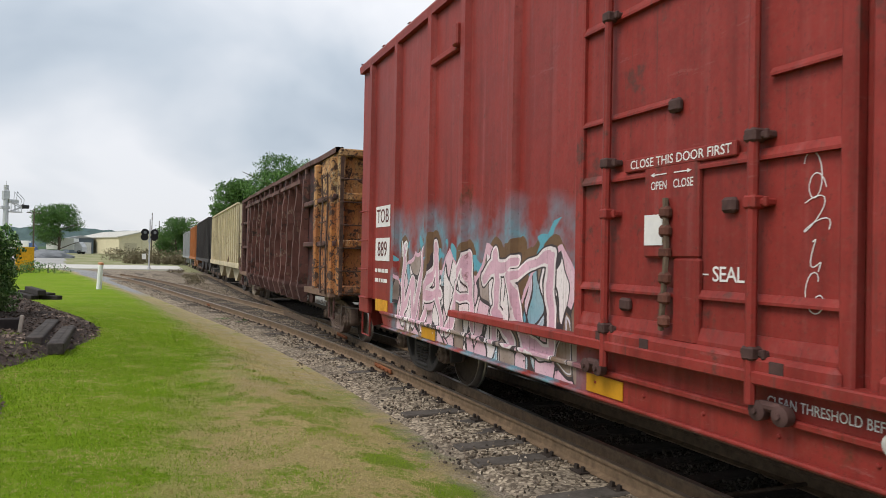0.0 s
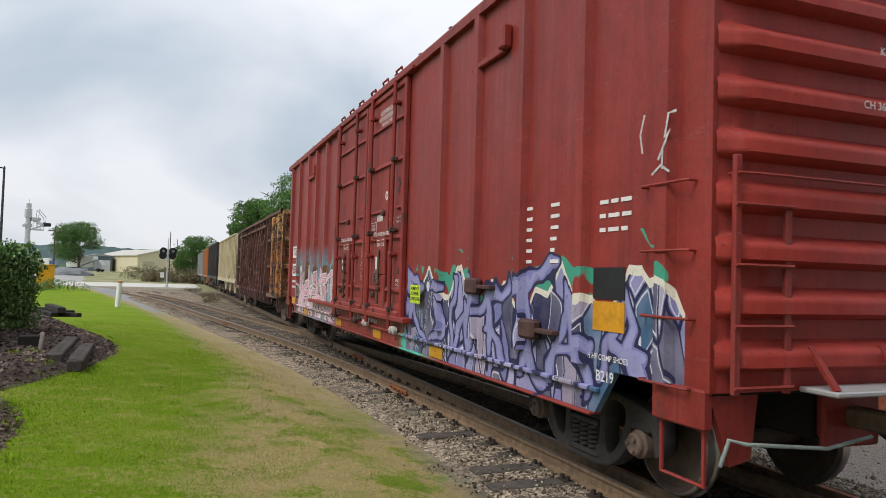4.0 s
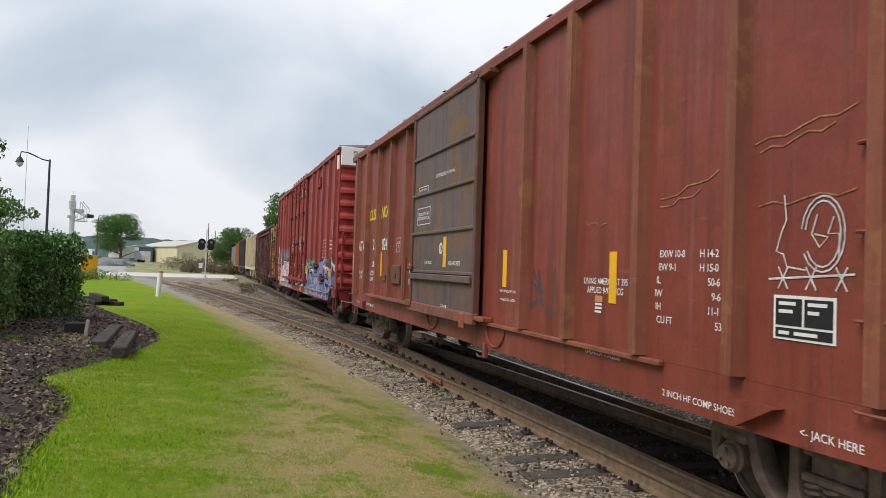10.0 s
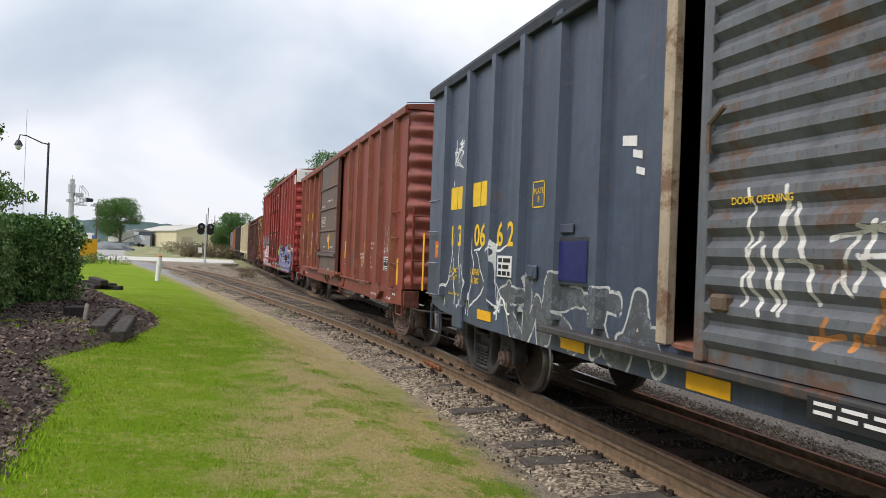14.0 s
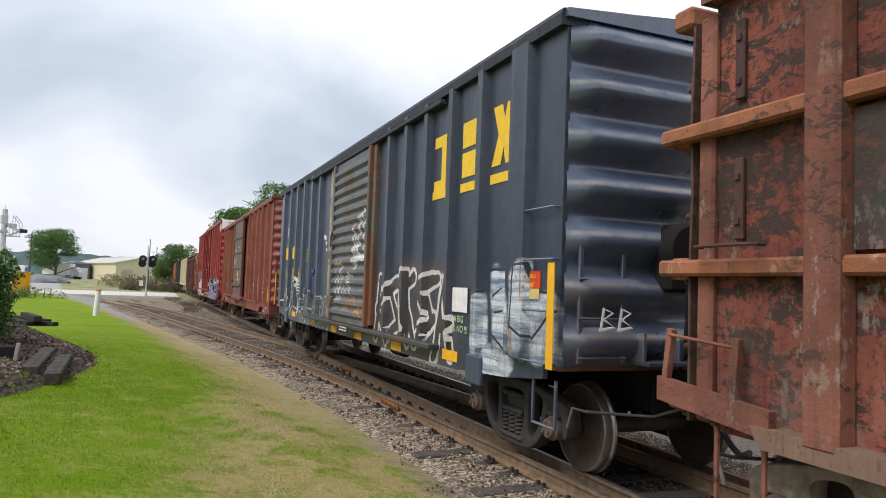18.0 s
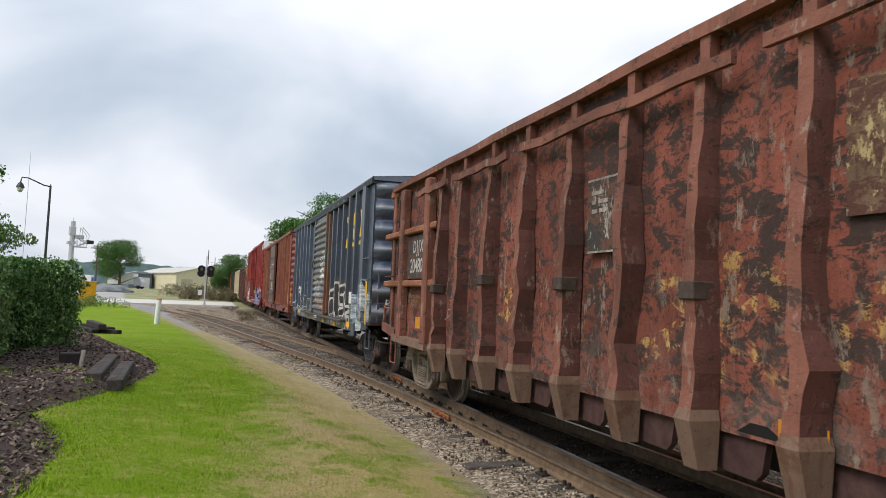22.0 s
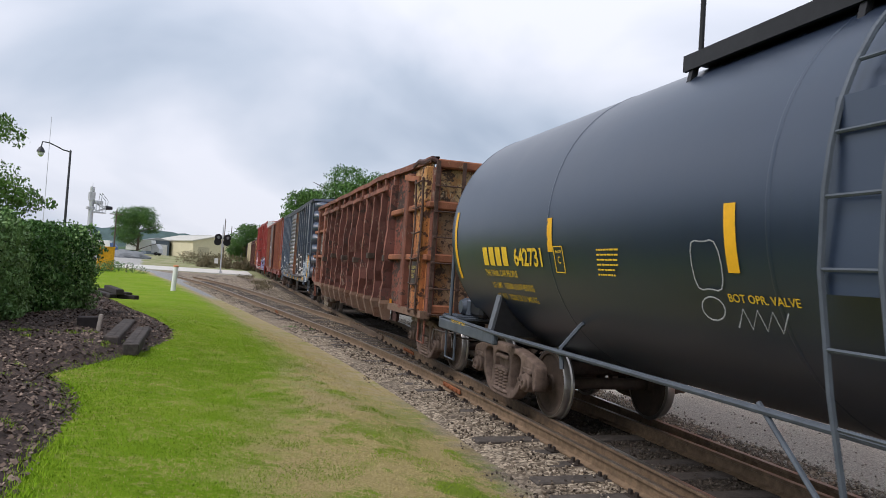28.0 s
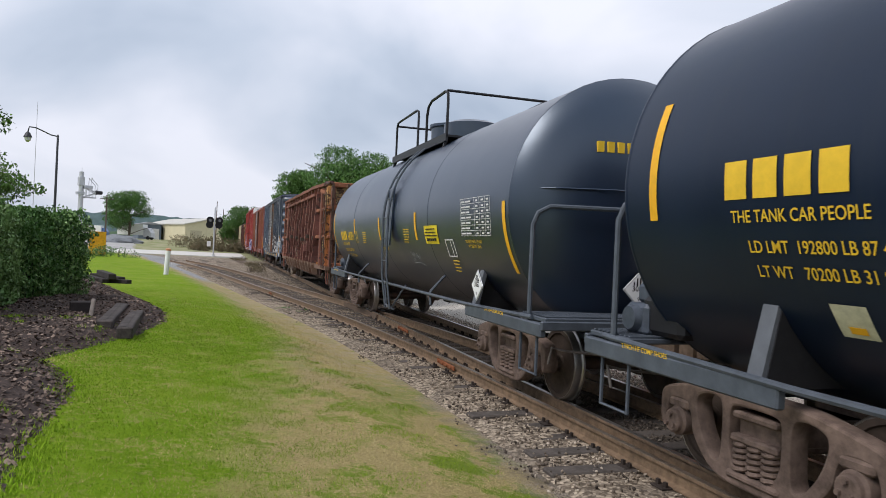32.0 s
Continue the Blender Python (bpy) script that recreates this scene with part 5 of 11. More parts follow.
def shed():
    x, y = bearing(0.35, 215)
    t = thing("warehouse", "low cream metal warehouse with a shallow gable roof", "building", pose(x, y, 0.4, 0, 0, 20))
    wall = plain("cream_siding", (0.62, 0.56, 0.38), 0.7, 0, 0.08, 1.2, 0.1)
    part("wall", Mesh().prism([(-8, 0), (8, 0), (8, 5.0), (0, 6.9), (-8, 5.0)], 0, 40, "y"), wall, t, "cream gabled front and long side")
    part("roof", Mesh().prism([(-8.4, 4.9), (0, 6.9), (8.4, 4.9), (8.4, 5.15), (0, 7.2), (-8.4, 5.15)], -0.4, 40.4, "y"), plain("pale_roof", (0.55, 0.53, 0.47), 0.6, 0.2), t)
    for k in range(9):
        part("siding_rib", Mesh().box(-7.6 + 1.9 * k - 0.06, -7.6 + 1.9 * k + 0.06, -0.06, 0, 0, 4.8), wall, t)
    for x0 in (-6.5, 2.5):
        part("door", Mesh().box(x0, x0 + 3.2, -0.09, 0, 0, 3.4, 0.02), plain("tan_door", (0.48, 0.43, 0.30), 0.7), t, "tan roller door")
    x, y = bearing(4.9, 230)
    t2 = thing("industrial_shed", "dark blue-grey industrial shed behind the tree", "building", pose(x, y, 0.5, 0, 0, 12))
    part("wall", Mesh().box(-3, 3.4, 0, 14, 0, 4.6, 0.05), plain("blue_grey_siding", (0.12, 0.15, 0.19), 0.7), t2)
    part("roof", Mesh().prism([(-3.3, 4.6), (0.2, 5.4), (3.7, 4.6)], -0.3, 14.3, "y"), plain("grey_roof", (0.3, 0.31, 0.32), 0.6), t2)
    part("window", Mesh().box(-2.5, -0.2, -0.06, 0, 2.2, 3.6, 0.02), plain("dark_glazing", (0.03, 0.04, 0.05), 0.15), t2)
    part("loading_door", Mesh().box(0.5, 2.8, -0.06, 0, 0, 3.4, 0.02), plain("white_door", (0.62, 0.62, 0.62), 0.5), t2)


shed()


def brick_building():
    t = thing("brick_building", "low orange-red brick building beyond the train", "building", pose(10.5, 3.0, 0.0))
    mortar = plain("grey_mortar", (0.42, 0.38, 0.34), 0.9, 0, 0.15, 20)
    m = Nodes("orange_red_brick", 0.85)
    one = m.mix(m.chance(), (0.34, 0.105, 0.052), (0.50, 0.19, 0.10))
    brick = m.done(m.mix(m.step(m.noise(9, 5), 0.4, 0.7), one, (0.40, 0.16, 0.09)), None, m.noise(40, 4), 0.4, 0.006)
    part("wall", Mesh().box(0.0, 6.0, 0.0, 13.0, -0.3, 4.2), mortar, t, "mortar joints and core of the wall")
    part("parapet", Mesh().box(-0.06, 6.06, -0.06, 13.06, 4.2, 4.35, 0.02), mortar, t, "pale coping")
    lying = Mesh().box(-0.012, 0.05, -0.1015, 0.1015, -0.0325, 0.0325, 0.004).data("brick", brick)
    upright = Mesh().box(-0.014, 0.05, -0.0325, 0.0325, -0.1015, 0.1015, 0.004).data("brick", brick)
    for k in range(15):
        z = 0.16 + 0.075 * k + (0.14 if k > 8 else 0.0)
        for j in range(15):
            part("brick", lying, None, t, at=pose(0, 6.2 + 0.2145 * (j + 0.5 * (k % 2)), z))
    for j in range(44):
        part("brick", upright, None, t, at=pose(0, 6.15 + 0.0755 * j, 0.16 + 0.075 * 8 + 0.144))
    rest = Mesh()
    for k in range(52):
        z = 0.16 + 0.075 * (k - 3)
        for j in range(60):
            y = 0.1 + 0.2145 * (j + 0.5 * (k % 2))
            if y < 12.85 and z < 4.15 and not (6.0 < y < 9.55 and z < 1.75):
                rest.box(-0.012, 0.05, y - 0.1015, y + 0.1015, z - 0.0325, z + 0.0325)
    tagged(part("brickwork", rest, brick, t, "courses of orange-red brick"), kind="stuff")


brick_building()


def lorry(yaw, dist, turn, label, cab):
    x, y = bearing(yaw, dist)
    t = thing("truck", label, "truck", pose(x, y, float(lawn_z(x, y)) - 0.01 if dist > 200 else 0.72, 0, 0, turn))
    part("cargo_box", Mesh().box(-1.25, 1.25, -1.2, 5.2, 1.0, 3.7, 0.05), M_WHITE, t, "white cargo box")
    part("cab", Mesh().prism([(-3.2, 0.6), (-1.3, 0.6), (-1.3, 2.9), (-2.3, 2.9), (-3.0, 1.9), (-3.2, 1.7)], -1.15, 1.15, "x"), cab, t)
    part("windscreen", Mesh().beam((-0.0, -2.72, 2.4), (0.0, -2.7, 2.42), 0.05, 0.8), M_BLACK, t)
    for sx in (-1.0, 1.0):
        for yy in (-2.4, 3.6):
            part("wheel", Mesh().lathe([(-0.15, 0.0), (-0.15, 0.48), (0.15, 0.48), (0.15, 0.0)], 14, "x", (sx, yy, 0.48)), M_HOSE, t)


lorry(5.5, 190, 70, "white box truck parked beyond the crossing", plain("white_cab", (0.6, 0.6, 0.62), 0.4))
lorry(8.3, 270, 80, "white and blue truck parked beyond the trees", plain("blue_cab", (0.08, 0.14, 0.30), 0.4))


def gravel_pile():
    b = bmesh.new()
    bmesh.ops.create_uvsphere(b, u_segments=28, v_segments=14, radius=1)
    for v in b.verts:
        k = 1 + 0.18 * noise.noise(v.co * 2.2)
        v.co = Vector((v.co.x * 3.9 * k, v.co.y * 3.0 * k, max(v.co.z, -0.05) * 1.35 * k))
    me = bpy.data.meshes.new("gravel_pile")
    b.to_mesh(me)
    b.free()
    me.materials.append(plain("grey_gravel", (0.20, 0.21, 0.22), 0.95, 0, 0.3, 12, 0.6))
    ob = new("gravel_pile", me)
    x, y = bearing(7.0, 135)
    ob.matrix_basis = pose(x, y, float(lawn_z(x, y)))
    tagged(ob, "low mound of dark grey gravel beyond the road", "gravel pile")


gravel_pile()


def shrub(x, y, w, h, n, leaf, seed, mat, label):
    t = thing("shrub", label, "shrub", pose(x, y, float(lawn_z(x, y)) - 0.05))
    r = random.Random(seed)
    blobs = [(r.uniform(-w / 2, w / 2), r.uniform(-1, 1), h * r.uniform(0.25, 0.6), r.uniform(0.25, 0.5) * h + 0.2, r.uniform(0.3, 0.5) * h) for k in range(int(4 + w * 1.4))]
    v, f = crown(blobs, n, leaf, seed)
    v[:, 2] = np.abs(v[:, 2])
    part("foliage", from_arrays("foliage", v, f, mat), None, t, "tangled leaves and stalks")
    st = Mesh()
    for k in range(10):
        a = r.uniform(-w / 2, w / 2)
        st.tube([(a, 0, 0), (a + r.uniform(-0.2, 0.2), r.uniform(-0.3, 0.3), h * 0.6)], 0.02, 5)
    tagged(part("stem", st, M_BARK, t, "dry stalks"), kind="stuff")


for yaw, d, w, h, s in ((-0.9, 112, 11, 2.6, 1), (1.6, 118, 7, 2.2, 2), (0.4, 100, 5, 1.2, 3), (-2.2, 104, 5, 1.5, 4)):
    shrub(*bearing(yaw, d), w, h, 2200, 0.28, s, M_WEED, "brown and green thicket of dry weeds beyond the road")
for k, (x, y, w, h) in enumerate([(2.4, 47, 0.8, 0.55), (2.9, 51, 1.0, 0.7), (2.6, 57, 1.4, 0.5), (1.8, 64, 1.5, 0.4)]):
    shrub(x, y, w, h, 420, 0.11, 10 + k, M_WEED, "dry brown weeds in the gravel between the tracks")
shrub(*bearing(7.2, 58), 2.6, 1.0, 1500, 0.12, 31, M_HEDGE, "low dark green shrub beside the yellow cabinet")
shrub(2.55, 21.5, 1.3, 0.16, 900, 0.07, 41, M_TREE, "low green weeds beside the rail")

tree(*bearing(6.3, 185), 0.3, 12.0, 12.5, 30000, 0.32, 51, "broad green tree standing alone beyond the crossing", 0.12)
tree(*bearing(-1.5, 128), 0.2, 7.2, 8.5, 20000, 0.26, 52, "round green tree beside the crossing", 0.05)
tree(*bearing(-9.0, 118), 0.0, 18.0, 15.5, 34000, 0.4, 53, "tall green tree behind the train", 0.25)
tree(*bearing(-6.2, 126), 0.0, 14.5, 11.0, 22000, 0.4, 54, "tall green tree behind the train", 0.25)
tree(*bearing(-11.8, 112), 0.0, 16.5, 13.0, 26000, 0.4, 55, "tall green tree behind the train", 0.25)
bx, by = bearing(27.0, 21.0)
bough = []
for k in range(26):
    x = -4.3 - 0.13 * k
    g = min(1.0, k / 9)
    bough.append((x - bx, 20.0 + 0.5 * math.sin(k * 1.7) - by, 2.55 + 0.16 * (-4.3 - x) + 0.22 * math.sin(k * 2.3) * g, 0.13 + 0.36 * g + 0.07 * math.sin(k * 3.1), 0.10 + 0.42 * g))
for k in range(16):
    x = -5.15 - 0.15 * k
    bough.append((x - bx, 20.2 + 0.5 * math.sin(k * 2.1) - by, 4.3 - 0.16 * math.sin(k * 1.3), 0.16 + 0.28 * min(1.0, k / 5), 0.14 + 0.26 * min(1.0, k / 5)))
tree(bx, by, 0.3, 5.4, 3.6, 30000, 0.10, 56, "young leafy tree behind the hedge", 0.25, M_BOUGH, bough)


def distance():
    for name, yaw, d, half, h, col, label in (("backdrop_hill", 12, 900, 600, 30, (0.10, 0.15, 0.15), "low blue-green wooded hill on the skyline"),
                                              ("backdrop_treeline", 2, 420, 330, 9.5, (0.07, 0.11, 0.06), "distant dark green line of trees")):
        m = Mesh()
        r = np.random.default_rng(3)
        cx, cy = bearing(yaw, d)
        n = 160
        for k in range(n):
            s = (k / (n - 1) - 0.5) * 2 * half
            top = h * (0.55 + 0.3 * math.sin(s / (h * 6)) + 0.15 * math.sin(s / (h * 2.3) + 1)) + r.uniform(0, h * 0.12)
            m.v += [(cx + s, cy, 0), (cx + s, cy + h * 0.6, top), (cx + s, cy + h * 3, 0)]
        for k in range(n - 1):
            a, b = 3 * k, 3 * k + 3
            m.f += [(a, b, b + 1, a + 1), (a + 1, b + 1, b + 2, a + 2)]
        solid(name, m, plain(name + "_leaf", col, 0.95, 0, 0.3, 0.15, 0.2), label, "hill", kind="structure")


distance()

# ---- rolling stock: shared parts ----
# In a car's space y runs along the track (away from the viewer), x across it, z up from the rail heads.


def lettering(text, size, mat, parent, at, label="", italic=0.0, bold=0.0, space=1.0, wide=1.0):
    """Painted words, laid flat on a surface: at is the pose of their middle."""
    cu = bpy.data.curves.new("lettering", "FONT")
    cu.body, cu.size, cu.align_x, cu.align_y = text, size, "CENTER", "CENTER"
    cu.shear, cu.offset, cu.space_character, cu.resolution_u = italic, bold + 0.008 * size, space, 3
    tmp = bpy.data.objects.new("tmp", cu)
    me = bpy.data.meshes.new_from_object(tmp)
    bpy.data.objects.remove(tmp)
    me.name = "lettering"
    me.transform(Matrix.Diagonal((wide, 1, 1, 1)))
    me.materials.clear()
    me.materials.append(mat)
    return part("lettering", me, None, parent, label or 'painted words "%s"' % text, at=at)


def on_side(x, y, z, lean=0.0):
    """A pose on the side of a car that faces the viewer."""
    return Matrix(((0, 0, -1, x), (-1, 0, 0, y), (0, 1, 0, z), (0, 0, 0, 1))) @ pose(0, 0, 0, 0, 0, lean)


def on_end(x, y, z):
    """A pose on the near end of a car."""
    return Matrix(((1, 0, 0, x), (0, 0, -1, y), (0, 1, 0, z), (0, 0, 0, 1)))


def bars(parent, x, y, z, width, rows, mat, gap=0.09, high=0.045, label="rows of small print too fine to read", seed=1):
    """Unreadable print as plain bars on the side of a car, running from y towards the viewer."""
    m, r = Mesh(), random.Random(seed)
    for k in range(rows):
        a = 0.0
        while a < width - 0.05:
            w = min(r.uniform(0.08, 0.22), width - a)
            m.box(x - 0.003, x, y - a - w, y - a, z - k * gap - high, z - k * gap)
            a += w + 0.04
    return part("small_print", m, mat, parent, label)


def patch(parent, x, y0, y1, z0, z1, mat, name, label, lean=0.0):
    """A flat painted or pasted patch on the near side."""
    m = Mesh().prism([(y0, z0), (y1, z0 + lean), (y1, z1 + lean), (y0, z1)], x - 0.004, x + 0.002, "x")
    return part(name, m, mat, parent, label)


FRAME_EDGE = [(0.0, 0.86), (0.45, 0.855), (0.78, 0.80), (1.04, 0.745), (1.15, 0.69), (1.165, 0.58), (1.145, 0.38), (1.07, 0.37), (1.05, 0.56), (0.98, 0.635),
              (0.80, 0.635), (0.735, 0.54), (0.72, 0.40), (0.61, 0.27), (0.50, 0.18), (0.36, 0.125), (0.20, 0.115), (0.0, 0.115)]
FRAME_OVAL = [(0.36, 0.36), (0.355, 0.71), (0.42, 0.77), (0.60, 0.75), (0.675, 0.69), (0.645, 0.55), (0.58, 0.41), (0.47, 0.275), (0.385, 0.26)]
FRAME_WINDOW = [(-0.25, 0.215), (-0.27, 0.70), (-0.2, 0.74), (0.2, 0.74), (0.27, 0.70), (0.25, 0.215)]


def eased(pts, times=2):
    """Corners of a closed outline cut off again and again."""
    for k in range(times):
        n = len(pts)
        pts = [(a[0] + (b[0] - a[0]) * u, a[1] + (b[1] - a[1]) * u) for i in range(n) for a, b in ((pts[i], pts[(i + 1) % n]),) for u in (0.25, 0.75)]
    return pts


def cast(name, edge, holes, half, soft, mat):
    """A cast plate with holes and soft edges; its outline lies in the plane of y and z."""
    cu = bpy.data.curves.new(name, "CURVE")
    cu.dimensions, cu.fill_mode, cu.extrude, cu.bevel_depth, cu.bevel_resolution, cu.offset = "2D", "BOTH", half - soft, soft, 1, -soft
    for pts in (edge, *holes):
        sp = cu.splines.new("POLY")
        sp.points.add(len(pts) - 1)
        for p, (u, v) in zip(sp.points, pts):
            p.co = (u, v, 0, 1)
        sp.use_cyclic_u = True
    tmp = bpy.data.objects.new("tmp", cu)
    me = bpy.data.meshes.new_from_object(tmp)
    bpy.data.objects.remove(tmp)
    me.transform(Matrix(((0, 0, 1, 0), (1, 0, 0, 0), (0, 1, 0, 0), (0, 0, 0, 1))))
    me.name = name
    me.materials.clear()
    me.materials.append(mat)
    me.polygons.foreach_set("use_smooth", [True] * len(me.polygons))
    me.set_sharp_from_angle(angle=radians(40))
    return me


def coil(x, y, z0, z1, r, wire=0.02, turns=5):
    path = [(x + r * math.cos(a), y + r * math.sin(a), z0 + (z1 - z0) * k / (turns * 8)) for k in range(turns * 8 + 1) for a in (2 * math.pi * k / 8,)]
    return path


WHEEL_R = 0.455
WHEEL = [(0.0, 0.0), (0.0, 0.10), (0.025, 0.12), (0.05, 0.30), (0.02, 0.375), (0.0, 0.385), (0.0, 0.435)]
MESHES = {}


def wheel_mesh():
    """Two wheels on an axle, with bearing caps."""
    if "wheelset" in MESHES:
        return MESHES["wheelset"]
    m, tread, cap = Mesh(), Mesh(), Mesh()
    for s in (-1, 1):
        x0 = s * (GAUGE + 0.065)
        m.lathe([(x0 - s * a, r) for a, r in WHEEL], 28, "x")
        tread.lathe([(x0, 0.432), (x0, 0.448), (x0 - s * 0.01, WHEEL_R), (x0 - s * 0.09, WHEEL_R + 0.004), (x0 - s * 0.105, WHEEL_R + 0.026), (x0 - s * 0.13, WHEEL_R + 0.024), (x0 - s * 0.14, 0.43)], 28, "x")
        m.lathe([(x0 - s * 0.14, 0.432), (x0 - s * 0.135, 0.385), (x0 - s * 0.09, 0.30), (x0 - s * 0.11, 0.12), (x0 - s * 0.18, 0.10), (x0 - s * 0.18, 0.08)], 28, "x")
        cap.lathe([(x0 + s * 0.06, 0.12), (x0 + s * 0.34, 0.125), (x0 + s * 0.36, 0.105), (x0 + s * 0.39, 0.10), (x0 + s * 0.405, 0.085), (x0 + s * 0.405, 0.0)], 18, "x")
        for k in range(3):
            a = 2 * math.pi * k / 3
            cap.lathe([(x0 + s * 0.40, 0.0), (x0 + s * 0.43, 0.0), (x0 + s * 0.43, 0.02), (x0 + s * 0.40, 0.02)], 6, "x", (0, 0.055 * math.cos(a), 0.055 * math.sin(a)))
    m.lathe([(-0.62, 0.08), (0.62, 0.08)], 12, "x")
    m.lathe([(-1.05, 0.06), (1.05, 0.06)], 10, "x")
    MESHES["wheelset"] = (m.data("wheelset", M_WHEEL, True), tread.data("tread", M_STEEL, True), cap.data("bearing_cap", M_TRUCK, True))
    return MESHES["wheelset"]


def truck_mesh(mat):
    if mat.name in MESHES:
        return MESHES[mat.name]
    bolster = Mesh().box(-1.09, 1.09, -0.235, 0.235, 0.47, 0.70, 0.03).box(-0.35, 0.35, -0.25, 0.25, 0.68, 0.80, 0.03)
    bolster.box(-1.16, 1.16, -0.225, 0.225, 0.645, 0.70, 0.015).box(-1.16, 1.16, -0.24, 0.24, 0.465, 0.525, 0.015)
    for s in (-1, 1):
        bolster.box(-0.62, 0.62, s * 0.42 - 0.05, s * 0.42 + 0.05, 0.32, 0.46, 0.02)
        for x in (-0.72, 0.72):
            bolster.box(x - 0.06, x + 0.06, s * 0.42 - 0.04, s * 0.42 + 0.04, 0.30, 0.56, 0.02)
        for y in (-0.89, 0.89):
            bolster.box(s * 1.06 - 0.10, s * 1.06 + 0.10, y - 0.13, y + 0.13, 0.56, 0.645, 0.02)
        bolster.box(s * 1.06 - 0.11, s * 1.06 + 0.11, -0.27, 0.27, 0.175, 0.235, 0.02)
    half_ = FRAME_EDGE[1:-1]
    edge = [FRAME_EDGE[0]] + half_ + [FRAME_EDGE[-1]] + [(-y, z) for y, z in reversed(half_)]
    frame = cast("side_frame", eased(edge), (eased(FRAME_OVAL), eased([(-y, z) for y, z in FRAME_OVAL]), eased(FRAME_WINDOW)), 0.085, 0.022, mat)
    spring = Mesh().tube(coil(-0.03, 0, 0.24, 0.47, 0.068), 0.02, 6)
    MESHES[mat.name] = (bolster.data("truck", mat, True), frame, spring.data("spring", mat, True))
    return MESHES[mat.name]


SPINNERS = []   # wheelsets that turn as the train rolls


def truck(car, y, mat):
    b, fr, sp = truck_mesh(mat)
    t = part("truck", b, None, car, "cast steel truck", at=pose(0, y, 0))
    for s in (-1, 1):
        m = pose(s * 1.06, 0, 0, 0, 0, 0 if s < 0 else 180)
        part("side_frame", fr, None, t, "cast side frame", at=m)
        for dy in (-0.15, 0.0, 0.15):
            part("spring", sp, None, t, "coil spring", at=m @ pose(0, dy, 0))
    w, tr, cap = wheel_mesh()
    for s in (-1, 1):
        ws = part("wheelset", w, None, t, "pair of steel wheels on an axle", at=pose(0, s * 0.89, WHEEL_R))
        # bright treads and bearing caps are one body with the wheels
        SPINNERS.append((ws, s * 0.89))
    return t


def join_wheels():
    """One mesh for wheels, treads and caps, with three materials."""
    w, tr, cap = wheel_mesh()
    b = bmesh.new()
    for i, me in enumerate((w, tr, cap)):
        k = len(b.faces)
        b.from_mesh(me)
        b.faces.ensure_lookup_table()
        for f in b.faces[k:]:
            f.material_index = i
    b.to_mesh(w)
    b.free()
    w.materials.append(M_STEEL)
    w.materials.append(M_TRUCK)
    w.set_sharp_from_angle(angle=radians(35))


join_wheels()


def coupler(car, y, s, mat, reach=0.75, z=0.86, rod=None):
    """Draft gear, shank and knuckle at one end; s is -1 at the near end."""
    m = Mesh().box(-0.22, 0.22, min(y, y - s * 0.9), max(y, y - s * 0.9), z - 0.18, z + 0.18, 0.02)
    m.box(-0.30, 0.30, min(y, y + s * 0.06), max(y, y + s * 0.06), z - 0.24, z + 0.24, 0.02)
    part("draft_box", m, mat, car, "steel coupler pocket")
    c = Mesh().box(-0.07, 0.07, min(y, y + s * reach * 0.75), max(y, y + s * reach * 0.75), z - 0.08, z + 0.08, 0.02)
    c.box(-0.16, 0.12, min(y + s * reach * 0.7, y + s * reach), max(y + s * reach * 0.7, y + s * reach), z - 0.14, z + 0.14, 0.04)
    c.box(-0.02, 0.16, min(y + s * reach * 0.82, y + s * (reach + 0.12)), max(y + s * reach * 0.82, y + s * (reach + 0.12)), z - 0.13, z + 0.13, 0.04)
    part("coupler", c, M_RAIL, car, "rusty knuckle coupler")
    h = Mesh().tube([(0.30, y, z - 0.1), (0.33, y + s * 0.25, z - 0.25), (0.30, y + s * 0.5, z - 0.45), (0.22, y + s * 0.7, z - 0.5), (0.12, y + s * 0.9, z - 0.42)], 0.03)
    part("air_hose", h, M_HOSE, car, "sagging black air hose", True)
    bar = Mesh().tube([(-1.35, y + s * 0.12, z - 0.28), (-1.35, y + s * 0.2, z - 0.08), (-1.2, y + s * 0.2, z - 0.12), (-0.4, y + s * 0.18, z - 0.2), (-0.1, y + s * 0.3, z - 0.1)], 0.015)
    part("uncoupling_lever", bar, rod or M_ROD, car, "bent uncoupling rod", True)


def grab(m, a, b, out, r=0.012):
    """A grab iron from a to b that stands out by the vector out."""
    a, b, o = Vector(a), Vector(b), Vector(out)
    m.tube([a, a + o * 0.8, a + o + (b - a) * 0.06, b + o - (b - a) * 0.06, b + o * 0.8, b], r, 6)


def side_ladder(car, x, y0, y1, z0, n, step, mat, out=-0.07):
    for k in range(n):
        m = Mesh()
        grab(m, (x, y0, z0 + k * step), (x, y1, z0 + k * step), (out, 0, 0))
        part("grab_iron", m, mat, car)


def sill_step(car, x, y, z, mat, w=0.42, drop=0.42):
    m = Mesh().tube([(x, y - w / 2, z), (x, y - w / 2, z - drop), (x, y + w / 2, z - drop), (x, y + w / 2, z)], 0.02, 6)
    part("sill_step", m, mat, car, "hanging stirrup step", True)


def hat_rib(y, z0, z1, x, w=0.17, d=0.07):
    """A pressed post on a car's side, with sloping flanks; x is the panel's face (negative side)."""
    s = -1 if x < 0 else 1
    m = Mesh().prism([(y - w / 2, x), (y - w / 2 + 0.035, x + s * d), (y + w / 2 - 0.035, x + s * d), (y + w / 2, x)], z0, z1, "z")
    m.v = [(b, a, c) for a, b, c in m.v]
    return m


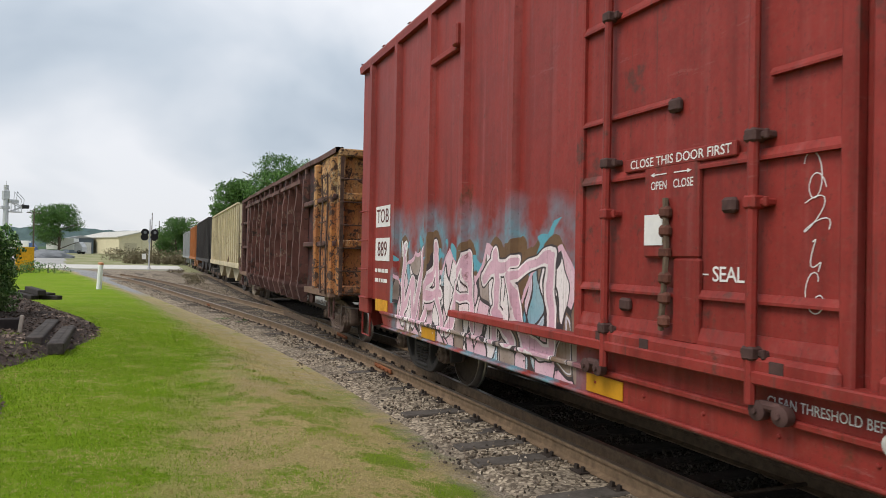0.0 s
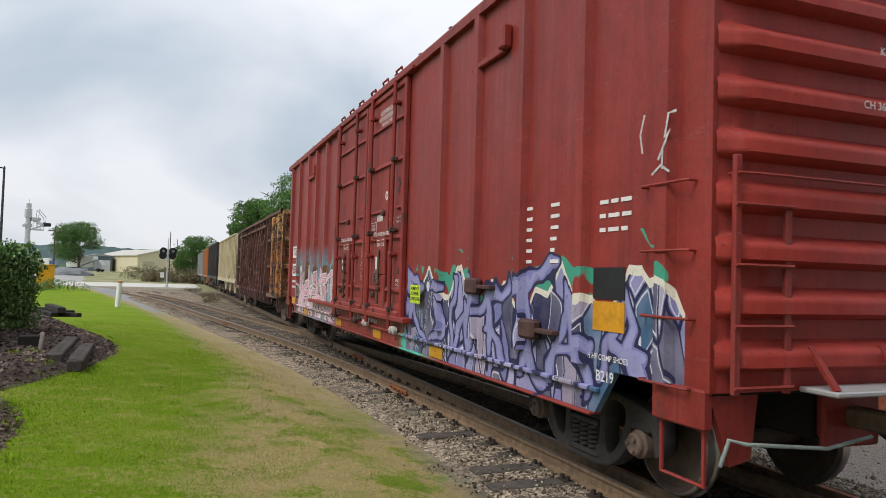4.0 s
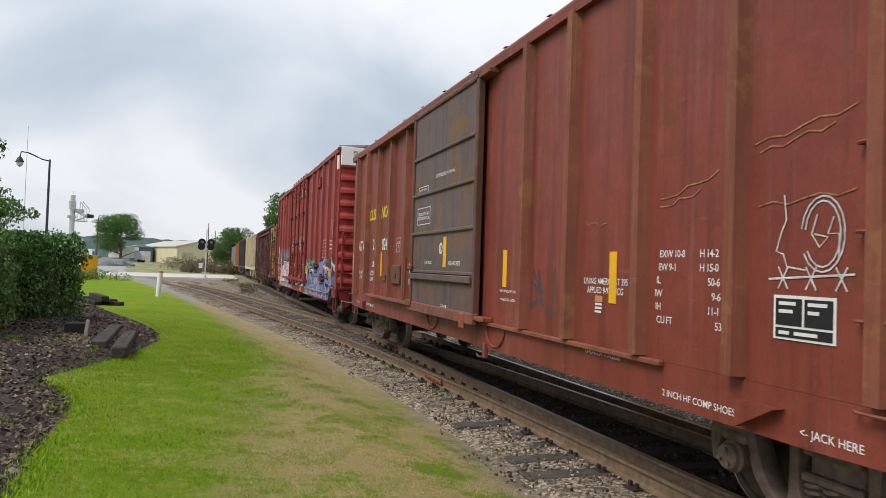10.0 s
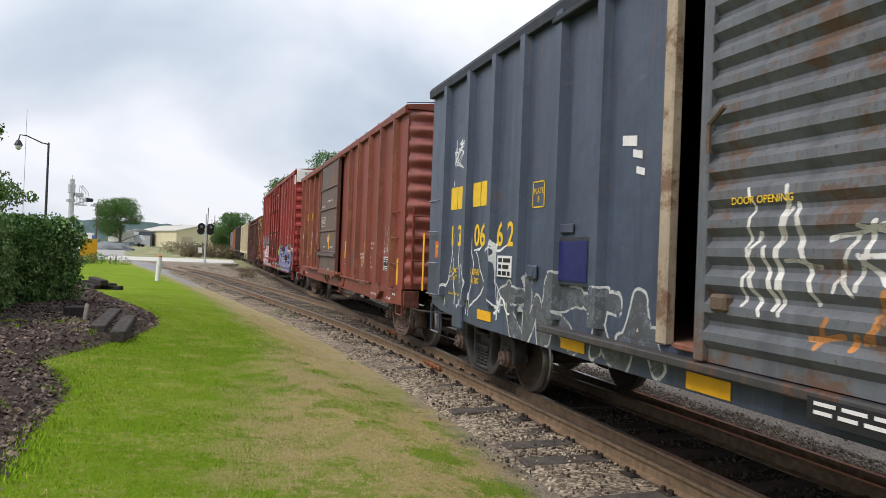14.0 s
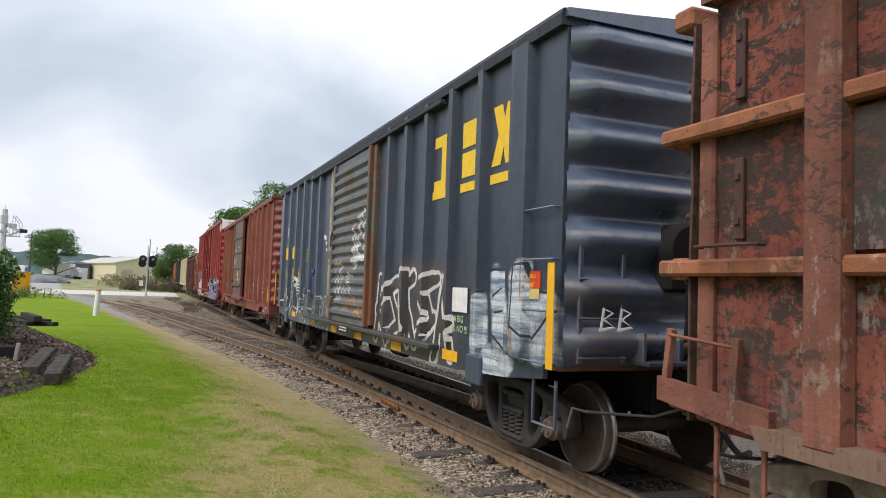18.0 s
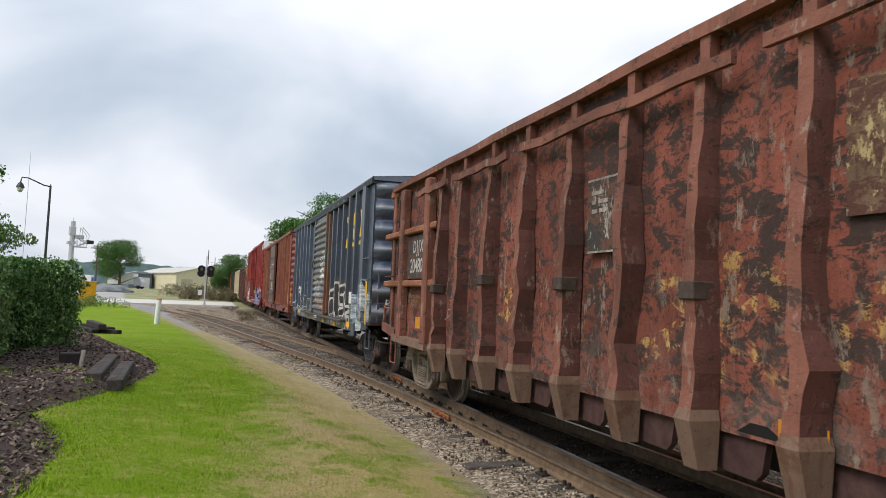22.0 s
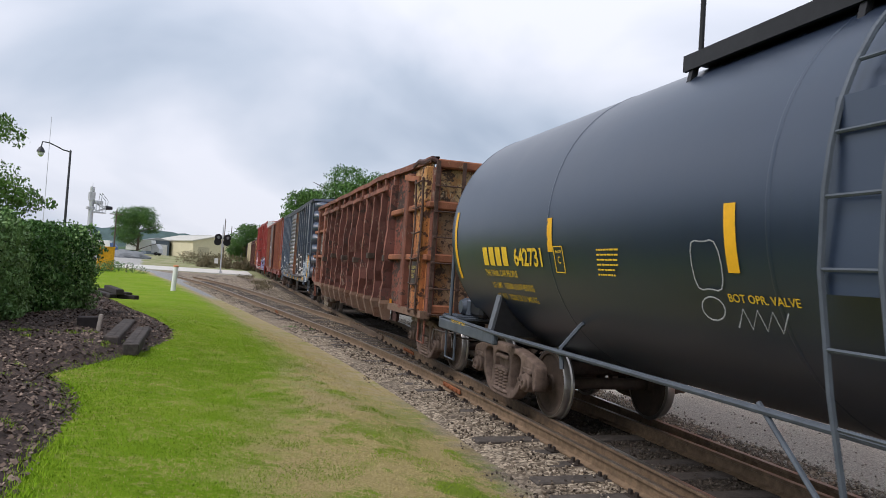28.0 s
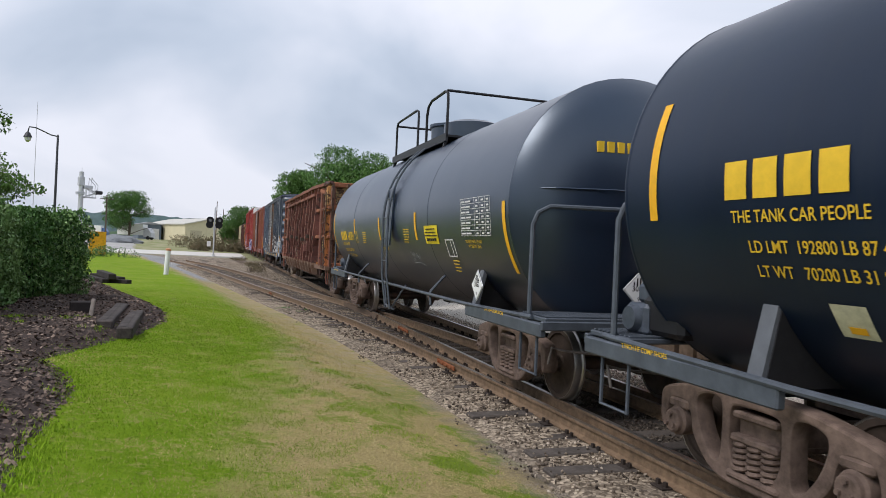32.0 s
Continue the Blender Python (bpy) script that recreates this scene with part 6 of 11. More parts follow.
def corrugated_end(half, z0, z1, y, s, n, depth=0.07, flat=0.0):
    """A pressed end wall with horizontal waves that run out at the corners; with flat they become square-edged bands, flat being the recessed share."""
    m, pts, steps = Mesh(), [], 16
    for k in range(n * steps + 1):
        u = k / steps
        v = max(0.0, (u % 1.0 - flat) / (1 - flat))
        wave = (0.5 - 0.5 * math.cos(2 * math.pi * v)) ** 0.85
        if flat:
            v = u % 1.0
            wave = min(1.0, max(0.0, min((v - flat) / 0.06, (1.0 - v) / 0.22)))
        pts.append((-depth * wave, z0 + (z1 - z0) * u / n))
    q = len(pts)
    for x, share in ((-half, 0.15), (-half + 0.1, 0.5), (-half + 0.24, 1.0), (half - 0.24, 1.0), (half - 0.1, 0.5), (half, 0.15)):
        m.v += [(x, y - s * p * share, z) for p, z in pts]
    m.f = [(j * q + k, j * q + k + 1, j * q + q + k + 1, j * q + q + k) for j in range(5) for k in range(q - 1)]
    return m


def shell(car, L, z0, z1, half, ys, mat, end_mat, roof_mat, n_end, end_depth, rib_w=0.17, rib_d=0.07, roof_rise=0.17, rib_mat=None, flat=0.0):
    """Walls, ribs, ends, roof and floor of a boxcar; ys lists the ribs on the sides."""
    h = L / 2
    for s in (-1, 1):
        panel = Mesh().box(min(s * half, s * (half - 0.05)), max(s * half, s * (half - 0.05)), -h + 0.02, h - 0.02, z0, z1)
        p = part("side_panel", panel, mat, car, "painted steel side")
        for y in ys:
            part("rib", hat_rib(y, z0 + 0.02, z1 - 0.10, s * half, rib_w, rib_d), rib_mat or mat, p, "pressed steel post")
        plate = Mesh().prism([(s * (half - 0.05), z1 - 0.13), (s * (half + 0.075), z1 - 0.13), (s * (half + 0.085), z1 - 0.02), (s * (half + 0.06), z1 + 0.02), (s * (half - 0.05), z1 + 0.04)], -h, h, "y")
        part("eave_plate", plate, mat, p, "folded top plate")
    for s in (-1, 1):
        e = part("end_wall", corrugated_end(half - 0.03, z0, z1, s * (h - 0.03), s, n_end, end_depth, flat), end_mat, car, "end wall pressed in horizontal waves", True)
        for x in (-1, 1):
            post = Mesh().box(x * (half - 0.09) - 0.07 * (1 if x > 0 else 1), x * (half - 0.09) + 0.09, s * (h - 0.12) - 0.06, s * (h - 0.06) + 0.09, z0 - 0.02, z1 + 0.01, 0.03)
            part("corner_post", post, mat, e)
        part("end_plate", Mesh().prism([(-half - 0.04, z1 - 0.06), (half + 0.04, z1 - 0.06), (half + 0.04, z1 + 0.02), (0, z1 + roof_rise), (-half - 0.04, z1 + 0.02)], s * (h - 0.06), s * (h + 0.05), "y"), mat, e)
    roof = Mesh()
    pts = [(-half - 0.06, z1 + 0.02), (0, z1 + roof_rise), (half + 0.06, z1 + 0.02)]
    roof.v = [(x, y, z) for y in (-h, h) for x, z in pts]
    roof.f = [(0, 1, 4, 3), (1, 2, 5, 4)]
    k = int(L / 1.2)
    for i in range(k + 1):
        y = -h + L * i / k
        roof.v, q = roof.v + [(x, yy, z + 0.03) for yy in (y - 0.05, y + 0.05) for x, z in pts], len(roof.v)
        roof.f += [(q, q + 1, q + 4, q + 3), (q + 1, q + 2, q + 5, q + 4)]
    part("roof", roof, roof_mat, car, "ribbed sheet roof")
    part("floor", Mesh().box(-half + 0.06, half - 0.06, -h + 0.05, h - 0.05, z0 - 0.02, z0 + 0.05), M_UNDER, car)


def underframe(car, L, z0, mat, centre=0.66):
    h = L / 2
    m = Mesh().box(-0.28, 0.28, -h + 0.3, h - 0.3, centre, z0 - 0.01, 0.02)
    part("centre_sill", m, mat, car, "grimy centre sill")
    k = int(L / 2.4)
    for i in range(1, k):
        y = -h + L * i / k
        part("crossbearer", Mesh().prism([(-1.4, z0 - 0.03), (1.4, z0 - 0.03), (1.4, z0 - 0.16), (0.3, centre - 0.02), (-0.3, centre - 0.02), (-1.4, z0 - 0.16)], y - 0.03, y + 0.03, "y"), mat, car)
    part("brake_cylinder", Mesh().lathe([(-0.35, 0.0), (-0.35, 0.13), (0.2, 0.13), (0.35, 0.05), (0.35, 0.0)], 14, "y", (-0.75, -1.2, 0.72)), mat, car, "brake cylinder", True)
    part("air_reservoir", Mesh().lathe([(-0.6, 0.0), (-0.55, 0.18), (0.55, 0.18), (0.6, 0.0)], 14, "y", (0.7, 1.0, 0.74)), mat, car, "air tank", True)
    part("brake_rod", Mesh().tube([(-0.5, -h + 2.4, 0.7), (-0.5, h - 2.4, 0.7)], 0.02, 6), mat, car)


CARS = []   # (car, its middle along the train)


def new_car(name, label, category, mid):
    car = thing(name, label, category, pose(TRACK, mid, 0), "cars of the passing train")
    CARS.append((car, mid))
    return car

# ---- the cars of the train, from the far end ----


def ym_(pipes):
    return sum(pipes) / 2


def plug_door(car, y0, y1, pipes, z0, z1, x, mat, first):
    """A tall plug door with locking pipes, stiffeners and handles."""
    d = part("door", Mesh().box(x - 0.045, x + 0.02, y0 + 0.03, y1 - 0.03, z0, z1, 0.015), mat, car, "tall red plug door")
    for y in (y0 + 0.05, y1 - 0.05):
        part("door_frame", Mesh().box(x - 0.09, x, y - 0.05, y + 0.05, z0 - 0.02, z1 + 0.02, 0.015), mat, d)
    for z in (z0 + 0.03, z1 - 0.03):
        part("door_frame", Mesh().box(x - 0.085, x, y0 + 0.1, y1 - 0.1, z - 0.05, z + 0.05, 0.012), mat, d)
    yc = (y0 + y1) / 2
    pa, pb = max(pipes), min(pipes)
    for z, a, b, t in ((1.34, y0, y1, 0.06), (1.62, y0, y1, 0.03), (2.49, y0, y1, 0.035), (2.97, y0, pb, 0.025), (2.97, ym_(pipes), y1, 0.025), (3.76, y0, y1, 0.035), (4.45, y0, y1, 0.035)):
        a, b = min(a, b) + 0.07, max(a, b) - 0.07
        part("stiffener", Mesh().prism([(x - 0.04, z + t), (x - 0.06, z + t), (x - 0.085, z - t * 0.4), (x - 0.085, z - t), (x - 0.04, z - t)], a, b, "y"), mat, d, "raised cross rib")
    part("lock_beam", Mesh().box(x - 0.13, x - 0.05, y0 + 0.06, y1 - 0.06, 1.16, 1.29, 0.03), mat, d, "long locking beam at the door's foot")
    for yy in (y0 + 0.45, y1 - 0.45, (pa + pb) / 2 + 0.25):
        part("beam_patch", Mesh().box(x - 0.134, x - 0.128, yy - 0.05, yy + 0.05, 1.18, 1.27), M_GRIME, d, "grimy worn patch")
    for y in pipes:
        pipe = Mesh().tube([(x - 0.13, y, 1.0), (x - 0.13, y, z1 + 0.05)], 0.034, 8)
        part("locking_pipe", pipe, mat, d, "upright locking pipe", True)
        for z in (1.3, 2.2, 2.6, 3.76, 4.7):
            part("pipe_bracket", Mesh().box(x - 0.172, x - 0.07, y - 0.045, y + 0.045, z - 0.042, z + 0.042, 0.014).box(x - 0.12, x - 0.04, y - 0.10, y + 0.10, z - 0.022, z + 0.022, 0.01).box(x - 0.13, x - 0.10, y - 0.098, y - 0.07, z - 0.03, z + 0.03, 0.006), M_GRIME if z in (2.6, 3.76, 1.3) else mat, d, "bolted pipe bracket")
        yr = y + (0.19 if y == pa else -0.12)
        roller = Mesh().box(x - 0.12, x - 0.05, yr - 0.09, yr + 0.09, 0.97, 1.03, 0.02)
        for dy in (-0.085, 0.085):
            roller.lathe([(-0.13, 0.0), (-0.13, 0.035), (-0.12, 0.06), (-0.06, 0.06)], 14, "x", (x, yr + dy, 0.965)).lathe([(-0.145, 0.0), (-0.145, 0.018), (-0.13, 0.02)], 8, "x", (x, yr + dy, 0.965))
        part("roller", roller, M_GRIME if first else M_ROLLER, d, "pale door roller with two wheels", True)
    ym = (pa + pb) / 2 + 0.05
    lp = part("latch_plate", Mesh().box(x - 0.095, x - 0.04, ym - 0.29, ym + 0.27, 1.86, 2.56, 0.015), mat, d, "raised latch plate")
    part("lower_latch_plate", Mesh().box(x - 0.095, x - 0.04, ym - 0.30, ym - 0.05, 1.28, 1.86, 0.015), mat, d, "lower latch plate")
    h = Mesh().tube([(x - 0.12, ym + 0.0, 2.28), (x - 0.13, ym - 0.03, 1.9), (x - 0.12, ym + 0.03, 1.35)], 0.022, 6)
    part("handle", h, M_RAIL, d, "rusty lever handle", True)
    for z in ((1.42, 1.58, 1.72, 1.9, 2.05, 2.18) if first else (1.62, 1.72)):
        part("chain_link", Mesh().box(x - 0.155, x - 0.09, ym - 0.055, ym + 0.045, z - 0.045, z + 0.04, 0.02), M_RUSTDK, d, "rusty chain link")
    for y, z in ((ym - 0.03, 2.93), (ym - 0.55, 2.2), (ym + 0.5, 1.5)):
        part("lug", Mesh().box(x - 0.10, x - 0.04, y - 0.06, y + 0.06, z - 0.05, z + 0.05, 0.02), M_GRIME, d, "grimy bolted lug")
    part("door_tag", Mesh().box(x - 0.102, x - 0.096, ym + 0.05, ym + 0.25, 1.95, 2.17), M_LETTER, d, "white paper notice with fine print")
    lx = x - 0.089
    lettering("CLOSE THIS DOOR FIRST" if first else "OPEN THIS DOOR FIRST", 0.092, M_LETTER, d, on_side(x - 0.101, ym - 0.08, 2.553), space=1.0, wide=0.98)
    part("name_rail", Mesh().box(x - 0.098, x - 0.06, ym - 0.62, ym + 0.5, 2.505, 2.605, 0.008), mat, d, "flat rail that carries the words")
    lettering("OPEN", 0.085, M_LETTER, d, on_side(x - 0.099, ym + 0.1, 2.375), space=0.98, wide=0.8)
    lettering("CLOSE", 0.085, M_LETTER, d, on_side(x - 0.099, ym - 0.15, 2.375), space=0.98, wide=0.8)
    for a in (0.1, -0.14):
        ar = Mesh().box(x - 0.1, x - 0.097, ym + a - 0.08, ym + a + 0.08, 2.452, 2.46)
        s = 1 if a > 0 else -1
        ar.prism([(ym + a + s * 0.09, 2.456), (ym + a + s * 0.05, 2.472), (ym + a + s * 0.05, 2.44)], x - 0.1, x - 0.097, "x")
        part("arrow", ar, M_LETTER, d, "small white arrow")
    if first:
        lettering("SEAL", 0.14, M_LETTER, d, on_side(x - 0.05, ym - 0.52, 1.755), space=0.9)
        part("arrow", Mesh().box(x - 0.05, x - 0.047, ym - 0.35, ym - 0.24, 1.75, 1.76), M_LETTER, d, "small white arrow")
        sc = Mesh()
        r = random.Random(3)
        for k in range(4):
            zz = 2.4 - 0.22 * k
            sc.tube([(x - 0.05, y0 + 0.3 + (0.05 + 0.03 * math.sin(k * 2.1)) * math.cos(0.45 * j + k) - 0.0025 * j, zz + (0.07 + 0.03 * math.cos(k * 1.7)) * math.sin(0.45 * j) - 0.009 * j) for j in range(21)], 0.0032, 4)
        part("scrawl", sc.flatten(0, x - 0.05), M_LETTER, d, "thin white chalk scrawl")
    else:
        lettering("CLOSE AND LOCK\nBOTH DOORS BEFORE\nMOVING CAR", 0.11, M_LETTER, d, on_side(x - 0.05, ym - 0.05, 4.62), space=0.85)
        pan = part("stencil_panel", Mesh().box(x - 0.05, x - 0.046, -1.28, -0.95, 1.71, 2.0), M_BLACK, d, "black stencil panel")
        lettering("LUB OVDR\nA-082\n10 13", 0.055, M_LETTER, pan, on_side(x - 0.054, -1.115, 1.855), space=1.1)
        for txt, size, y, z in (("OPENING MAIN", 0.06, -1.92, 2.805), ("TOTAL", 0.06, -2.01, 2.73), ("W   8-0   H 12-9", 0.058, -2.36, 2.80), ("W 16-0   H 12-9", 0.058, -2.36, 2.73),
                                ("SECURITY\nDEVICE ONLY", 0.06, -0.82, 2.705), ("<- SEAL", 0.075, -1.95, 1.745), ("UNLATCH\nTO CLOSE\nDOOR", 0.068, -2.40, 1.70)):
            lettering(txt, size, M_LETTER, d, on_side(x - 0.062 if z < 1.72 else x - 0.05, y, z), space=1.0, wide=0.72)
        fr = Mesh()
        for p, q, s, e in ((-0.2, 0.2, 0.085, 0.093), (-0.2, 0.2, -0.093, -0.085), (-0.2, -0.192, -0.09, 0.09), (0.192, 0.2, -0.09, 0.09)):
            fr.box(x - 0.05, x - 0.047, -0.81 + p, -0.81 + q, 2.705 + s, 2.705 + e)
        part("stencil_frame", fr, M_LETTER, d, "white stencilled frame")
        part("label", Mesh().box(x - 0.05, x - 0.046, -1.39, -1.04, 2.80, 2.92), plain("scuffed_white_label", (0.55, 0.5, 0.48), 0.7, 0, 0.35, 16), d, "scuffed white paper label")
        part("ring_mark", Mesh().lathe([(x - 0.049, 0.05), (x - 0.049, 0.08)], 22, "x", (0, -1.6, 3.22)), M_LETTER, d, "white ring mark")
        part("ring_bar", Mesh().box(x - 0.049, x - 0.046, -1.61, -1.59, 3.16, 3.28), M_LETTER, d)
        for a, b, w in ((-1.89, 3.52, 0.035), (-2.0, 3.39, 0.033), (-2.29, 3.43, 0.05), (-2.35, 3.35, 0.05), (-2.30, 3.25, 0.055)):
            part("dark_patch", Mesh().lathe([(x - 0.048, 0.0), (x - 0.048, w), (x - 0.044, w)], 14, "x", (0, a, b)), M_BLACK, d, "round dark patch")
        part("mid_seam", Mesh().box(x - 0.065, x - 0.04, -1.76, -1.73, 2.55, 3.72, 0.008), mat, d)
        part("smudge", Mesh().box(x - 0.048, x - 0.046, -2.55, -2.33, 1.87, 1.98), M_GRIME, d, "dark smudge")
    return d


M_ROLLER = plain("dirty_white_paint", (0.48, 0.45, 0.42), 0.6, 0, 0.3, 14)
M_GRIME = plain("grimy_red_steel", (0.085, 0.045, 0.04), 0.75, 0.1, 0.4, 8, 0.3)
M_RUSTDK = plain("dark_red_rust", (0.13, 0.05, 0.035), 0.85, 0.1, 0.4, 10, 0.3)


def red_boxcar():
    mid = 2.65
    car = new_car("boxcar", "tall red boxcar with two plug doors and colourful sprayed lettering", "boxcar", mid)
    red = (0.268, 0.032, 0.025)
    pink, brown, pale = (0.62, 0.38, 0.46), (0.15, 0.085, 0.045), (0.74, 0.66, 0.66)
    letters = wild(2.55, 7.25, 0.86, 1.95, 5, 11)
    haze = sprayed(letters, [(0.20, brown)], (0.10, 0.34, 0.42), 0.5, 0.2, 1.0)
    g1b = piece(2.42, 7.35, 0.74, 1.72, 2.5, [(0.38, brown), (0.66, pink), (0.80, pale), (0.90, (0.10, 0.30, 0.38)), (1.0, tint(brown, 0.6))], (0.05, 0.04, 0.045), pink, (0.10, 0.32, 0.40), 7.7, pale)
    g1s = sprayed(letters, [(0.055, pink), (0.085, pale), (0.105, (0.06, 0.045, 0.05))], None, 0.1, 0.2, 1.0)
    def g1(m, c):
        return g1s(m, g1b(m, haze(m, c)))
    lilac, navy = (0.175, 0.175, 0.38), (0.020, 0.022, 0.07)
    g2 = piece(-9.15, -2.75, 0.72, 1.78, 2.2, [(0.34, lilac), (0.50, (0.29, 0.29, 0.48)), (0.62, (0.26, 0.22, 0.30)), (0.86, navy), (1.0, (0.05, 0.12, 0.22))], navy, (0.66, 0.62, 0.52), (0.05, 0.30, 0.20), 4.3)
    g3 = sprayed(wild(-8.9, -2.9, 0.86, 1.85, 7, 24), [(0.045, (0.27, 0.27, 0.47)), (0.068, (0.18, 0.18, 0.39)), (0.105, navy)], None, 0.1, 0.3, 6.0)
    g0 = sprayed([(-2.75, 0.95, -3.9, 0.98), (-2.6, 0.8, -3.4, 0.8)], [(0.12, (0.07, 0.42, 0.32))], (0.07, 0.42, 0.32), 0.3, 0.1, 3.0, 0.42)
    mat = paint("red_boxcar_paint", red, rusty=0.26, rough=0.5, streak=0.75, graffiti=lambda m, c: g3(m, g2(m, g1(m, g0(m, c)))))
    # 1.45 times the red: light missing on the end is put into its colour
    ends = paint("red_end_wall_brightened", tint(red, 1.45), rusty=0.2, rough=0.5, streak=0.5, rust=(0.085, 0.035, 0.028))
    bare = paint("red_door_paint", tint(red, 1.02), rusty=0.42, rough=0.55, streak=0.8, rust=(0.085, 0.035, 0.028))
    L, half, z0, z1 = 18.85, 1.53, 1.10, 5.2
    ys = [8.75, 7.41, 5.99, 4.87, 3.62, -4.2, -5.38, -6.6, -7.8, -8.95]
    shell(car, L, z0, z1, half, ys, mat, ends, bare, 11, 0.13, 0.2, 0.075, flat=0.40)
    for s in (-1, 1):
        sill = Mesh().prism([(-8.3, z0 - 0.002), (8.3, z0 - 0.002), (8.0, 0.70), (-8.0, 0.70)], min(s * half, s * (half - 0.06)), max(s * half, s * (half - 0.06)), "x")
        sl = part("side_sill", sill, mat, car, "deep side sill")
        part("sill_flange", Mesh().box(min(s * half, s * (half + 0.05)), max(s * half, s * (half + 0.05)), -8.1, 8.1, 0.90, 0.945, 0.01), mat, sl)
        part("sill_flange", Mesh().box(min(s * half, s * (half + 0.05)), max(s * half, s * (half + 0.05)), -8.0, 8.0, 0.69, 0.72, 0.01), mat, sl)
        for k in range(26):
            part("rivet", Mesh().lathe([(s * half, 0.018), (s * (half + 0.014), 0.012), (s * (half + 0.016), 0.0)], 6, "x", (0, -7.8 + 0.62 * k, 0.82)), mat, sl)
    plug_door(car, -0.28, 2.35, (1.84, 0.36), 1.2, 5.02, -half, bare, True)
    plug_door(car, -2.66, -0.36, (-0.79, -2.20), 1.2, 5.02, -half, bare, False)
    part("door_track", Mesh().box(-half - 0.15, -half, -3.0, 5.0, 1.12, 1.2, 0.01), bare, car, "steel door track")
    part("door_track", Mesh().box(-half - 0.12, -half, -3.0, 5.0, 5.05, 5.12, 0.01), bare, car, "upper door track")
    for y, z in ((-5.7, 4.45), (5.5, 4.42)):
        part("vent_box", Mesh().box(-half - 0.07, -half, y - 0.45, y + 0.45, z - 0.05, z + 0.03, 0.012).box(-half - 0.12, -half, y - 0.55, y - 0.4, z - 0.02, z + 0.25, 0.02), bare, car, "small pressed vent and bracket")
    for y, z in ((-5.45, 1.75), (-6.9, 1.35)):
        part("bracket", Mesh().box(-half - 0.12, -half, y - 0.16, y + 0.16, z - 0.1, z + 0.1, 0.03).box(-half - 0.09, -half, y - 0.5, y - 0.1, z - 0.03, z + 0.02, 0.01), M_GRIME, car, "grimy bolted bracket")
    for y in (2.0, 1.2, 0.4, -0.5, -1.3, -2.1):
        part("roof_bracket", Mesh().tube([(-half - 0.02, y - 0.15, 5.2), (-half - 0.05, y - 0.15, 5.29), (-half - 0.05, y + 0.15, 5.29), (-half - 0.02, y + 0.15, 5.2)], 0.02, 6), bare, car)
    for y in (-8.98, 9.0):
        for z in (1.11, 1.6, 2.09, 2.59):
            m = Mesh()
            grab(m, (-half, y - 0.27, z), (-half, y + 0.27, z), (-0.08, 0, 0))
            part("grab_iron", m, bare, car)
    for s in (-1, 1):
        y = s * 9.43
        lad = part("end_ladder", Mesh().box(-1.42, -1.36, y - 0.02 + s * 0.06, y + 0.02 + s * 0.06, 1.1, 2.75, 0.008), bare, car, "end ladder rail")
        part("end_ladder", Mesh().box(-0.96, -0.90, y - 0.02 + s * 0.06, y + 0.02 + s * 0.06, 1.1, 2.4, 0.008), bare, car, "end ladder rail")
        for k in range(4):
            part("rung", Mesh().tube([(-1.42, y + s * 0.09, 1.15 + 0.42 * k), (-0.9, y + s * 0.09, 1.15 + 0.42 * k)], 0.014, 6), bare, lad)
        m = Mesh()
        grab(m, (-1.4, y, 2.62), (1.1, y, 2.62), (0, s * 0.12, 0))
        part("end_handrail", m, bare, car)
        part("crossover_platform", Mesh().box(-0.75, 0.75, min(y, y + s * 0.32), max(y, y + s * 0.32), 1.10, 1.14, 0.01), M_GALV, car, "grating platform")
        for x in (-0.7, 0.0, 0.7):
            part("platform_bracket", Mesh().beam((x, y + s * 0.05, 1.42), (x, y + s * 0.28, 1.14), 0.05, 0.03), bare, car)
        part("jacking_gusset", Mesh().prism([(-1.5, 1.1), (-1.05, 1.1), (-1.12, 0.62), (-1.3, 0.58)], y - s * 0.1 - 0.03, y - s * 0.1 + 0.03, "y"), bare, car)
        sill_step(car, -1.5, s * 9.1, 1.0, bare, 0.45, 0.55)
        part("step_plate", Mesh().box(-1.56, -1.47, s * 9.1 - 0.28, s * 9.1 + 0.28, 0.84, 1.12, 0.015), bare, car)
        coupler(car, s * 9.2, s, bare, 0.95, rod=M_PALEGREEN)
        truck(car, s * 7.25, M_TRUCKDK)
    underframe(car, L, z0, M_UNDER)
    y = -9.43
    white = part("height_panel", Mesh().box(-1.52, 1.5, y - 0.115, y - 0.02, 4.69, 5.22, 0.01), M_WHITE, car, "white warning panel on the end wall")
    lettering("TOBX", 0.34, M_BLACK, white, on_end(0.05, y - 0.119, 5.01), "black stencilled letters", bold=0.006)
    lettering("EXCESS", 0.14, M_BLACK, white, on_end(-0.95, y - 0.119, 5.06))
    lettering("EXCESS HEIGHT CAR", 0.09, M_BLACK, white, on_end(-0.62, y - 0.119, 4.78))
    tag_ = Mesh()
    tag_.tube([(0.05 * math.cos(1.9 * k) - 0.02 * k + 0.12, 0.16 - 0.055 * k + 0.07 * math.sin(2.3 * k), 0) for k in range(8)], 0.011, 4).tube([(-0.2, 0.2, 0), (-0.25, 0.05, 0), (-0.22, -0.1, 0)], 0.01, 4).tube([(-0.1, -0.28, 0), (0.0, -0.22, 0), (0.1, -0.28, 0)], 0.01, 4)
    part("scrawl", tag_.flatten(2, 0.0), M_SPRAYW, car, "pale sprayed tag", at=on_side(-half - 0.08, -8.95, 2.95))
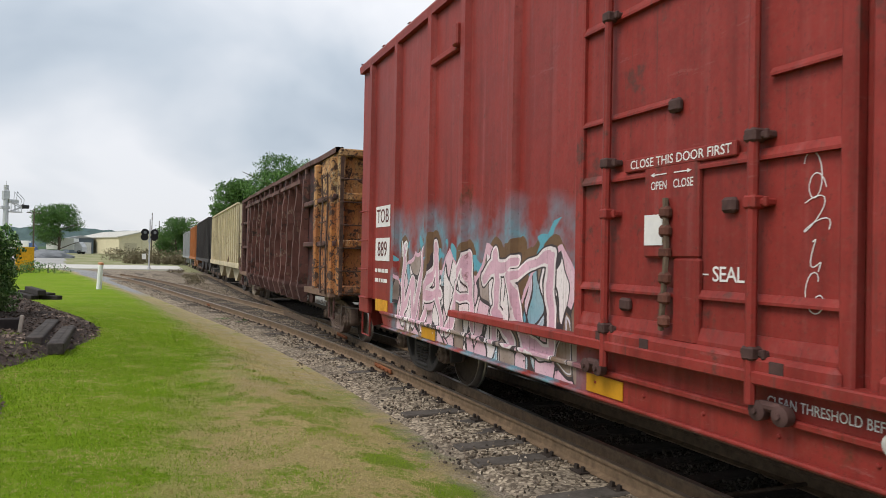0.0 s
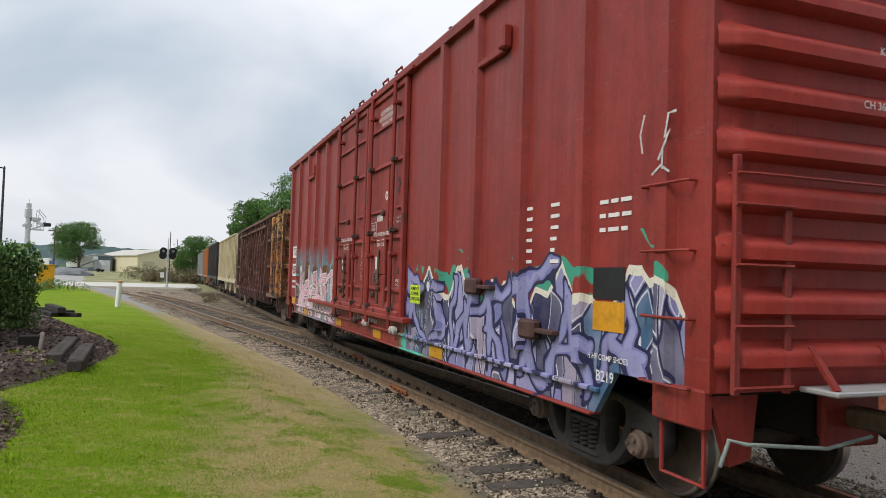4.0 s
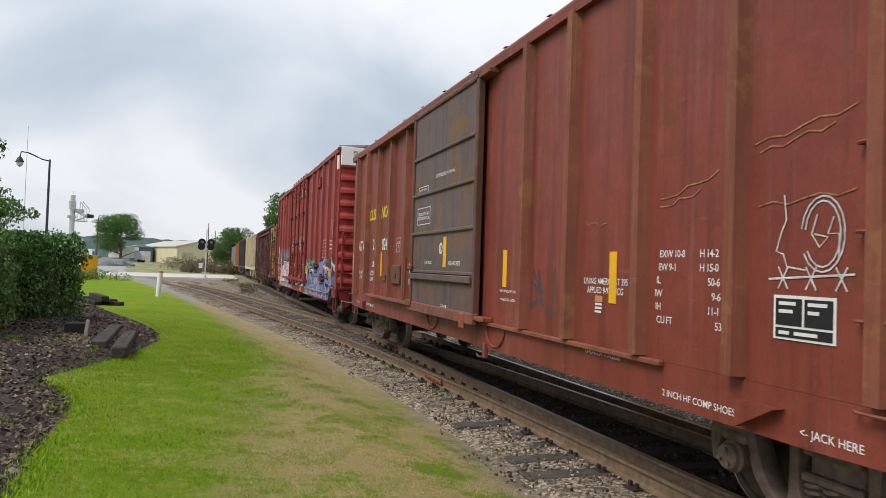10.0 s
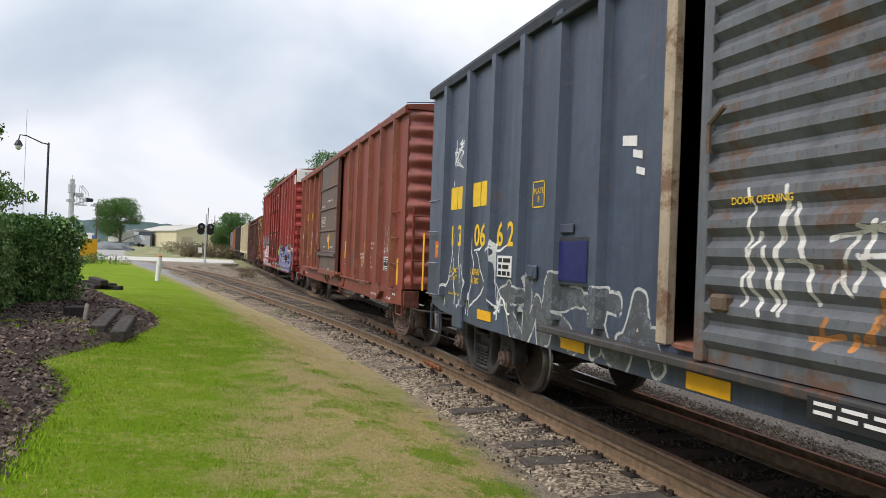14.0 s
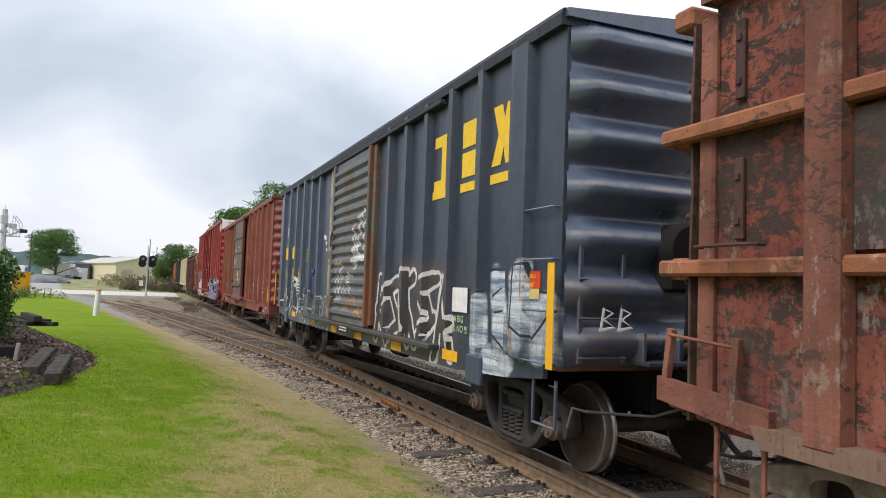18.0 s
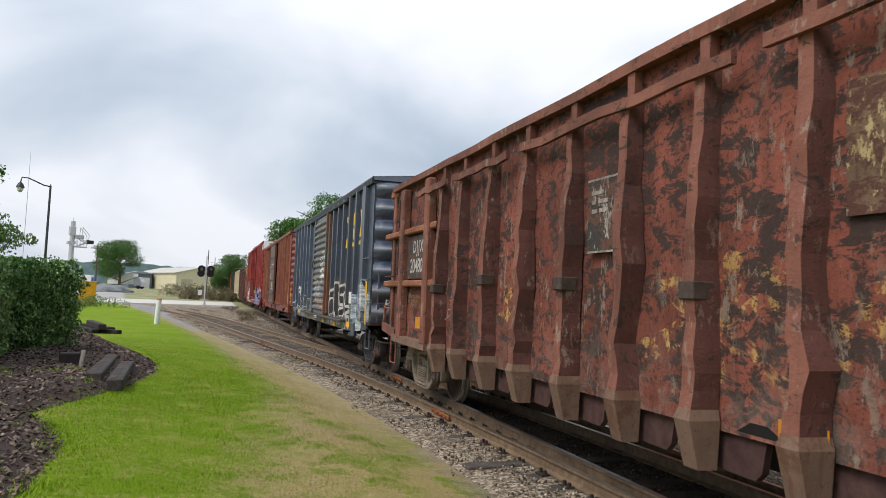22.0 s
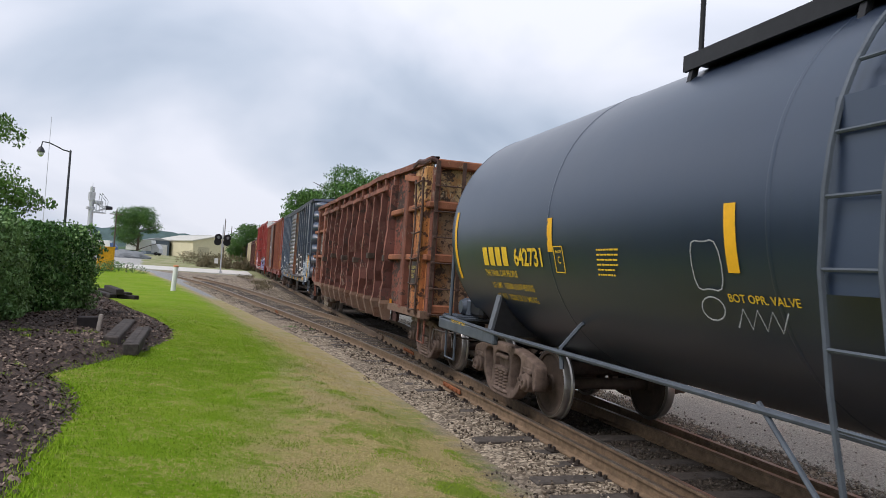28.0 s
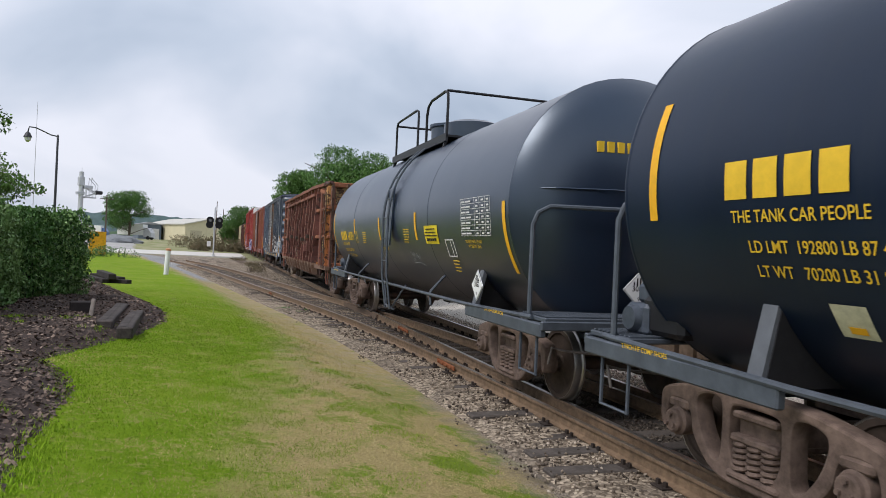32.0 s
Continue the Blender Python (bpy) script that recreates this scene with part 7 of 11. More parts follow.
    part("corner_flash", Mesh().box(-half - 0.04, -half, y + 0.1, y + 0.34, 4.6, 5.0), M_WHITE, car, "white painted corner patch")
    for txt, x, z in (("NO. 24 BRAKE BEAM\n39\" INTERMEDIATE TRAINLINE", 0.35, 4.55), ("SPRG 7OCD5  7ICD5  2OC B353  2IC B354", 0.4, 4.08), ("KEYSTONE F-18G-B", 0.3, 3.64), ("CH 36 1W CLASS C WHEELS", 0.3, 3.22)):
        lettering(txt, 0.085, M_LETTER, car, on_end(x, y - 0.1, z))
    lettering("DO NOT STEP\nON COUPLER", 0.085, M_LETTER, car, on_end(0.75, y - 0.1, 1.9))
    lettering("GROUND ONLY  TO CAR BODY\nWHEN  WELDING", 0.07, M_LETTER, car, on_end(0.6, y - 0.1, 1.53))
    x = -half - 0.004
    patch(car, x, 7.75, 8.5, 2.3, 2.64, M_LETTER, "owner_mark", "white stencil block behind the car's letters")
    lettering("TOB", 0.32, plain("dark_red_stencil", (0.12, 0.03, 0.03), 0.6), car, on_side(x - 0.007, 8.12, 2.465), "dark stencilled letters")
    nb = patch(car, x, 7.75, 8.5, 1.75, 2.12, M_LETTER, "number_field", "white stencil block behind the number")
    lettering("889", 0.34, plain("dark_red_stencil", (0.12, 0.03, 0.03), 0.6), nb, on_side(x - 0.007, 8.12, 1.93))
    lettering("19", 0.34, M_LETTER, car, on_side(x, 7.05, 1.93))
    bars(car, x, 8.5, 1.62, 0.7, 2, M_LETTER, 0.16, 0.06, seed=3)
    bars(car, x, -6.7, 2.6, 0.12, 6, M_LETTER, 0.11, 0.035, seed=5)
    bars(car, x, -7.2, 2.6, 0.16, 6, M_LETTER, 0.11, 0.035, seed=6)
    bars(car, x, -8.05, 2.55, 0.45, 3, M_LETTER, 0.12, 0.035, seed=7)
    patch(car, x, -8.43, -7.97, 1.7, 1.97, M_BLACK, "stencil_panel", "black panel with fine stencilled print")
    patch(car, x, -8.43, -7.97, 1.43, 1.68, plain("orange_reflector", (0.6, 0.28, 0.02), 0.4), "reflector", "orange reflector patch")
    patch(car, x, 7.8, 8.45, 0.93, 1.12, plain("orange_reflector", (0.6, 0.28, 0.02), 0.4), "reflector", "orange reflector patch")
    for y in (-4.1, 2.0, -1.1, 6.0):
        patch(car, x - 0.002, y - 0.25, y + 0.25, 0.73, 0.88, M_AMBER, "reflector", "yellow reflector strip on the sill")
    tag = patch(car, x - 0.08, -3.59, -3.15, 1.45, 1.72, plain("lime_sheet", (0.55, 0.75, 0.03), 0.5), "repair_tag", "lime green notice sheet")
    lettering("HOME SHOP\nFOR REPAIR\nDO NOT LOAD", 0.075, M_BLACK, tag, on_side(x - 0.086, -3.37, 1.59), space=0.8)
    lettering("CLEAN THRESHOLD BEFORE CLOSING DOORS", 0.085, M_LETTER, car, on_side(x - 0.006, -0.375, 1.015), wide=0.8)
    lettering("2 INCH HF COMP SHOES", 0.07, M_LETTER, car, on_side(x, -8.1, 1.2))
    lettering("B219", 0.13, M_LETTER, car, on_side(x, -8.16, 1.04))
    return car


M_HATCH = paint("rusty_hatch", (0.15, 0.065, 0.042), rusty=0.6, rough=0.75, dirt=0.9)


def brown_boxcar():
    mid = -17.02
    car = new_car("boxcar", "brown-red boxcar with a grey-brown sliding door and yellow stripes", "boxcar", mid)
    col = (0.228, 0.050, 0.033)
    old_tag = sprayed(tangle(-2.85, 1.6, 0.16, 0.28, 9, 5) + tangle(-3.2, 1.55, 0.14, 0.3, 9, 8), [(0.022, (0.075, 0.05, 0.065))], None, 0.1, 0.1, 5.0, 0.44)
    mat = paint("brown_boxcar_paint", col, rusty=0.40, rough=0.5, streak=0.95, rust=(0.15, 0.05, 0.02), graffiti=old_tag)
    # lightened beyond the side's brown to put the end's sky light into it
    wall = paint("brown_end_brightened", (0.37, 0.098, 0.070), rusty=0.18, rough=0.34, streak=0.5, rust=(0.12, 0.045, 0.025))
    glossy(wall, 0.7, 0.6, 0.2)
    dmat = paint("grey_brown_door_paint", (0.13, 0.092, 0.090), rusty=0.62, rough=0.6, streak=0.95, rust=(0.17, 0.088, 0.036))
    rib = paint("rusty_rib_paint", (0.235, 0.075, 0.046), rusty=0.5, rough=0.65, streak=0.8, rust=(0.25, 0.105, 0.045))
    L, half, z0, z1 = 15.85, 1.53, 1.13, 4.58
    ys = [7.21, 6.07, 4.9, 3.8, 2.62, -2.56, -3.64, -4.88, -6.02, -7.14]
    shell(car, L, z0, z1, half, ys, mat, wall, mat, 12, 0.09, 0.17, 0.1, 0.2, rib)
    for s in (-1, 1):
        sill = Mesh().prism([(-7.85, z0 - 0.002), (7.85, z0 - 0.002), (7.85, 0.82), (6.6, 0.79), (-6.6, 0.79), (-7.85, 0.82)], min(s * half, s * (half - 0.06)), max(s * half, s * (half - 0.06)), "x")
        sl = part("side_sill", sill, mat, car, "deep side sill")
        part("sill_flange", Mesh().box(min(s * half, s * (half + 0.06)), max(s * half, s * (half + 0.06)), -5.2, 3.6, 1.09, 1.14, 0.01), rib, sl)
        for y in (0.95, -1.7):
            part("sill_hoop", Mesh().tube([(s * (half + 0.012), y + 0.3 * math.cos(a), 1.1 - 0.26 * math.sin(a)) for a in [math.pi * k / 10 for k in range(11)]], 0.014, 5), rib, sl)
    # sliding door on its track
    x, y0, y1, d0, d1 = -half - 0.10, -1.25, 1.88, 1.12, 4.47
    d = part("door", Mesh().box(x - 0.03, x + 0.03, y0, y1, d0, d1, 0.01), dmat, car, "grey-brown sliding door in ribbed panels")
    for z in (d0 + 0.06, 1.75, 2.38, 3.03, 3.65, d1 - 0.06):
        part("door_rib", Mesh().box(x - 0.065, x - 0.025, y0 + 0.02, y1 - 0.02, z - 0.03, z + 0.03, 0.015), dmat, d, "raised cross rib")
    edge = paint("door_edge_paint", (0.15, 0.07, 0.055), rusty=0.75, rough=0.7, rust=(0.10, 0.05, 0.032))
    part("bottom_rail", Mesh().box(x - 0.075, x + 0.03, y0 - 0.02, y1 + 0.02, d0 - 0.05, d0 + 0.11, 0.015), paint("pink_rust_rail", (0.24, 0.095, 0.07), rusty=0.6, rough=0.75, rust=(0.14, 0.06, 0.035)), d, "rust-pink bottom rail of the door")
    for y in (y0 + 0.04, y1 - 0.04):
        part("door_edge", Mesh().box(x - 0.06, x + 0.04, y - 0.05, y + 0.05, d0, d1, 0.012), edge, d, "rust-stained door edge post")
    part("opener_beam", Mesh().box(x - 0.1, x - 0.06, y0 + 0.05, y1 - 0.05, 1.62, 1.72, 0.012), dmat, d)
    hard = Mesh().box(x - 0.12, x - 0.06, y1 - 0.22, y1 + 0.06, d0 + 0.64, d0 + 0.74, 0.02).tube([(x - 0.14, y1, d0 + 0.85), (x - 0.14, y1 + 0.02, d0 + 0.2)], 0.02, 6).box(x - 0.11, x - 0.06, y1 - 0.2, y1 + 0.08, d0 + 0.02, d0 + 0.14, 0.02)
    part("door_latch", hard, plain("orange_rust_latch", (0.20, 0.07, 0.04), 0.85), d, "rust-orange latch gear")
    part("door_stop", Mesh().box(x - 0.1, x - 0.05, y0 + 0.25, y0 + 0.45, d0 - 0.12, d0 + 0.1, 0.02), plain("orange_rust_stop", (0.26, 0.085, 0.045), 0.85), d)
    part("door_track", Mesh().box(x - 0.05, -half, -1.6, 5.6, 1.14, 1.2, 0.01).box(x - 0.06, -half, -1.6, 5.6, 4.37, 4.44, 0.01), rib, car, "steel door track")
    part("spare_lever", Mesh().box(-half - 0.04, -half + 0.02, -1.42, -1.36, 0.66, 0.86, 0.01).tube([(-half - 0.03, -1.4, 0.68), (-half - 0.05, -1.25, 0.665), (-half - 0.05, -1.18, 0.69)], 0.012, 6), rib, car, "hanging bracket with a small hook")
    for txt, size, y, z in (("SECURE BOTH HASPS\nBEFORE MOVING CAR", 0.072, 1.2, 2.67), ("DOOR OPENING W 10-0 H 10-5", 0.075, 0.14, 3.26), ("PUSH POCKETS", 0.085, -0.4, 1.89), ("FORK TRUCK", 0.07, 0.88, 1.9), ("SECURITY DEVICE ONLY", 0.045, 1.26, 3.11), ("DOOR LUBE\n6-06\nSD-27", 0.06, 0.03, 1.19)):
        lettering(txt, size, M_LETTER, d, on_side(x - 0.036, y, z), space=0.85)
    for y, z, w, h in ((1.2, 2.67, 0.36, 0.13), (1.26, 3.11, 0.27, 0.045)):
        fr = Mesh()
        for p, q, s, e in ((-w, w, h, h + 0.012), (-w, w, -h - 0.012, -h), (-w, -w + 0.012, -h, h), (w - 0.012, w, -h, h)):
            fr.box(x - 0.037, x - 0.034, y + p, y + q, z + s, z + e)
        part("stencil_frame", fr, M_LETTER, d, "white stencilled frame")
    ring = Mesh().lathe([(x - 0.036, 0.055), (x - 0.036, 0.088)], 20, "x", (0, 0.24, 2.12)).box(x - 0.037, x - 0.034, 0.22999999999999998, 0.25, 2.0700000000000003, 2.17)
    part("ring_mark", ring, M_LETTER, d, "white ring mark")
    for y, z in ((0.05, 1.83), ):
        patch(d, x - 0.034, y - 0.07, y + 0.07, z, z + 0.46, M_YELLOW, "stripe", "upright yellow stripe")
    X = -half - 0.005
    for y, z, h in ((7.74, 1.7, 0.42), (4.7, 1.6, 0.52), (-1.95, 1.61, 0.46), (-4.42, 1.55, 0.47), (-7.5, 1.2, 0.5)):
        patch(car, X, y - 0.06, y + 0.06, z, z + h, M_YELLOW, "stripe", "upright yellow stripe")
    for txt, y, sp in (("CUSH", 5.58, 1.0), ("D", 5.03, 1.0), ("N", 4.70, 1.0), ("CAR", 4.29, 0.88)):
        lettering(txt, 0.34 if sp == 1.0 else 0.325, M_LETTERY, car, on_side(X, y, 2.95), 'yellow painted letters of the word "cushion car"', 0.25, 0.006, sp)
    lettering("ATW", 0.32, M_LETTER, car, on_side(X, 6.75, 2.27), "white painted letters", bold=0.006, space=1.25, wide=0.84)
    torn = part("torn_notice", Mesh().prism([(5.55, 1.80), (5.14, 1.80), (5.14, 1.93), (5.10, 2.02), (5.16, 2.09), (5.24, 2.08), (5.25, 1.98), (5.31, 1.97), (5.32, 1.86), (5.38, 1.84), (5.46, 1.93)], X - 0.006, X, "x"), M_WHITE, car, "torn remains of a white notice")
    lettering("OP", 0.075, M_BLACK, torn, on_side(X - 0.009, 5.19, 2.03))
    lettering("PAIR", 0.075, M_BLACK, torn, on_side(X - 0.009, 5.23, 1.94))
    lettering("O NO LOA", 0.075, M_BLACK, torn, on_side(X - 0.009, 5.32, 1.84))
    lettering("210", 0.34, M_LETTER, car, on_side(X, 5.33, 2.28), bold=0.004, wide=0.92)
    lettering("024", 0.34, M_LETTER, car, on_side(X, 4.45, 2.27), bold=0.004, wide=0.92)
    lettering("LD LMT\nLT WT", 0.12, M_LETTER, car, on_side(X, 6.8, 1.59), space=1.1, wide=0.9)
    lettering("157300\n62700", 0.14, M_LETTER, car, on_side(X, 5.61, 1.58), space=1.0)
    lettering("2 INCH HF COMP SHOES", 0.085, M_LETTER, car, on_side(X, 5.72, 0.93))
    lettering("JACK HERE", 0.06, M_LETTER, car, on_side(X, 6.95, 0.93))
    lettering("UNLATCH TO CLOS", 0.075, M_LETTER, car, on_side(X, -4.26, 1.075), space=0.85)
    lettering("THIS CAR IS EQUIPPED WITH", 0.042, M_LETTER, car, on_side(X, -2.05, 1.56), space=0.9)
    lettering("NAILABLE   STEEL   FLOOR", 0.042, M_LETTER, car, on_side(X, -2.05, 1.455), space=0.9)
    lettering("2 INCH HF COMP SHOES", 0.075, M_LETTER, car, on_side(X, -5.6, 0.885))
    lettering("<- JACK HERE", 0.075, M_LETTER, car, on_side(X, -6.8, 0.885))
    lettering("LINING AMERCOAT 395\nAPPLIED 9-97 NECG", 0.085, M_LETTER, car, on_side(X, -4.28, 1.70), space=1.0, wide=0.84)
    patch(car, X, -4.25, -4.12, 1.55, 1.61, M_ORANGE, "sticker", "small orange sticker")
    bars(car, X, -4.12, 1.54, 0.12, 3, M_LETTER, 0.035, 0.02, seed=77)
    for k, (l, g) in enumerate((("EXW 10-8", "H 14-2"), ("EW 9-1", "H 15-0"), ("IL", "50-6"), ("IW", "9-6"), ("IH", "11-1"), ("CU FT", "53"))):
        lettering(l, 0.082, M_LETTER, car, on_side(X, -5.05 - 0.028 * len(l), 1.99 - 0.106 * k), space=0.9)
        lettering(g, 0.082, M_LETTER, car, on_side(X, -5.88 + 0.028 * len(g), 1.99 - 0.106 * k), space=0.9)
    scr = Mesh()
    for k in range(2):
        scr.tube([(X - 0.004, -6.72 + (0.13 + 0.03 * k) * math.cos(a), 2.1 + (0.2 + 0.03 * k) * math.sin(a)) for a in [0.15 + 0.35 * i for i in range(17)]], 0.006, 4)
    scr.tube([(X - 0.004, y, z) for y, z in ((-6.42, 2.36), (-6.44, 2.2), (-6.40, 2.12), (-6.36, 2.0), (-6.42, 1.98), (-6.45, 1.9), (-6.6, 1.88))], 0.006, 4)
    scr.tube([(X - 0.004, y, z) for y, z in ((-6.68, 2.22), (-6.64, 2.1), (-6.7, 2.02), (-6.76, 2.08), (-6.66, 2.1))], 0.006, 4)
    scr.tube([(X - 0.004, y, z) for y, z in ((-6.8, 2.2), (-6.76, 2.1), (-6.84, 2.1), (-6.84, 1.95))], 0.006, 4)
    scr.tube([(X - 0.004, -6.3, 1.82), (X - 0.004, -6.95, 1.86)], 0.007, 4)
    for k in range(3):
        y = -6.38 - 0.22 * k
        scr.tube([(X - 0.004, y, 1.76), (X - 0.004, y - 0.08, 1.9)], 0.006, 4).tube([(X - 0.004, y - 0.08, 1.76), (X - 0.004, y, 1.9)], 0.006, 4)
    part("scrawl", scr.flatten(0, X - 0.001), M_SPRAYW, car, "white sprayed scrawl of a face")
    rub = plain("scraped_tan", (0.33, 0.15, 0.075), 0.8, 0, 0.5, 20)
    for y, z, ln, up in ((-6.15, 2.72, 0.8, 0.12), (-6.2, 2.66, 0.6, 0.1), (-5.1, 2.42, 0.7, 0.16), (-5.1, 2.36, 0.5, 0.1), (-6.2, 2.3, 0.75, 0.05), (-3.9, 2.3, 0.4, -0.03)):
        m = Mesh().tube([(X + 0.001, y - ln * i / 6, z + up * i / 6 + 0.02 * math.sin(i * 2.1 + y)) for i in range(7)], 0.006, 4)
        part("scrape", m.flatten(0, X - 0.001), rub, car, "long scraped line in the paint")
    lettering("PLATE\nC", 0.075, M_LETTER, car, on_side(X, 3.3, 2.24))
    fr = Mesh()
    for a, b, c, e in ((3.17, 3.18, 2.1, 2.38), (3.42, 3.43, 2.1, 2.38), (3.17, 3.43, 2.1, 2.11), (3.17, 3.43, 2.37, 2.38)):
        fr.box(X - 0.002, X + 0.002, a, b, c, e)
    part("plate_frame", fr, M_LETTER, car, "white stencilled frame")
    sq = patch(car, X, -6.83, -6.35, 1.44, 1.72, M_LETTER, "stencil_panel", "white framed stencil panel")
    for a, b, c, e in ((-6.58, -6.37, 1.53, 1.70), (-6.81, -6.60, 1.53, 1.70), (-6.81, -6.37, 1.455, 1.515)):
        patch(sq, X - 0.003, a, b, c, e, M_BLACK, "panel_field", "black field")
    bars(sq, X - 0.008, -6.40, 1.68, 0.14, 2, M_LETTER, 0.05, 0.022, seed=41)
    bars(sq, X - 0.008, -6.63, 1.68, 0.14, 2, M_LETTER, 0.05, 0.022, seed=42)
    bars(sq, X - 0.008, -6.40, 1.495, 0.36, 1, M_LETTER, 0.05, 0.022, seed=43)
    part("hatch", Mesh().box(X - 0.06, X, 2.98, 3.6, 1.47, 1.85, 0.02).box(X - 0.08, X - 0.06, 3.2, 3.3, 1.6, 1.7, 0.01), M_HATCH, car, "small rusty hinged hatch")
    part("vent_hole", Mesh().box(X - 0.02, X, 4.27, 4.52, 1.5, 1.64, 0.01), M_HATCH, car, "small rusty vent plate")
    patch(car, X - 0.01, 2.05, 2.22, 2.52, 2.82, M_LETTER, "placard", "white paper placard")
    patch(car, X - 0.01, 2.16, 2.42, 1.5, 1.88, M_LETTER, "placard", "torn white paper placard")
    side_ladder(car, -half, 7.35, 7.85, 1.1, 4, 0.5, rib)
    side_ladder(car, -half, -7.5, -7.0, 1.1, 4, 0.5, rib)
    for s in (-1, 1):
        y = s * 7.92
        lad = part("end_ladder", Mesh().box(-1.40, -1.35, y + s * 0.05 - 0.02, y + s * 0.05 + 0.02, 1.2, 2.7, 0.008).box(-0.95, -0.9, y + s * 0.05 - 0.02, y + s * 0.05 + 0.02, 1.2, 2.6, 0.008), mat, car, "end ladder")
        for k in range(4):
            part("rung", Mesh().tube([(-1.40, y + s * 0.1, 1.25 + 0.42 * k), (-0.9, y + s * 0.1, 1.25 + 0.42 * k)], 0.014, 6), mat, lad)
        m = Mesh()
        grab(m, (-0.5, y, 2.45), (1.2, y, 2.45), (0, s * 0.1, 0))
        part("end_handrail", m, mat, car)
        sill_step(car, -1.5, s * 7.6, 1.05, mat, 0.42, 0.42)
        part("jacking_gusset", Mesh().prism([(s * 6.1, 1.0), (s * 6.45, 1.0), (s * 6.1, 0.82)], -1.62, -1.5, "x"), mat, car)
        coupler(car, s * 7.75, s, M_RUSTDK, 0.85)
        board = part("crossover_board", Mesh().box(-0.62, 1.2, min(y, y + s * 0.36), max(y, y + s * 0.36), 1.19, 1.225, 0.006), rib, car, "perforated brown crossover board")
        for k in range(9):
            part("tread_bar", Mesh().box(-0.6, 1.18, y + s * (0.03 + 0.037 * k) - 0.006, y + s * (0.03 + 0.037 * k) + 0.006, 1.225, 1.24), rib, board)
        for x_ in (-0.5, 0.1, 0.7):
            part("board_bracket", Mesh().prism([(y + s * 0.02, 1.19), (y + s * 0.34, 1.19), (y + s * 0.02, 1.0)], x_ - 0.02, x_ + 0.02, "x"), M_RUSTDK, car, "brown bracket under the board")
        part("corner_bracket", Mesh().box(-1.5, -1.2, y - s * 0.02 - 0.03, y - s * 0.02 + 0.03, 0.78, 1.1, 0.01), M_RUSTDK, car, "rusty lever bracket")
        truck(car, s * 6.45, M_TRUCK)
    underframe(car, L, z0, M_UNDER)
    lettering("SPRG 70C D-5 3", 0.085, M_LETTER, car, on_end(-0.08, -7.99, 3.63))
    lettering("33 STL WH", 0.085, M_LETTER, car, on_end(0.02, -7.99, 3.31))
    maker = Mesh()
    for a, b in ((-0.68, -0.30), (-0.28, 0.02), (0.07, 0.14)):
        maker.box(a, b, -7.992, -7.989, 2.935, 3.0)
    part("maker_mark", maker, M_LETTER, car, "plain white bars for the maker's mark")
    bars(car, X, -7.2, 1.02, 0.3, 1, M_LETTER, seed=31)
    return car


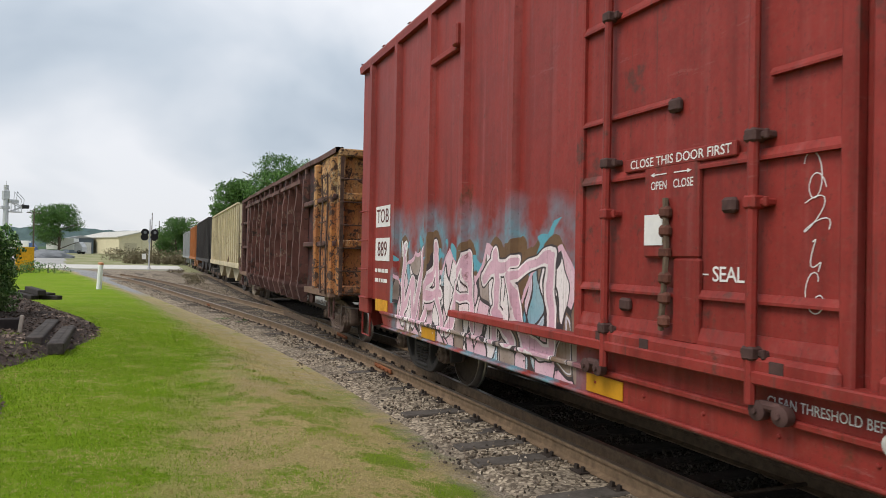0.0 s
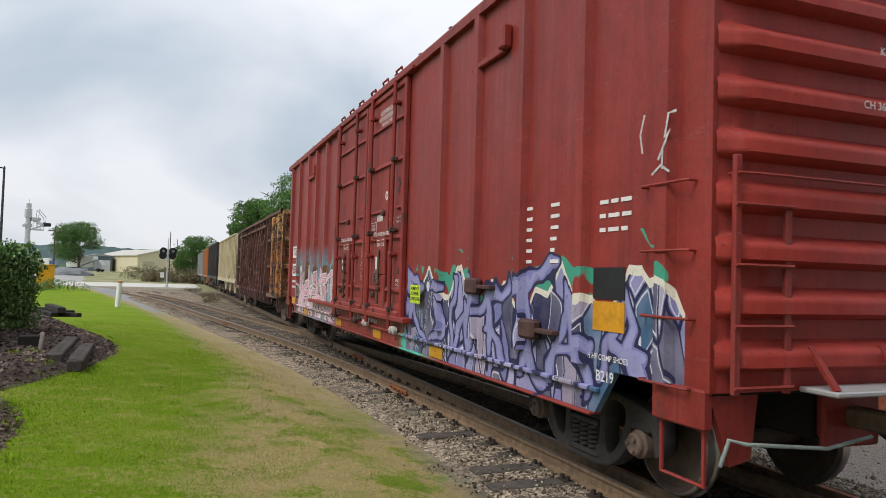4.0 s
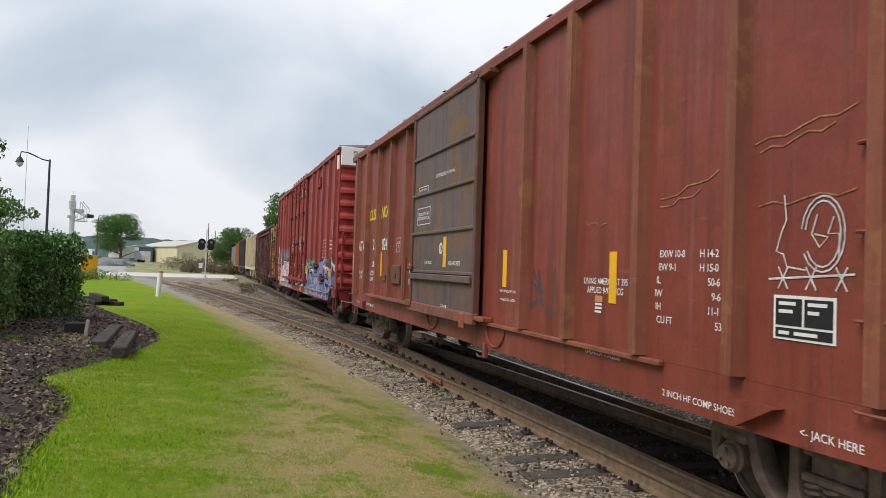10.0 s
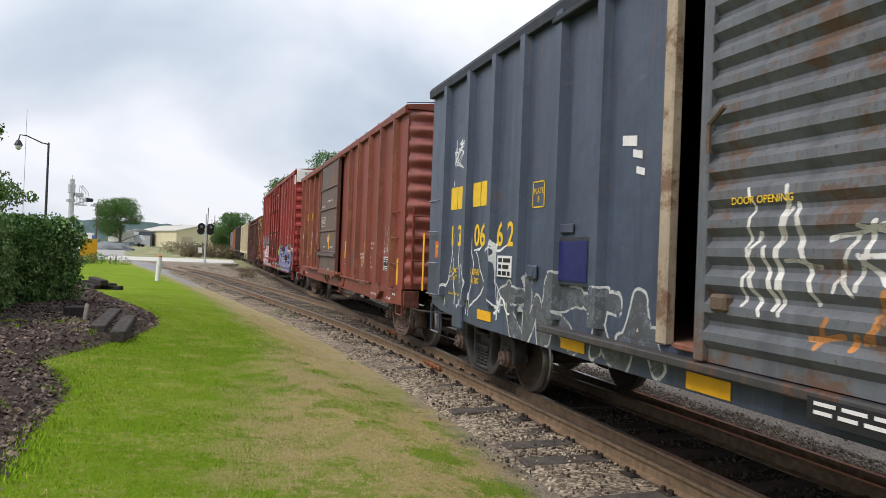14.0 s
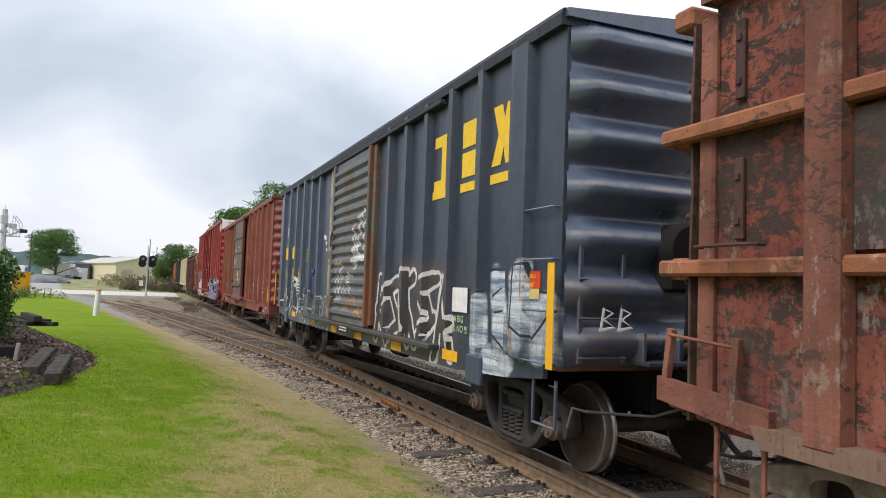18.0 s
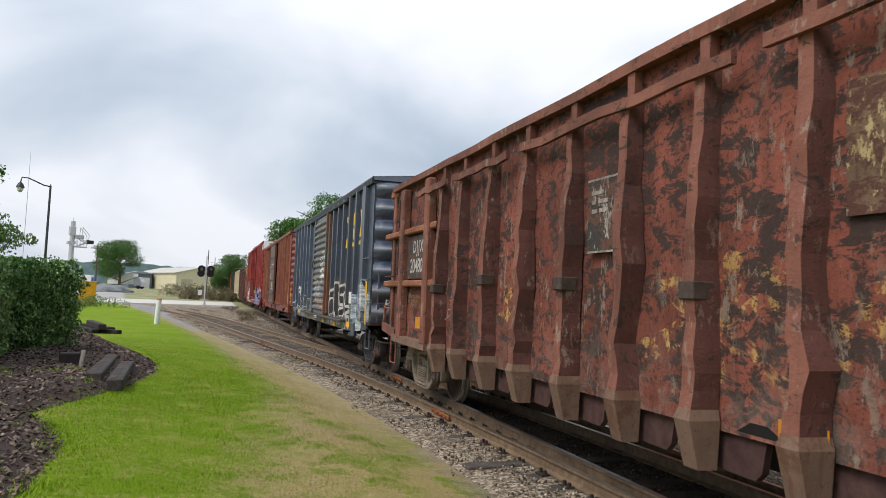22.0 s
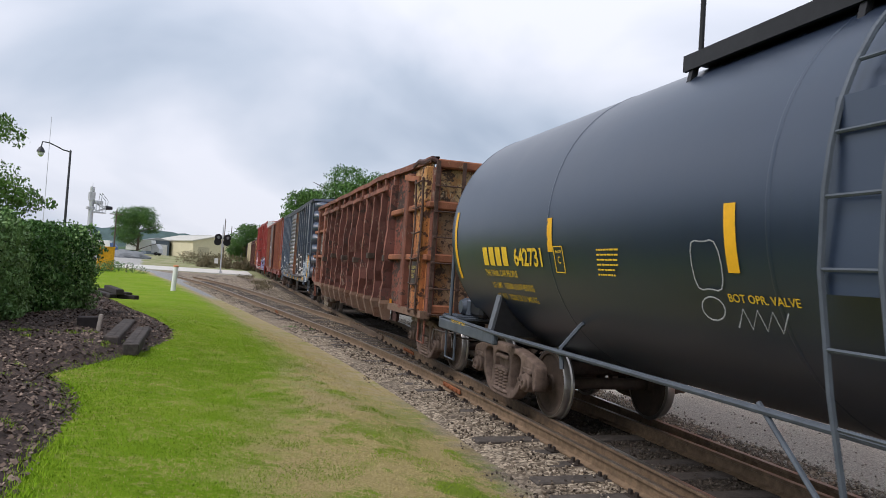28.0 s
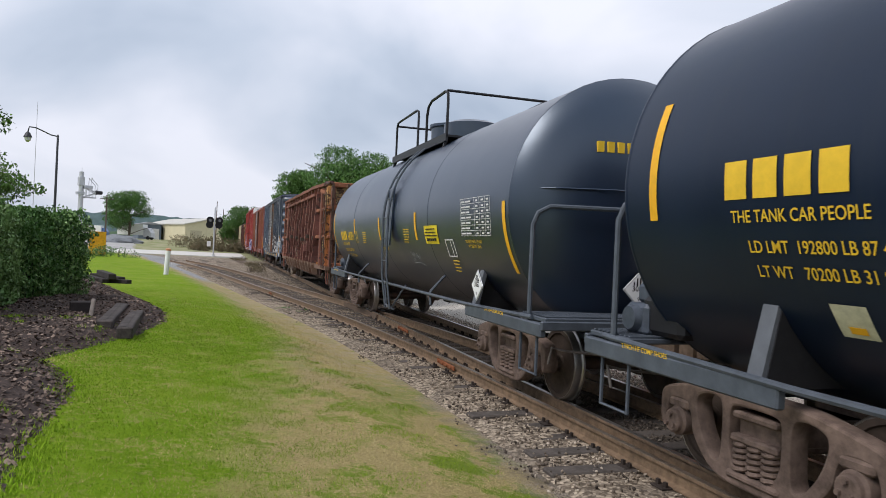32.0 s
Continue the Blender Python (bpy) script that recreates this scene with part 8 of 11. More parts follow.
def blue_boxcar():
    mid = -34.2
    car = new_car("boxcar", "dark blue-grey boxcar with a half-open corrugated door and white graffiti", "boxcar", mid)
    col = (0.042, 0.054, 0.079)
    white = (0.66, 0.68, 0.66)
    g1 = sprayed(wild(1.2, 4.6, 0.92, 1.62, 5, 31), [(0.085, (0.078, 0.088, 0.10)), (0.112, (0.46, 0.47, 0.45))], None, 0.08, 0.12, 2.0, 0.44)
    line = sprayed(wild(4.3, 6.8, 1.05, 2.1, 4, 38) + tangle(4.75, 1.25, 0.16, 0.12, 5, 3), [(0.011, white)], None, 0.1, 0.25, 5.0)
    thin = sprayed(tangle(6.32, 3.3, 0.25, 0.36, 17, 6) + [(6.5, 2.9, 6.55, 2.6)], [(0.010, white)], None, 0.1, 0.1, 8.0)
    g2 = sprayed(wild(-5.5, -2.15, 1.0, 2.0, 5, 44), [(0.075, (0.05, 0.046, 0.046)), (0.132, (0.60, 0.57, 0.55))], (0.10, 0.075, 0.065), 0.2, 0.12, 4.0, 0.36)
    fill = [(-6.2, 1.7, -6.25, 0.98), (-6.6, 1.95, -6.75, 1.05), (-6.8, 1.95, -6.9, 1.1), (-7.24, 2.0, -7.2, 1.3), (-7.5, 1.7, -7.5, 1.3), (-7.7, 1.7, -7.72, 1.3), (-6.1, 1.05, -6.7, 1.0)]
    lines = [(-6.03, 1.8, -6.05, 1.3), (-6.03, 1.8, -6.3, 1.86), (-6.37, 2.06, -6.91, 2.12), (-6.37, 2.06, -6.49, 1.35), (-6.49, 1.35, -6.8, 1.2), (-6.91, 2.12, -6.86, 1.3), (-7.12, 2.13, -7.07, 1.48),
             (-7.12, 2.13, -7.33, 2.12), (-7.33, 2.12, -7.38, 1.87), (-7.38, 1.87, -7.72, 1.85), (-7.72, 1.85, -7.68, 1.62), (-7.68, 1.62, -7.4, 1.36), (-7.4, 1.36, -7.07, 1.5), (-6.5, 1.8, -6.72, 1.9), (-6.55, 1.62, -6.75, 1.66)]
    g3 = throw_up(fill, 0.17, lines, 0.014, (0.60, 0.63, 0.66), (0.13, 0.19, 0.27), (0.03, 0.035, 0.045), 9.0)
    # the front half's sky sheen and exposure are put into a brighter coat
    mat = paint("blue_grey_paint_lit_front", tint(col, 1.55), rusty=0.18, rough=0.34, streak=0.7, rust=(0.13, 0.06, 0.03), graffiti=lambda m, c: thin(m, line(m, g1(m, c))))
    rear = paint("blue_grey_paint_dim_rear", col, rusty=0.18, rough=0.34, streak=0.7, rust=(0.13, 0.06, 0.03), graffiti=lambda m, c: g3(m, g2(m, c)))
    eave = paint("dark_eave_paint", (0.035, 0.042, 0.055), rusty=0.2, rough=0.6, streak=0.5)

    def tan_crests(m, c):
        """A tan line on the upper flank of each wave, brown patches low down."""
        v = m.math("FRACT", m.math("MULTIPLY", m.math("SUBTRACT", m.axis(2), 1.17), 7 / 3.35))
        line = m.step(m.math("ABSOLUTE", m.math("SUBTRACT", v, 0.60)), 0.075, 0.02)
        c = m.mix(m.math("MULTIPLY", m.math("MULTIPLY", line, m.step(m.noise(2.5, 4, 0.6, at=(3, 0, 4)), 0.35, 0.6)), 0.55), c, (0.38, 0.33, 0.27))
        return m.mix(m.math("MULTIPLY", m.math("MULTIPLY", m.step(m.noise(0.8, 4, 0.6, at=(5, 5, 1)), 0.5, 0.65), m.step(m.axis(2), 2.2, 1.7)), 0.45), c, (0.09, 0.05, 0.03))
    bare = paint("blue_grey_end_paint", (0.062, 0.085, 0.14), rusty=0.05, rough=0.26, streak=0.5, graffiti=tan_crests)
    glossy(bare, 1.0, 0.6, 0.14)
    d1_ = sprayed(wild(-1.0, 0.2, 1.6, 2.2, 4, 52), [(0.016, (0.66, 0.64, 0.6))], None, 0.1, 0.12, 12.0)
    d2_ = sprayed(wild(-1.75, -0.85, 2.25, 3.05, 2, 63), [(0.05, (0.6, 0.6, 0.58))], None, 0.1, 0.12, 3.0)
    d3_ = sprayed(wild(-1.7, -0.3, 1.3, 1.7, 3, 67), [(0.018, (0.5, 0.22, 0.07))], None, 0.1, 0.12, 6.0)
    dmat = paint("grey_door_paint", (0.135, 0.145, 0.16), rusty=0.55, rough=0.45, streak=1.0, dirt=0.8, rust=(0.13, 0.068, 0.038), graffiti=lambda m, c: d3_(m, d2_(m, d1_(m, c))))
    L, half, z0, z1 = 15.4, 1.53, 1.17, 4.52
    ys = [6.83, 5.81, 4.88, 4.0, 3.09, 2.24, -2.75, -3.58, -4.42, -5.3, -6.18, -7.02]
    for s in (-1, 1):
        for a, b in ((-L / 2 + 0.02, -1.95), (1.3, L / 2 - 0.02)) if s < 0 else ((-L / 2 + 0.02, L / 2 - 0.02),):
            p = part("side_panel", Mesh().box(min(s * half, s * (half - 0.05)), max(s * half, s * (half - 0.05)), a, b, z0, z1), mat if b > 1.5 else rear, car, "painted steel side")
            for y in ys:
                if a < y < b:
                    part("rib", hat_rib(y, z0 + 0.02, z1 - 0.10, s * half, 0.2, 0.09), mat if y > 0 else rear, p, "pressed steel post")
        plate = Mesh().prism([(s * (half - 0.05), z1 - 0.13), (s * (half + 0.075), z1 - 0.13), (s * (half + 0.085), z1 - 0.02), (s * (half + 0.06), z1 + 0.02), (s * (half - 0.05), z1 + 0.04)], -L / 2, L / 2, "y")
        part("eave_plate", plate, eave, car, "folded top plate")
    h = L / 2
    for s in (-1, 1):
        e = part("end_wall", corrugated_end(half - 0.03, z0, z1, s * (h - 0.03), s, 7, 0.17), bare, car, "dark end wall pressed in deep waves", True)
        for x in (-1, 1):
            part("corner_post", Mesh().box(x * (half - 0.09) - 0.07, x * (half - 0.09) + 0.09, s * (h - 0.12) - 0.06, s * (h - 0.06) + 0.09, z0 - 0.02, z1 + 0.01, 0.03), bare, e)
        part("end_plate", Mesh().prism([(-half - 0.04, z1 - 0.06), (half + 0.04, z1 - 0.06), (half + 0.04, z1 + 0.02), (0, z1 + 0.15), (-half - 0.04, z1 + 0.02)], s * (h - 0.06), s * (h + 0.05), "y"), bare, e)
    part("roof", Mesh().prism([(-half - 0.06, z1 + 0.0), (0, z1 + 0.15), (half + 0.06, z1 + 0.0), (half + 0.06, z1 + 0.03), (0, z1 + 0.18), (-half - 0.06, z1 + 0.03)], -h, h, "y"), eave, car, "sheet roof")
    part("floor", Mesh().box(-half + 0.02, half - 0.06, -h + 0.05, h - 0.05, z0 - 0.05, z0 + 0.03), plain("worn_floor", (0.16, 0.08, 0.055), 0.85), car, "rusty floor seen through the door")
    inner = plain("dark_inside", (0.03, 0.025, 0.022), 0.9)
    part("lining", Mesh().box(half - 0.12, half - 0.06, -h + 0.1, h - 0.1, z0 + 0.03, z1 - 0.1), inner, car, "dark inside wall")
    for s in (-1, 1):
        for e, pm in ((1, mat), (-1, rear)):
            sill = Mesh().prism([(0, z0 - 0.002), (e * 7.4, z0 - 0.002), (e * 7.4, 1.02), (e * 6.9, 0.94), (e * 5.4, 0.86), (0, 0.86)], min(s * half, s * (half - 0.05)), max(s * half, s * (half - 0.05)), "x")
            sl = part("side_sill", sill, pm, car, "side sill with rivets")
            for k in range(9):
                for z in (1.1, 1.03):
                    part("rivet", Mesh().lathe([(s * half, 0.018), (s * (half + 0.012), 0.012), (s * (half + 0.014), 0.0)], 6, "x", (0, e * (0.4 + 0.78 * k), z)), pm, sl)
    X = -half - 0.005
    # doorway posts, track and the corrugated door
    post = paint("worn_door_post", (0.15, 0.115, 0.075), rusty=0.85, rough=0.7, rust=(0.15, 0.055, 0.025))
    part("door_post", Mesh().box(-half - 0.05, -half + 0.05, 1.17, 1.3, z0, z1 - 0.1, 0.015), paint("scuffed_pale_post", (0.44, 0.35, 0.25), rusty=0.55, rough=0.7, rust=(0.14, 0.065, 0.035)), car, "scuffed cream and rust door post")
    part("door_post", Mesh().box(-half - 0.08, -half + 0.05, -2.05, -1.92, z0, z1 - 0.1, 0.015), post, car, "scuffed rust door post")
    part("door_sill_plate", Mesh().box(-half - 0.05, -half + 0.2, -1.92, 1.06, z0 - 0.01, z0 + 0.04, 0.01), plain("rusty_threshold", (0.22, 0.09, 0.06), 0.85), car, "rust-red threshold")
    dx, n, d0, d1 = -half - 0.085, 15, 1.13, 4.28
    pts = []
    for k in range(n):
        a = d0 + 0.1 + (d1 - d0 - 0.2) * k / n
        q = (d1 - d0 - 0.2) / n
        pts += [(dx, a), (dx - 0.05, a + q * 0.3), (dx - 0.05, a + q * 0.6), (dx, a + q * 0.85)]
    m = Mesh()
    y0, y1 = -1.85, 0.66
    m.v = [(x, y, z) for y in (y0, y1) for x, z in [(dx, d0)] + pts + [(dx, d1), (dx + 0.04, d1), (dx + 0.04, d0)]]
    q = len(m.v) // 2
    m.f = [(k, (k + 1) % q, q + (k + 1) % q, q + k) for k in range(q)] + [tuple(range(q - 1, -1, -1)), tuple(range(q, 2 * q))]
    d = part("door", m, dmat, car, "half-open corrugated grey door with rust and scrawls")
    for y in (y0, y1):
        part("door_edge", Mesh().box(dx - 0.06, dx + 0.05, y - 0.05, y + 0.05, d0, d1, 0.012), paint("rusty_door_edge", (0.10, 0.09, 0.085), rusty=0.9, rust=(0.22, 0.075, 0.03)) if y < 0 else dmat, d)
    part("door_latch", Mesh().box(dx - 0.09, dx, y1 - 0.3, y1 - 0.14, 1.5, 1.62, 0.02).tube([(dx - 0.1, y1 - 0.1, 2.6), (dx - 0.1, y1 - 0.1, 2.8), (dx - 0.1, y1 - 0.25, 2.9)], 0.02, 6), M_RAIL, d, "rusty latch gear")
    part("door_track", Mesh().box(-half - 0.16, -half, -5.0, 3.2, 1.05, 1.12, 0.012), paint("rusty_track", (0.06, 0.058, 0.058), rusty=0.45, rust=(0.14, 0.06, 0.03)), car, "rusty door track")
    part("top_track", Mesh().box(-half - 0.12, -half, -5.0, 3.2, 4.29, 4.36, 0.012), eave, car, "dark upper door track")
    # lettering and patches
    lettering("DOOR OPENING", 0.07, M_LETTERY, d, on_side(dx - 0.052, 0.1, 2.25))
    for y, z, a in ((1.82, 2.86, 0.11), (1.69, 2.73, 0.07), (1.64, 2.58, 0.06)):
        patch(car, -half - 0.005, y - a, y + a, z - 0.3 * a - 0.01, z + 0.3 * a + 0.015, M_LETTER, "sticker", "torn white sticker", 0.03)
    pl = patch(car, -half - 0.165, -1.0, -0.35, 0.95, 1.09, M_BLACK, "stencil_panel", "black panel with fine white print")
    bars(pl, -half - 0.171, -0.4, 1.07, 0.5, 2, M_LETTER, 0.05, 0.022, seed=61)
    marks = Mesh()
    for y in (6.60, 6.30, 5.66, 5.36):
        marks.box(X - 0.002, X + 0.002, y - 0.28, y, 2.49, 2.82)
    part("owner_mark", marks, M_LETTERY, car, "plain yellow blocks for the owner's initials")
    for txt, y in (("1 3", 6.32), ("06", 5.36), ("6 2", 4.5)):
        lettering(txt, 0.42, M_LETTERY, car, on_side(X, y, 2.08), bold=0.005)
    lettering("LD LMT\nLT WT", 0.11, M_LETTERY, car, on_side(X, 6.39, 1.53))
    lettering("158700\n61300", 0.12, M_LETTERY, car, on_side(X, 5.5, 1.53))
    lettering("2 IN HF COMP SHOES", 0.06, M_LETTERY, car, on_side(X, 6.3, 1.24))
    lettering("PLATE\nB", 0.09, M_LETTERY, car, on_side(X, 3.6, 2.52))
    fr = Mesh()
    for a, b, c, e in ((3.45, 3.465, 2.38, 2.68), (3.735, 3.75, 2.38, 2.68), (3.45, 3.75, 2.38, 2.395), (3.45, 3.75, 2.665, 2.68)):
        fr.box(X - 0.002, X + 0.002, a, b, c, e)
    part("plate_frame", fr, M_LETTERY, car, "yellow stencilled frame")
    patch(car, X - 0.024, 2.39, 3.11, 1.56, 2.04, eave, "board_frame", "dark steel frame of the board")
    patch(car, X - 0.03, 2.43, 3.07, 1.6, 2.0, plain("deep_blue_board", (0.022, 0.024, 0.11), 0.35), "routing_board", "deep blue blank board")
    patch(car, X - 0.02, 4.22, 4.66, 1.57, 1.83, M_LETTER, "placard", "white paper notice with bold print")
    bars(car, X - 0.026, 4.62, 1.80, 0.36, 3, M_BLACK, 0.08, 0.05, seed=8)
    sticker = patch(car, X - 0.002, 7.05, 7.3, 1.76, 2.02, plain("orange_sticker", (0.75, 0.13, 0.03), 0.5), "sticker", "small orange sticker")
    lettering("ease\nup!", 0.09, M_LETTERY, sticker, on_side(X - 0.008, 7.17, 1.9))
    sticker = patch(car, X - 0.002, -7.32, -7.01, 1.89, 2.06, plain("red_sticker", (0.62, 0.06, 0.02), 0.5), "sticker", "small red sticker, half sprayed over")
    lettering("ease\nup!", 0.085, M_LETTERY, sticker, on_side(X - 0.010, -7.39, 1.97))
    patch(car, X - 0.002, -7.30, -7.08, 1.78, 1.885, plain("yellow_sticker", (0.62, 0.46, 0.16), 0.6), "sticker", "yellow lower half of the sticker, rubbed")
    part("vent", Mesh().box(X - 0.05, X, 3.53, 3.77, 1.58, 1.74, 0.02).box(X - 0.055, X - 0.05, 3.57, 3.73, 1.61, 1.71), mat, car, "small square vent")
    part("grip", Mesh().box(X - 0.03, X, 2.75, 3.05, 2.08, 2.18, 0.012), mat, car)
    logo = Mesh().prism([(-3.75, 3.15), (-3.35, 3.15), (-3.35, 3.3), (-3.6, 3.3), (-3.6, 3.75), (-3.35, 3.75), (-3.35, 3.9), (-3.75, 3.9)], X - 0.003, X + 0.002, "x")
    logo.v = [(x, y - 1.27, z) for x, y, z in logo.v]
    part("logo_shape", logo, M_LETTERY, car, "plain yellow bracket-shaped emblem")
    logo = Mesh().box(X - 0.003, X + 0.002, -5.99, -5.55, 3.60, 3.92, 0.002).box(X - 0.003, X + 0.002, -5.99, -5.55, 3.23, 3.54, 0.002)
    part("logo_shape", logo, M_LETTERY, car, "two stacked yellow emblem blocks")
    logo = Mesh().prism([(-6.95, 3.25), (-6.72, 3.25), (-6.67, 3.44), (-6.6, 3.25), (-6.38, 3.25), (-6.54, 3.6), (-6.4, 3.93), (-6.62, 3.93), (-6.68, 3.76), (-6.74, 3.93), (-6.95, 3.93), (-6.8, 3.6)], X - 0.003, X + 0.002, "x")
    part("logo_shape", logo, M_LETTERY, car, "yellow hourglass-shaped emblem")
    for a, b in ((-5.12, -4.58), (-6.02, -5.52), (-6.96, -6.36)):
        patch(car, X, a, b, 3.05, 3.16, M_LETTERY, "underline", "thick yellow bar")
    for y, z in ((5.1, 0.97), (2.71, 0.91), (0.7, 0.88), (-1.12, 0.88), (-3.27, 0.88), (-5.36, 0.95)):
        patch(car, X - 0.002, y - 0.24, y + 0.24, z, z + 0.13, M_YELLOW, "reflector", "yellow reflector strip on the sill")
    patch(car, X - 0.09, -7.72, -7.60, 1.14, 2.13, M_YELLOW, "corner_stripe", "bright yellow corner stripe")
    patch(car, X - 0.09, 7.62, 7.70, 1.2, 2.15, M_YELLOW, "corner_stripe", "bright yellow corner stripe")
    patch(car, X - 0.01, -5.86, -5.41, 1.57, 1.87, M_LETTER, "placard", "white notice with small black print")
    lettering("A BIG\nNO NO !!!", 0.12, plain("green_marker", (0.45, 0.62, 0.35), 0.6), car, on_side(X - 0.004, -5.6, 1.42))
    side_ladder(car, -half, 7.0, 7.55, 1.18, 4, 0.495, bare)
    side_ladder(car, -half, -7.62, -7.03, 1.18, 4, 0.495, bare)
    for s in (-1, 1):
        y = s * 7.66
        lad = part("end_ladder", Mesh().box(-1.38, -1.33, y + s * 0.08 - 0.02, y + s * 0.08 + 0.02, 1.2, 2.4, 0.008).box(-0.90, -0.85, y + s * 0.08 - 0.02, y + s * 0.08 + 0.02, 1.2, 2.4, 0.008), bare, car, "end ladder")
        for k in range(4):
            part("rung", Mesh().tube([(-1.38, y + s * 0.1, 1.25 + 0.37 * k), (-0.85, y + s * 0.1, 1.25 + 0.37 * k)], 0.014, 6), bare, lad)
        m = Mesh()
        grab(m, (-1.2, y, 2.75), (1.2, y, 2.75), (0, s * 0.1, 0))
        part("end_handrail", m, bare, car)
        part("brake_platform", Mesh().box(-0.76, 1.1, min(y, y + s * 0.34), max(y, y + s * 0.34), 1.19, 1.235, 0.008), eave, car)
        sill_step(car, -1.48, s * 7.35, 1.02, bare, 0.42, 0.45)
        part("bolster_flange", Mesh().box(-1.57, -1.50, s * 6.1 - 0.2, s * 6.1 + 0.2, 0.76, 1.1, 0.02), mat, car)
        coupler(car, s * 7.45, s, M_UNDER, 0.8)
        truck(car, 6.1 if s > 0 else -6.32, M_TRUCKDK)
    wheel = Mesh().lathe([(-8.10, 0.29), (-8.13, 0.315), (-8.16, 0.29), (-8.13, 0.265), (-8.10, 0.29)], 28, "y", (-0.1, 0, 2.3))
    wheel.lathe([(-8.15, 0.0), (-8.15, 0.17), (-8.10, 0.2), (-8.06, 0.1), (-7.95, 0.08)], 24, "y", (-0.1, 0, 2.3))
    for k in range(6):
        a = 2 * math.pi * k / 6
        wheel.beam((-0.1 + 0.17 * math.cos(a), -8.12, 2.3 + 0.17 * math.sin(a)), (-0.1 + 0.3 * math.cos(a), -8.13, 2.3 + 0.3 * math.sin(a)), 0.05, 0.03)
    part("brake_wheel", wheel, M_UNDER, car, "black hand brake wheel", True)
    house = Mesh().lathe([(-7.98, 0.0), (-7.98, 0.24), (-7.9, 0.28), (-7.7, 0.28)], 20, "y", (-0.25, 0, 2.3)).box(-0.5, -0.05, -7.95, -7.7, 1.9, 2.2, 0.03)
    part("brake_housing", house, M_UNDER, car, "round black brake gear housing", True)
    for k in range(5):
        part("platform_bracket", Mesh().box(-0.75 + 0.42 * k, -0.70 + 0.42 * k, -7.9, -7.7, 1.22, 1.5, 0.01), bare, car)
    underframe(car, L, z0, M_UNDER)
    scr = Mesh()
    for k in range(2):
        o = -1.22 + 0.2 * k
        scr.tube([(o, -7.89, 1.52), (o + 0.03, -7.89, 1.72), (o + 0.13, -7.89, 1.68), (o + 0.03, -7.89, 1.62), (o + 0.15, -7.89, 1.55), (o - 0.02, -7.89, 1.52)], 0.017, 4)
    part("scrawl", scr.flatten(1, -7.885), M_LETTER, car, "white sprayed scrawl on the end wall")
    part("chain", Mesh().tube([(-0.28, -7.95, 1.95), (-0.28, -7.95, 1.6), (-0.28, -7.92, 1.3), (-0.3, -7.8, 0.9)], 0.02, 5), M_UNDER, car, "hanging brake chain")
    # the bay behind the last post is longer than the others
    for ob in car.children_recursive:
        if ob.matrix_basis == Matrix() and ob.parent.matrix_basis == (Matrix() if ob.parent is not car else car.matrix_basis) and not ob.data.name.startswith("lettering"):
            for v in ob.data.vertices:
                if v.co.y < -7.06:
                    v.co.y -= 0.23
    return car


M_BELT = rusted("orange_brown_bar", (0.30, 0.115, 0.06), (0.12, 0.058, 0.038), (0.40, 0.27, 0.16), flaked=-0.6)
M_DUST = paint("dusty_rust_plate", (0.205, 0.128, 0.09), rust=(0.13, 0.06, 0.035), rusty=0.5, rough=0.85, dirt=0.9)
M_LADDER = plain("dark_rusty_ladder", (0.105, 0.062, 0.047), 0.8, 0.1, 0.5, 12, 0.4)
M_BAND = plain("dark_weld_band", (0.075, 0.055, 0.043), 0.85, 0, 0.4, 10)


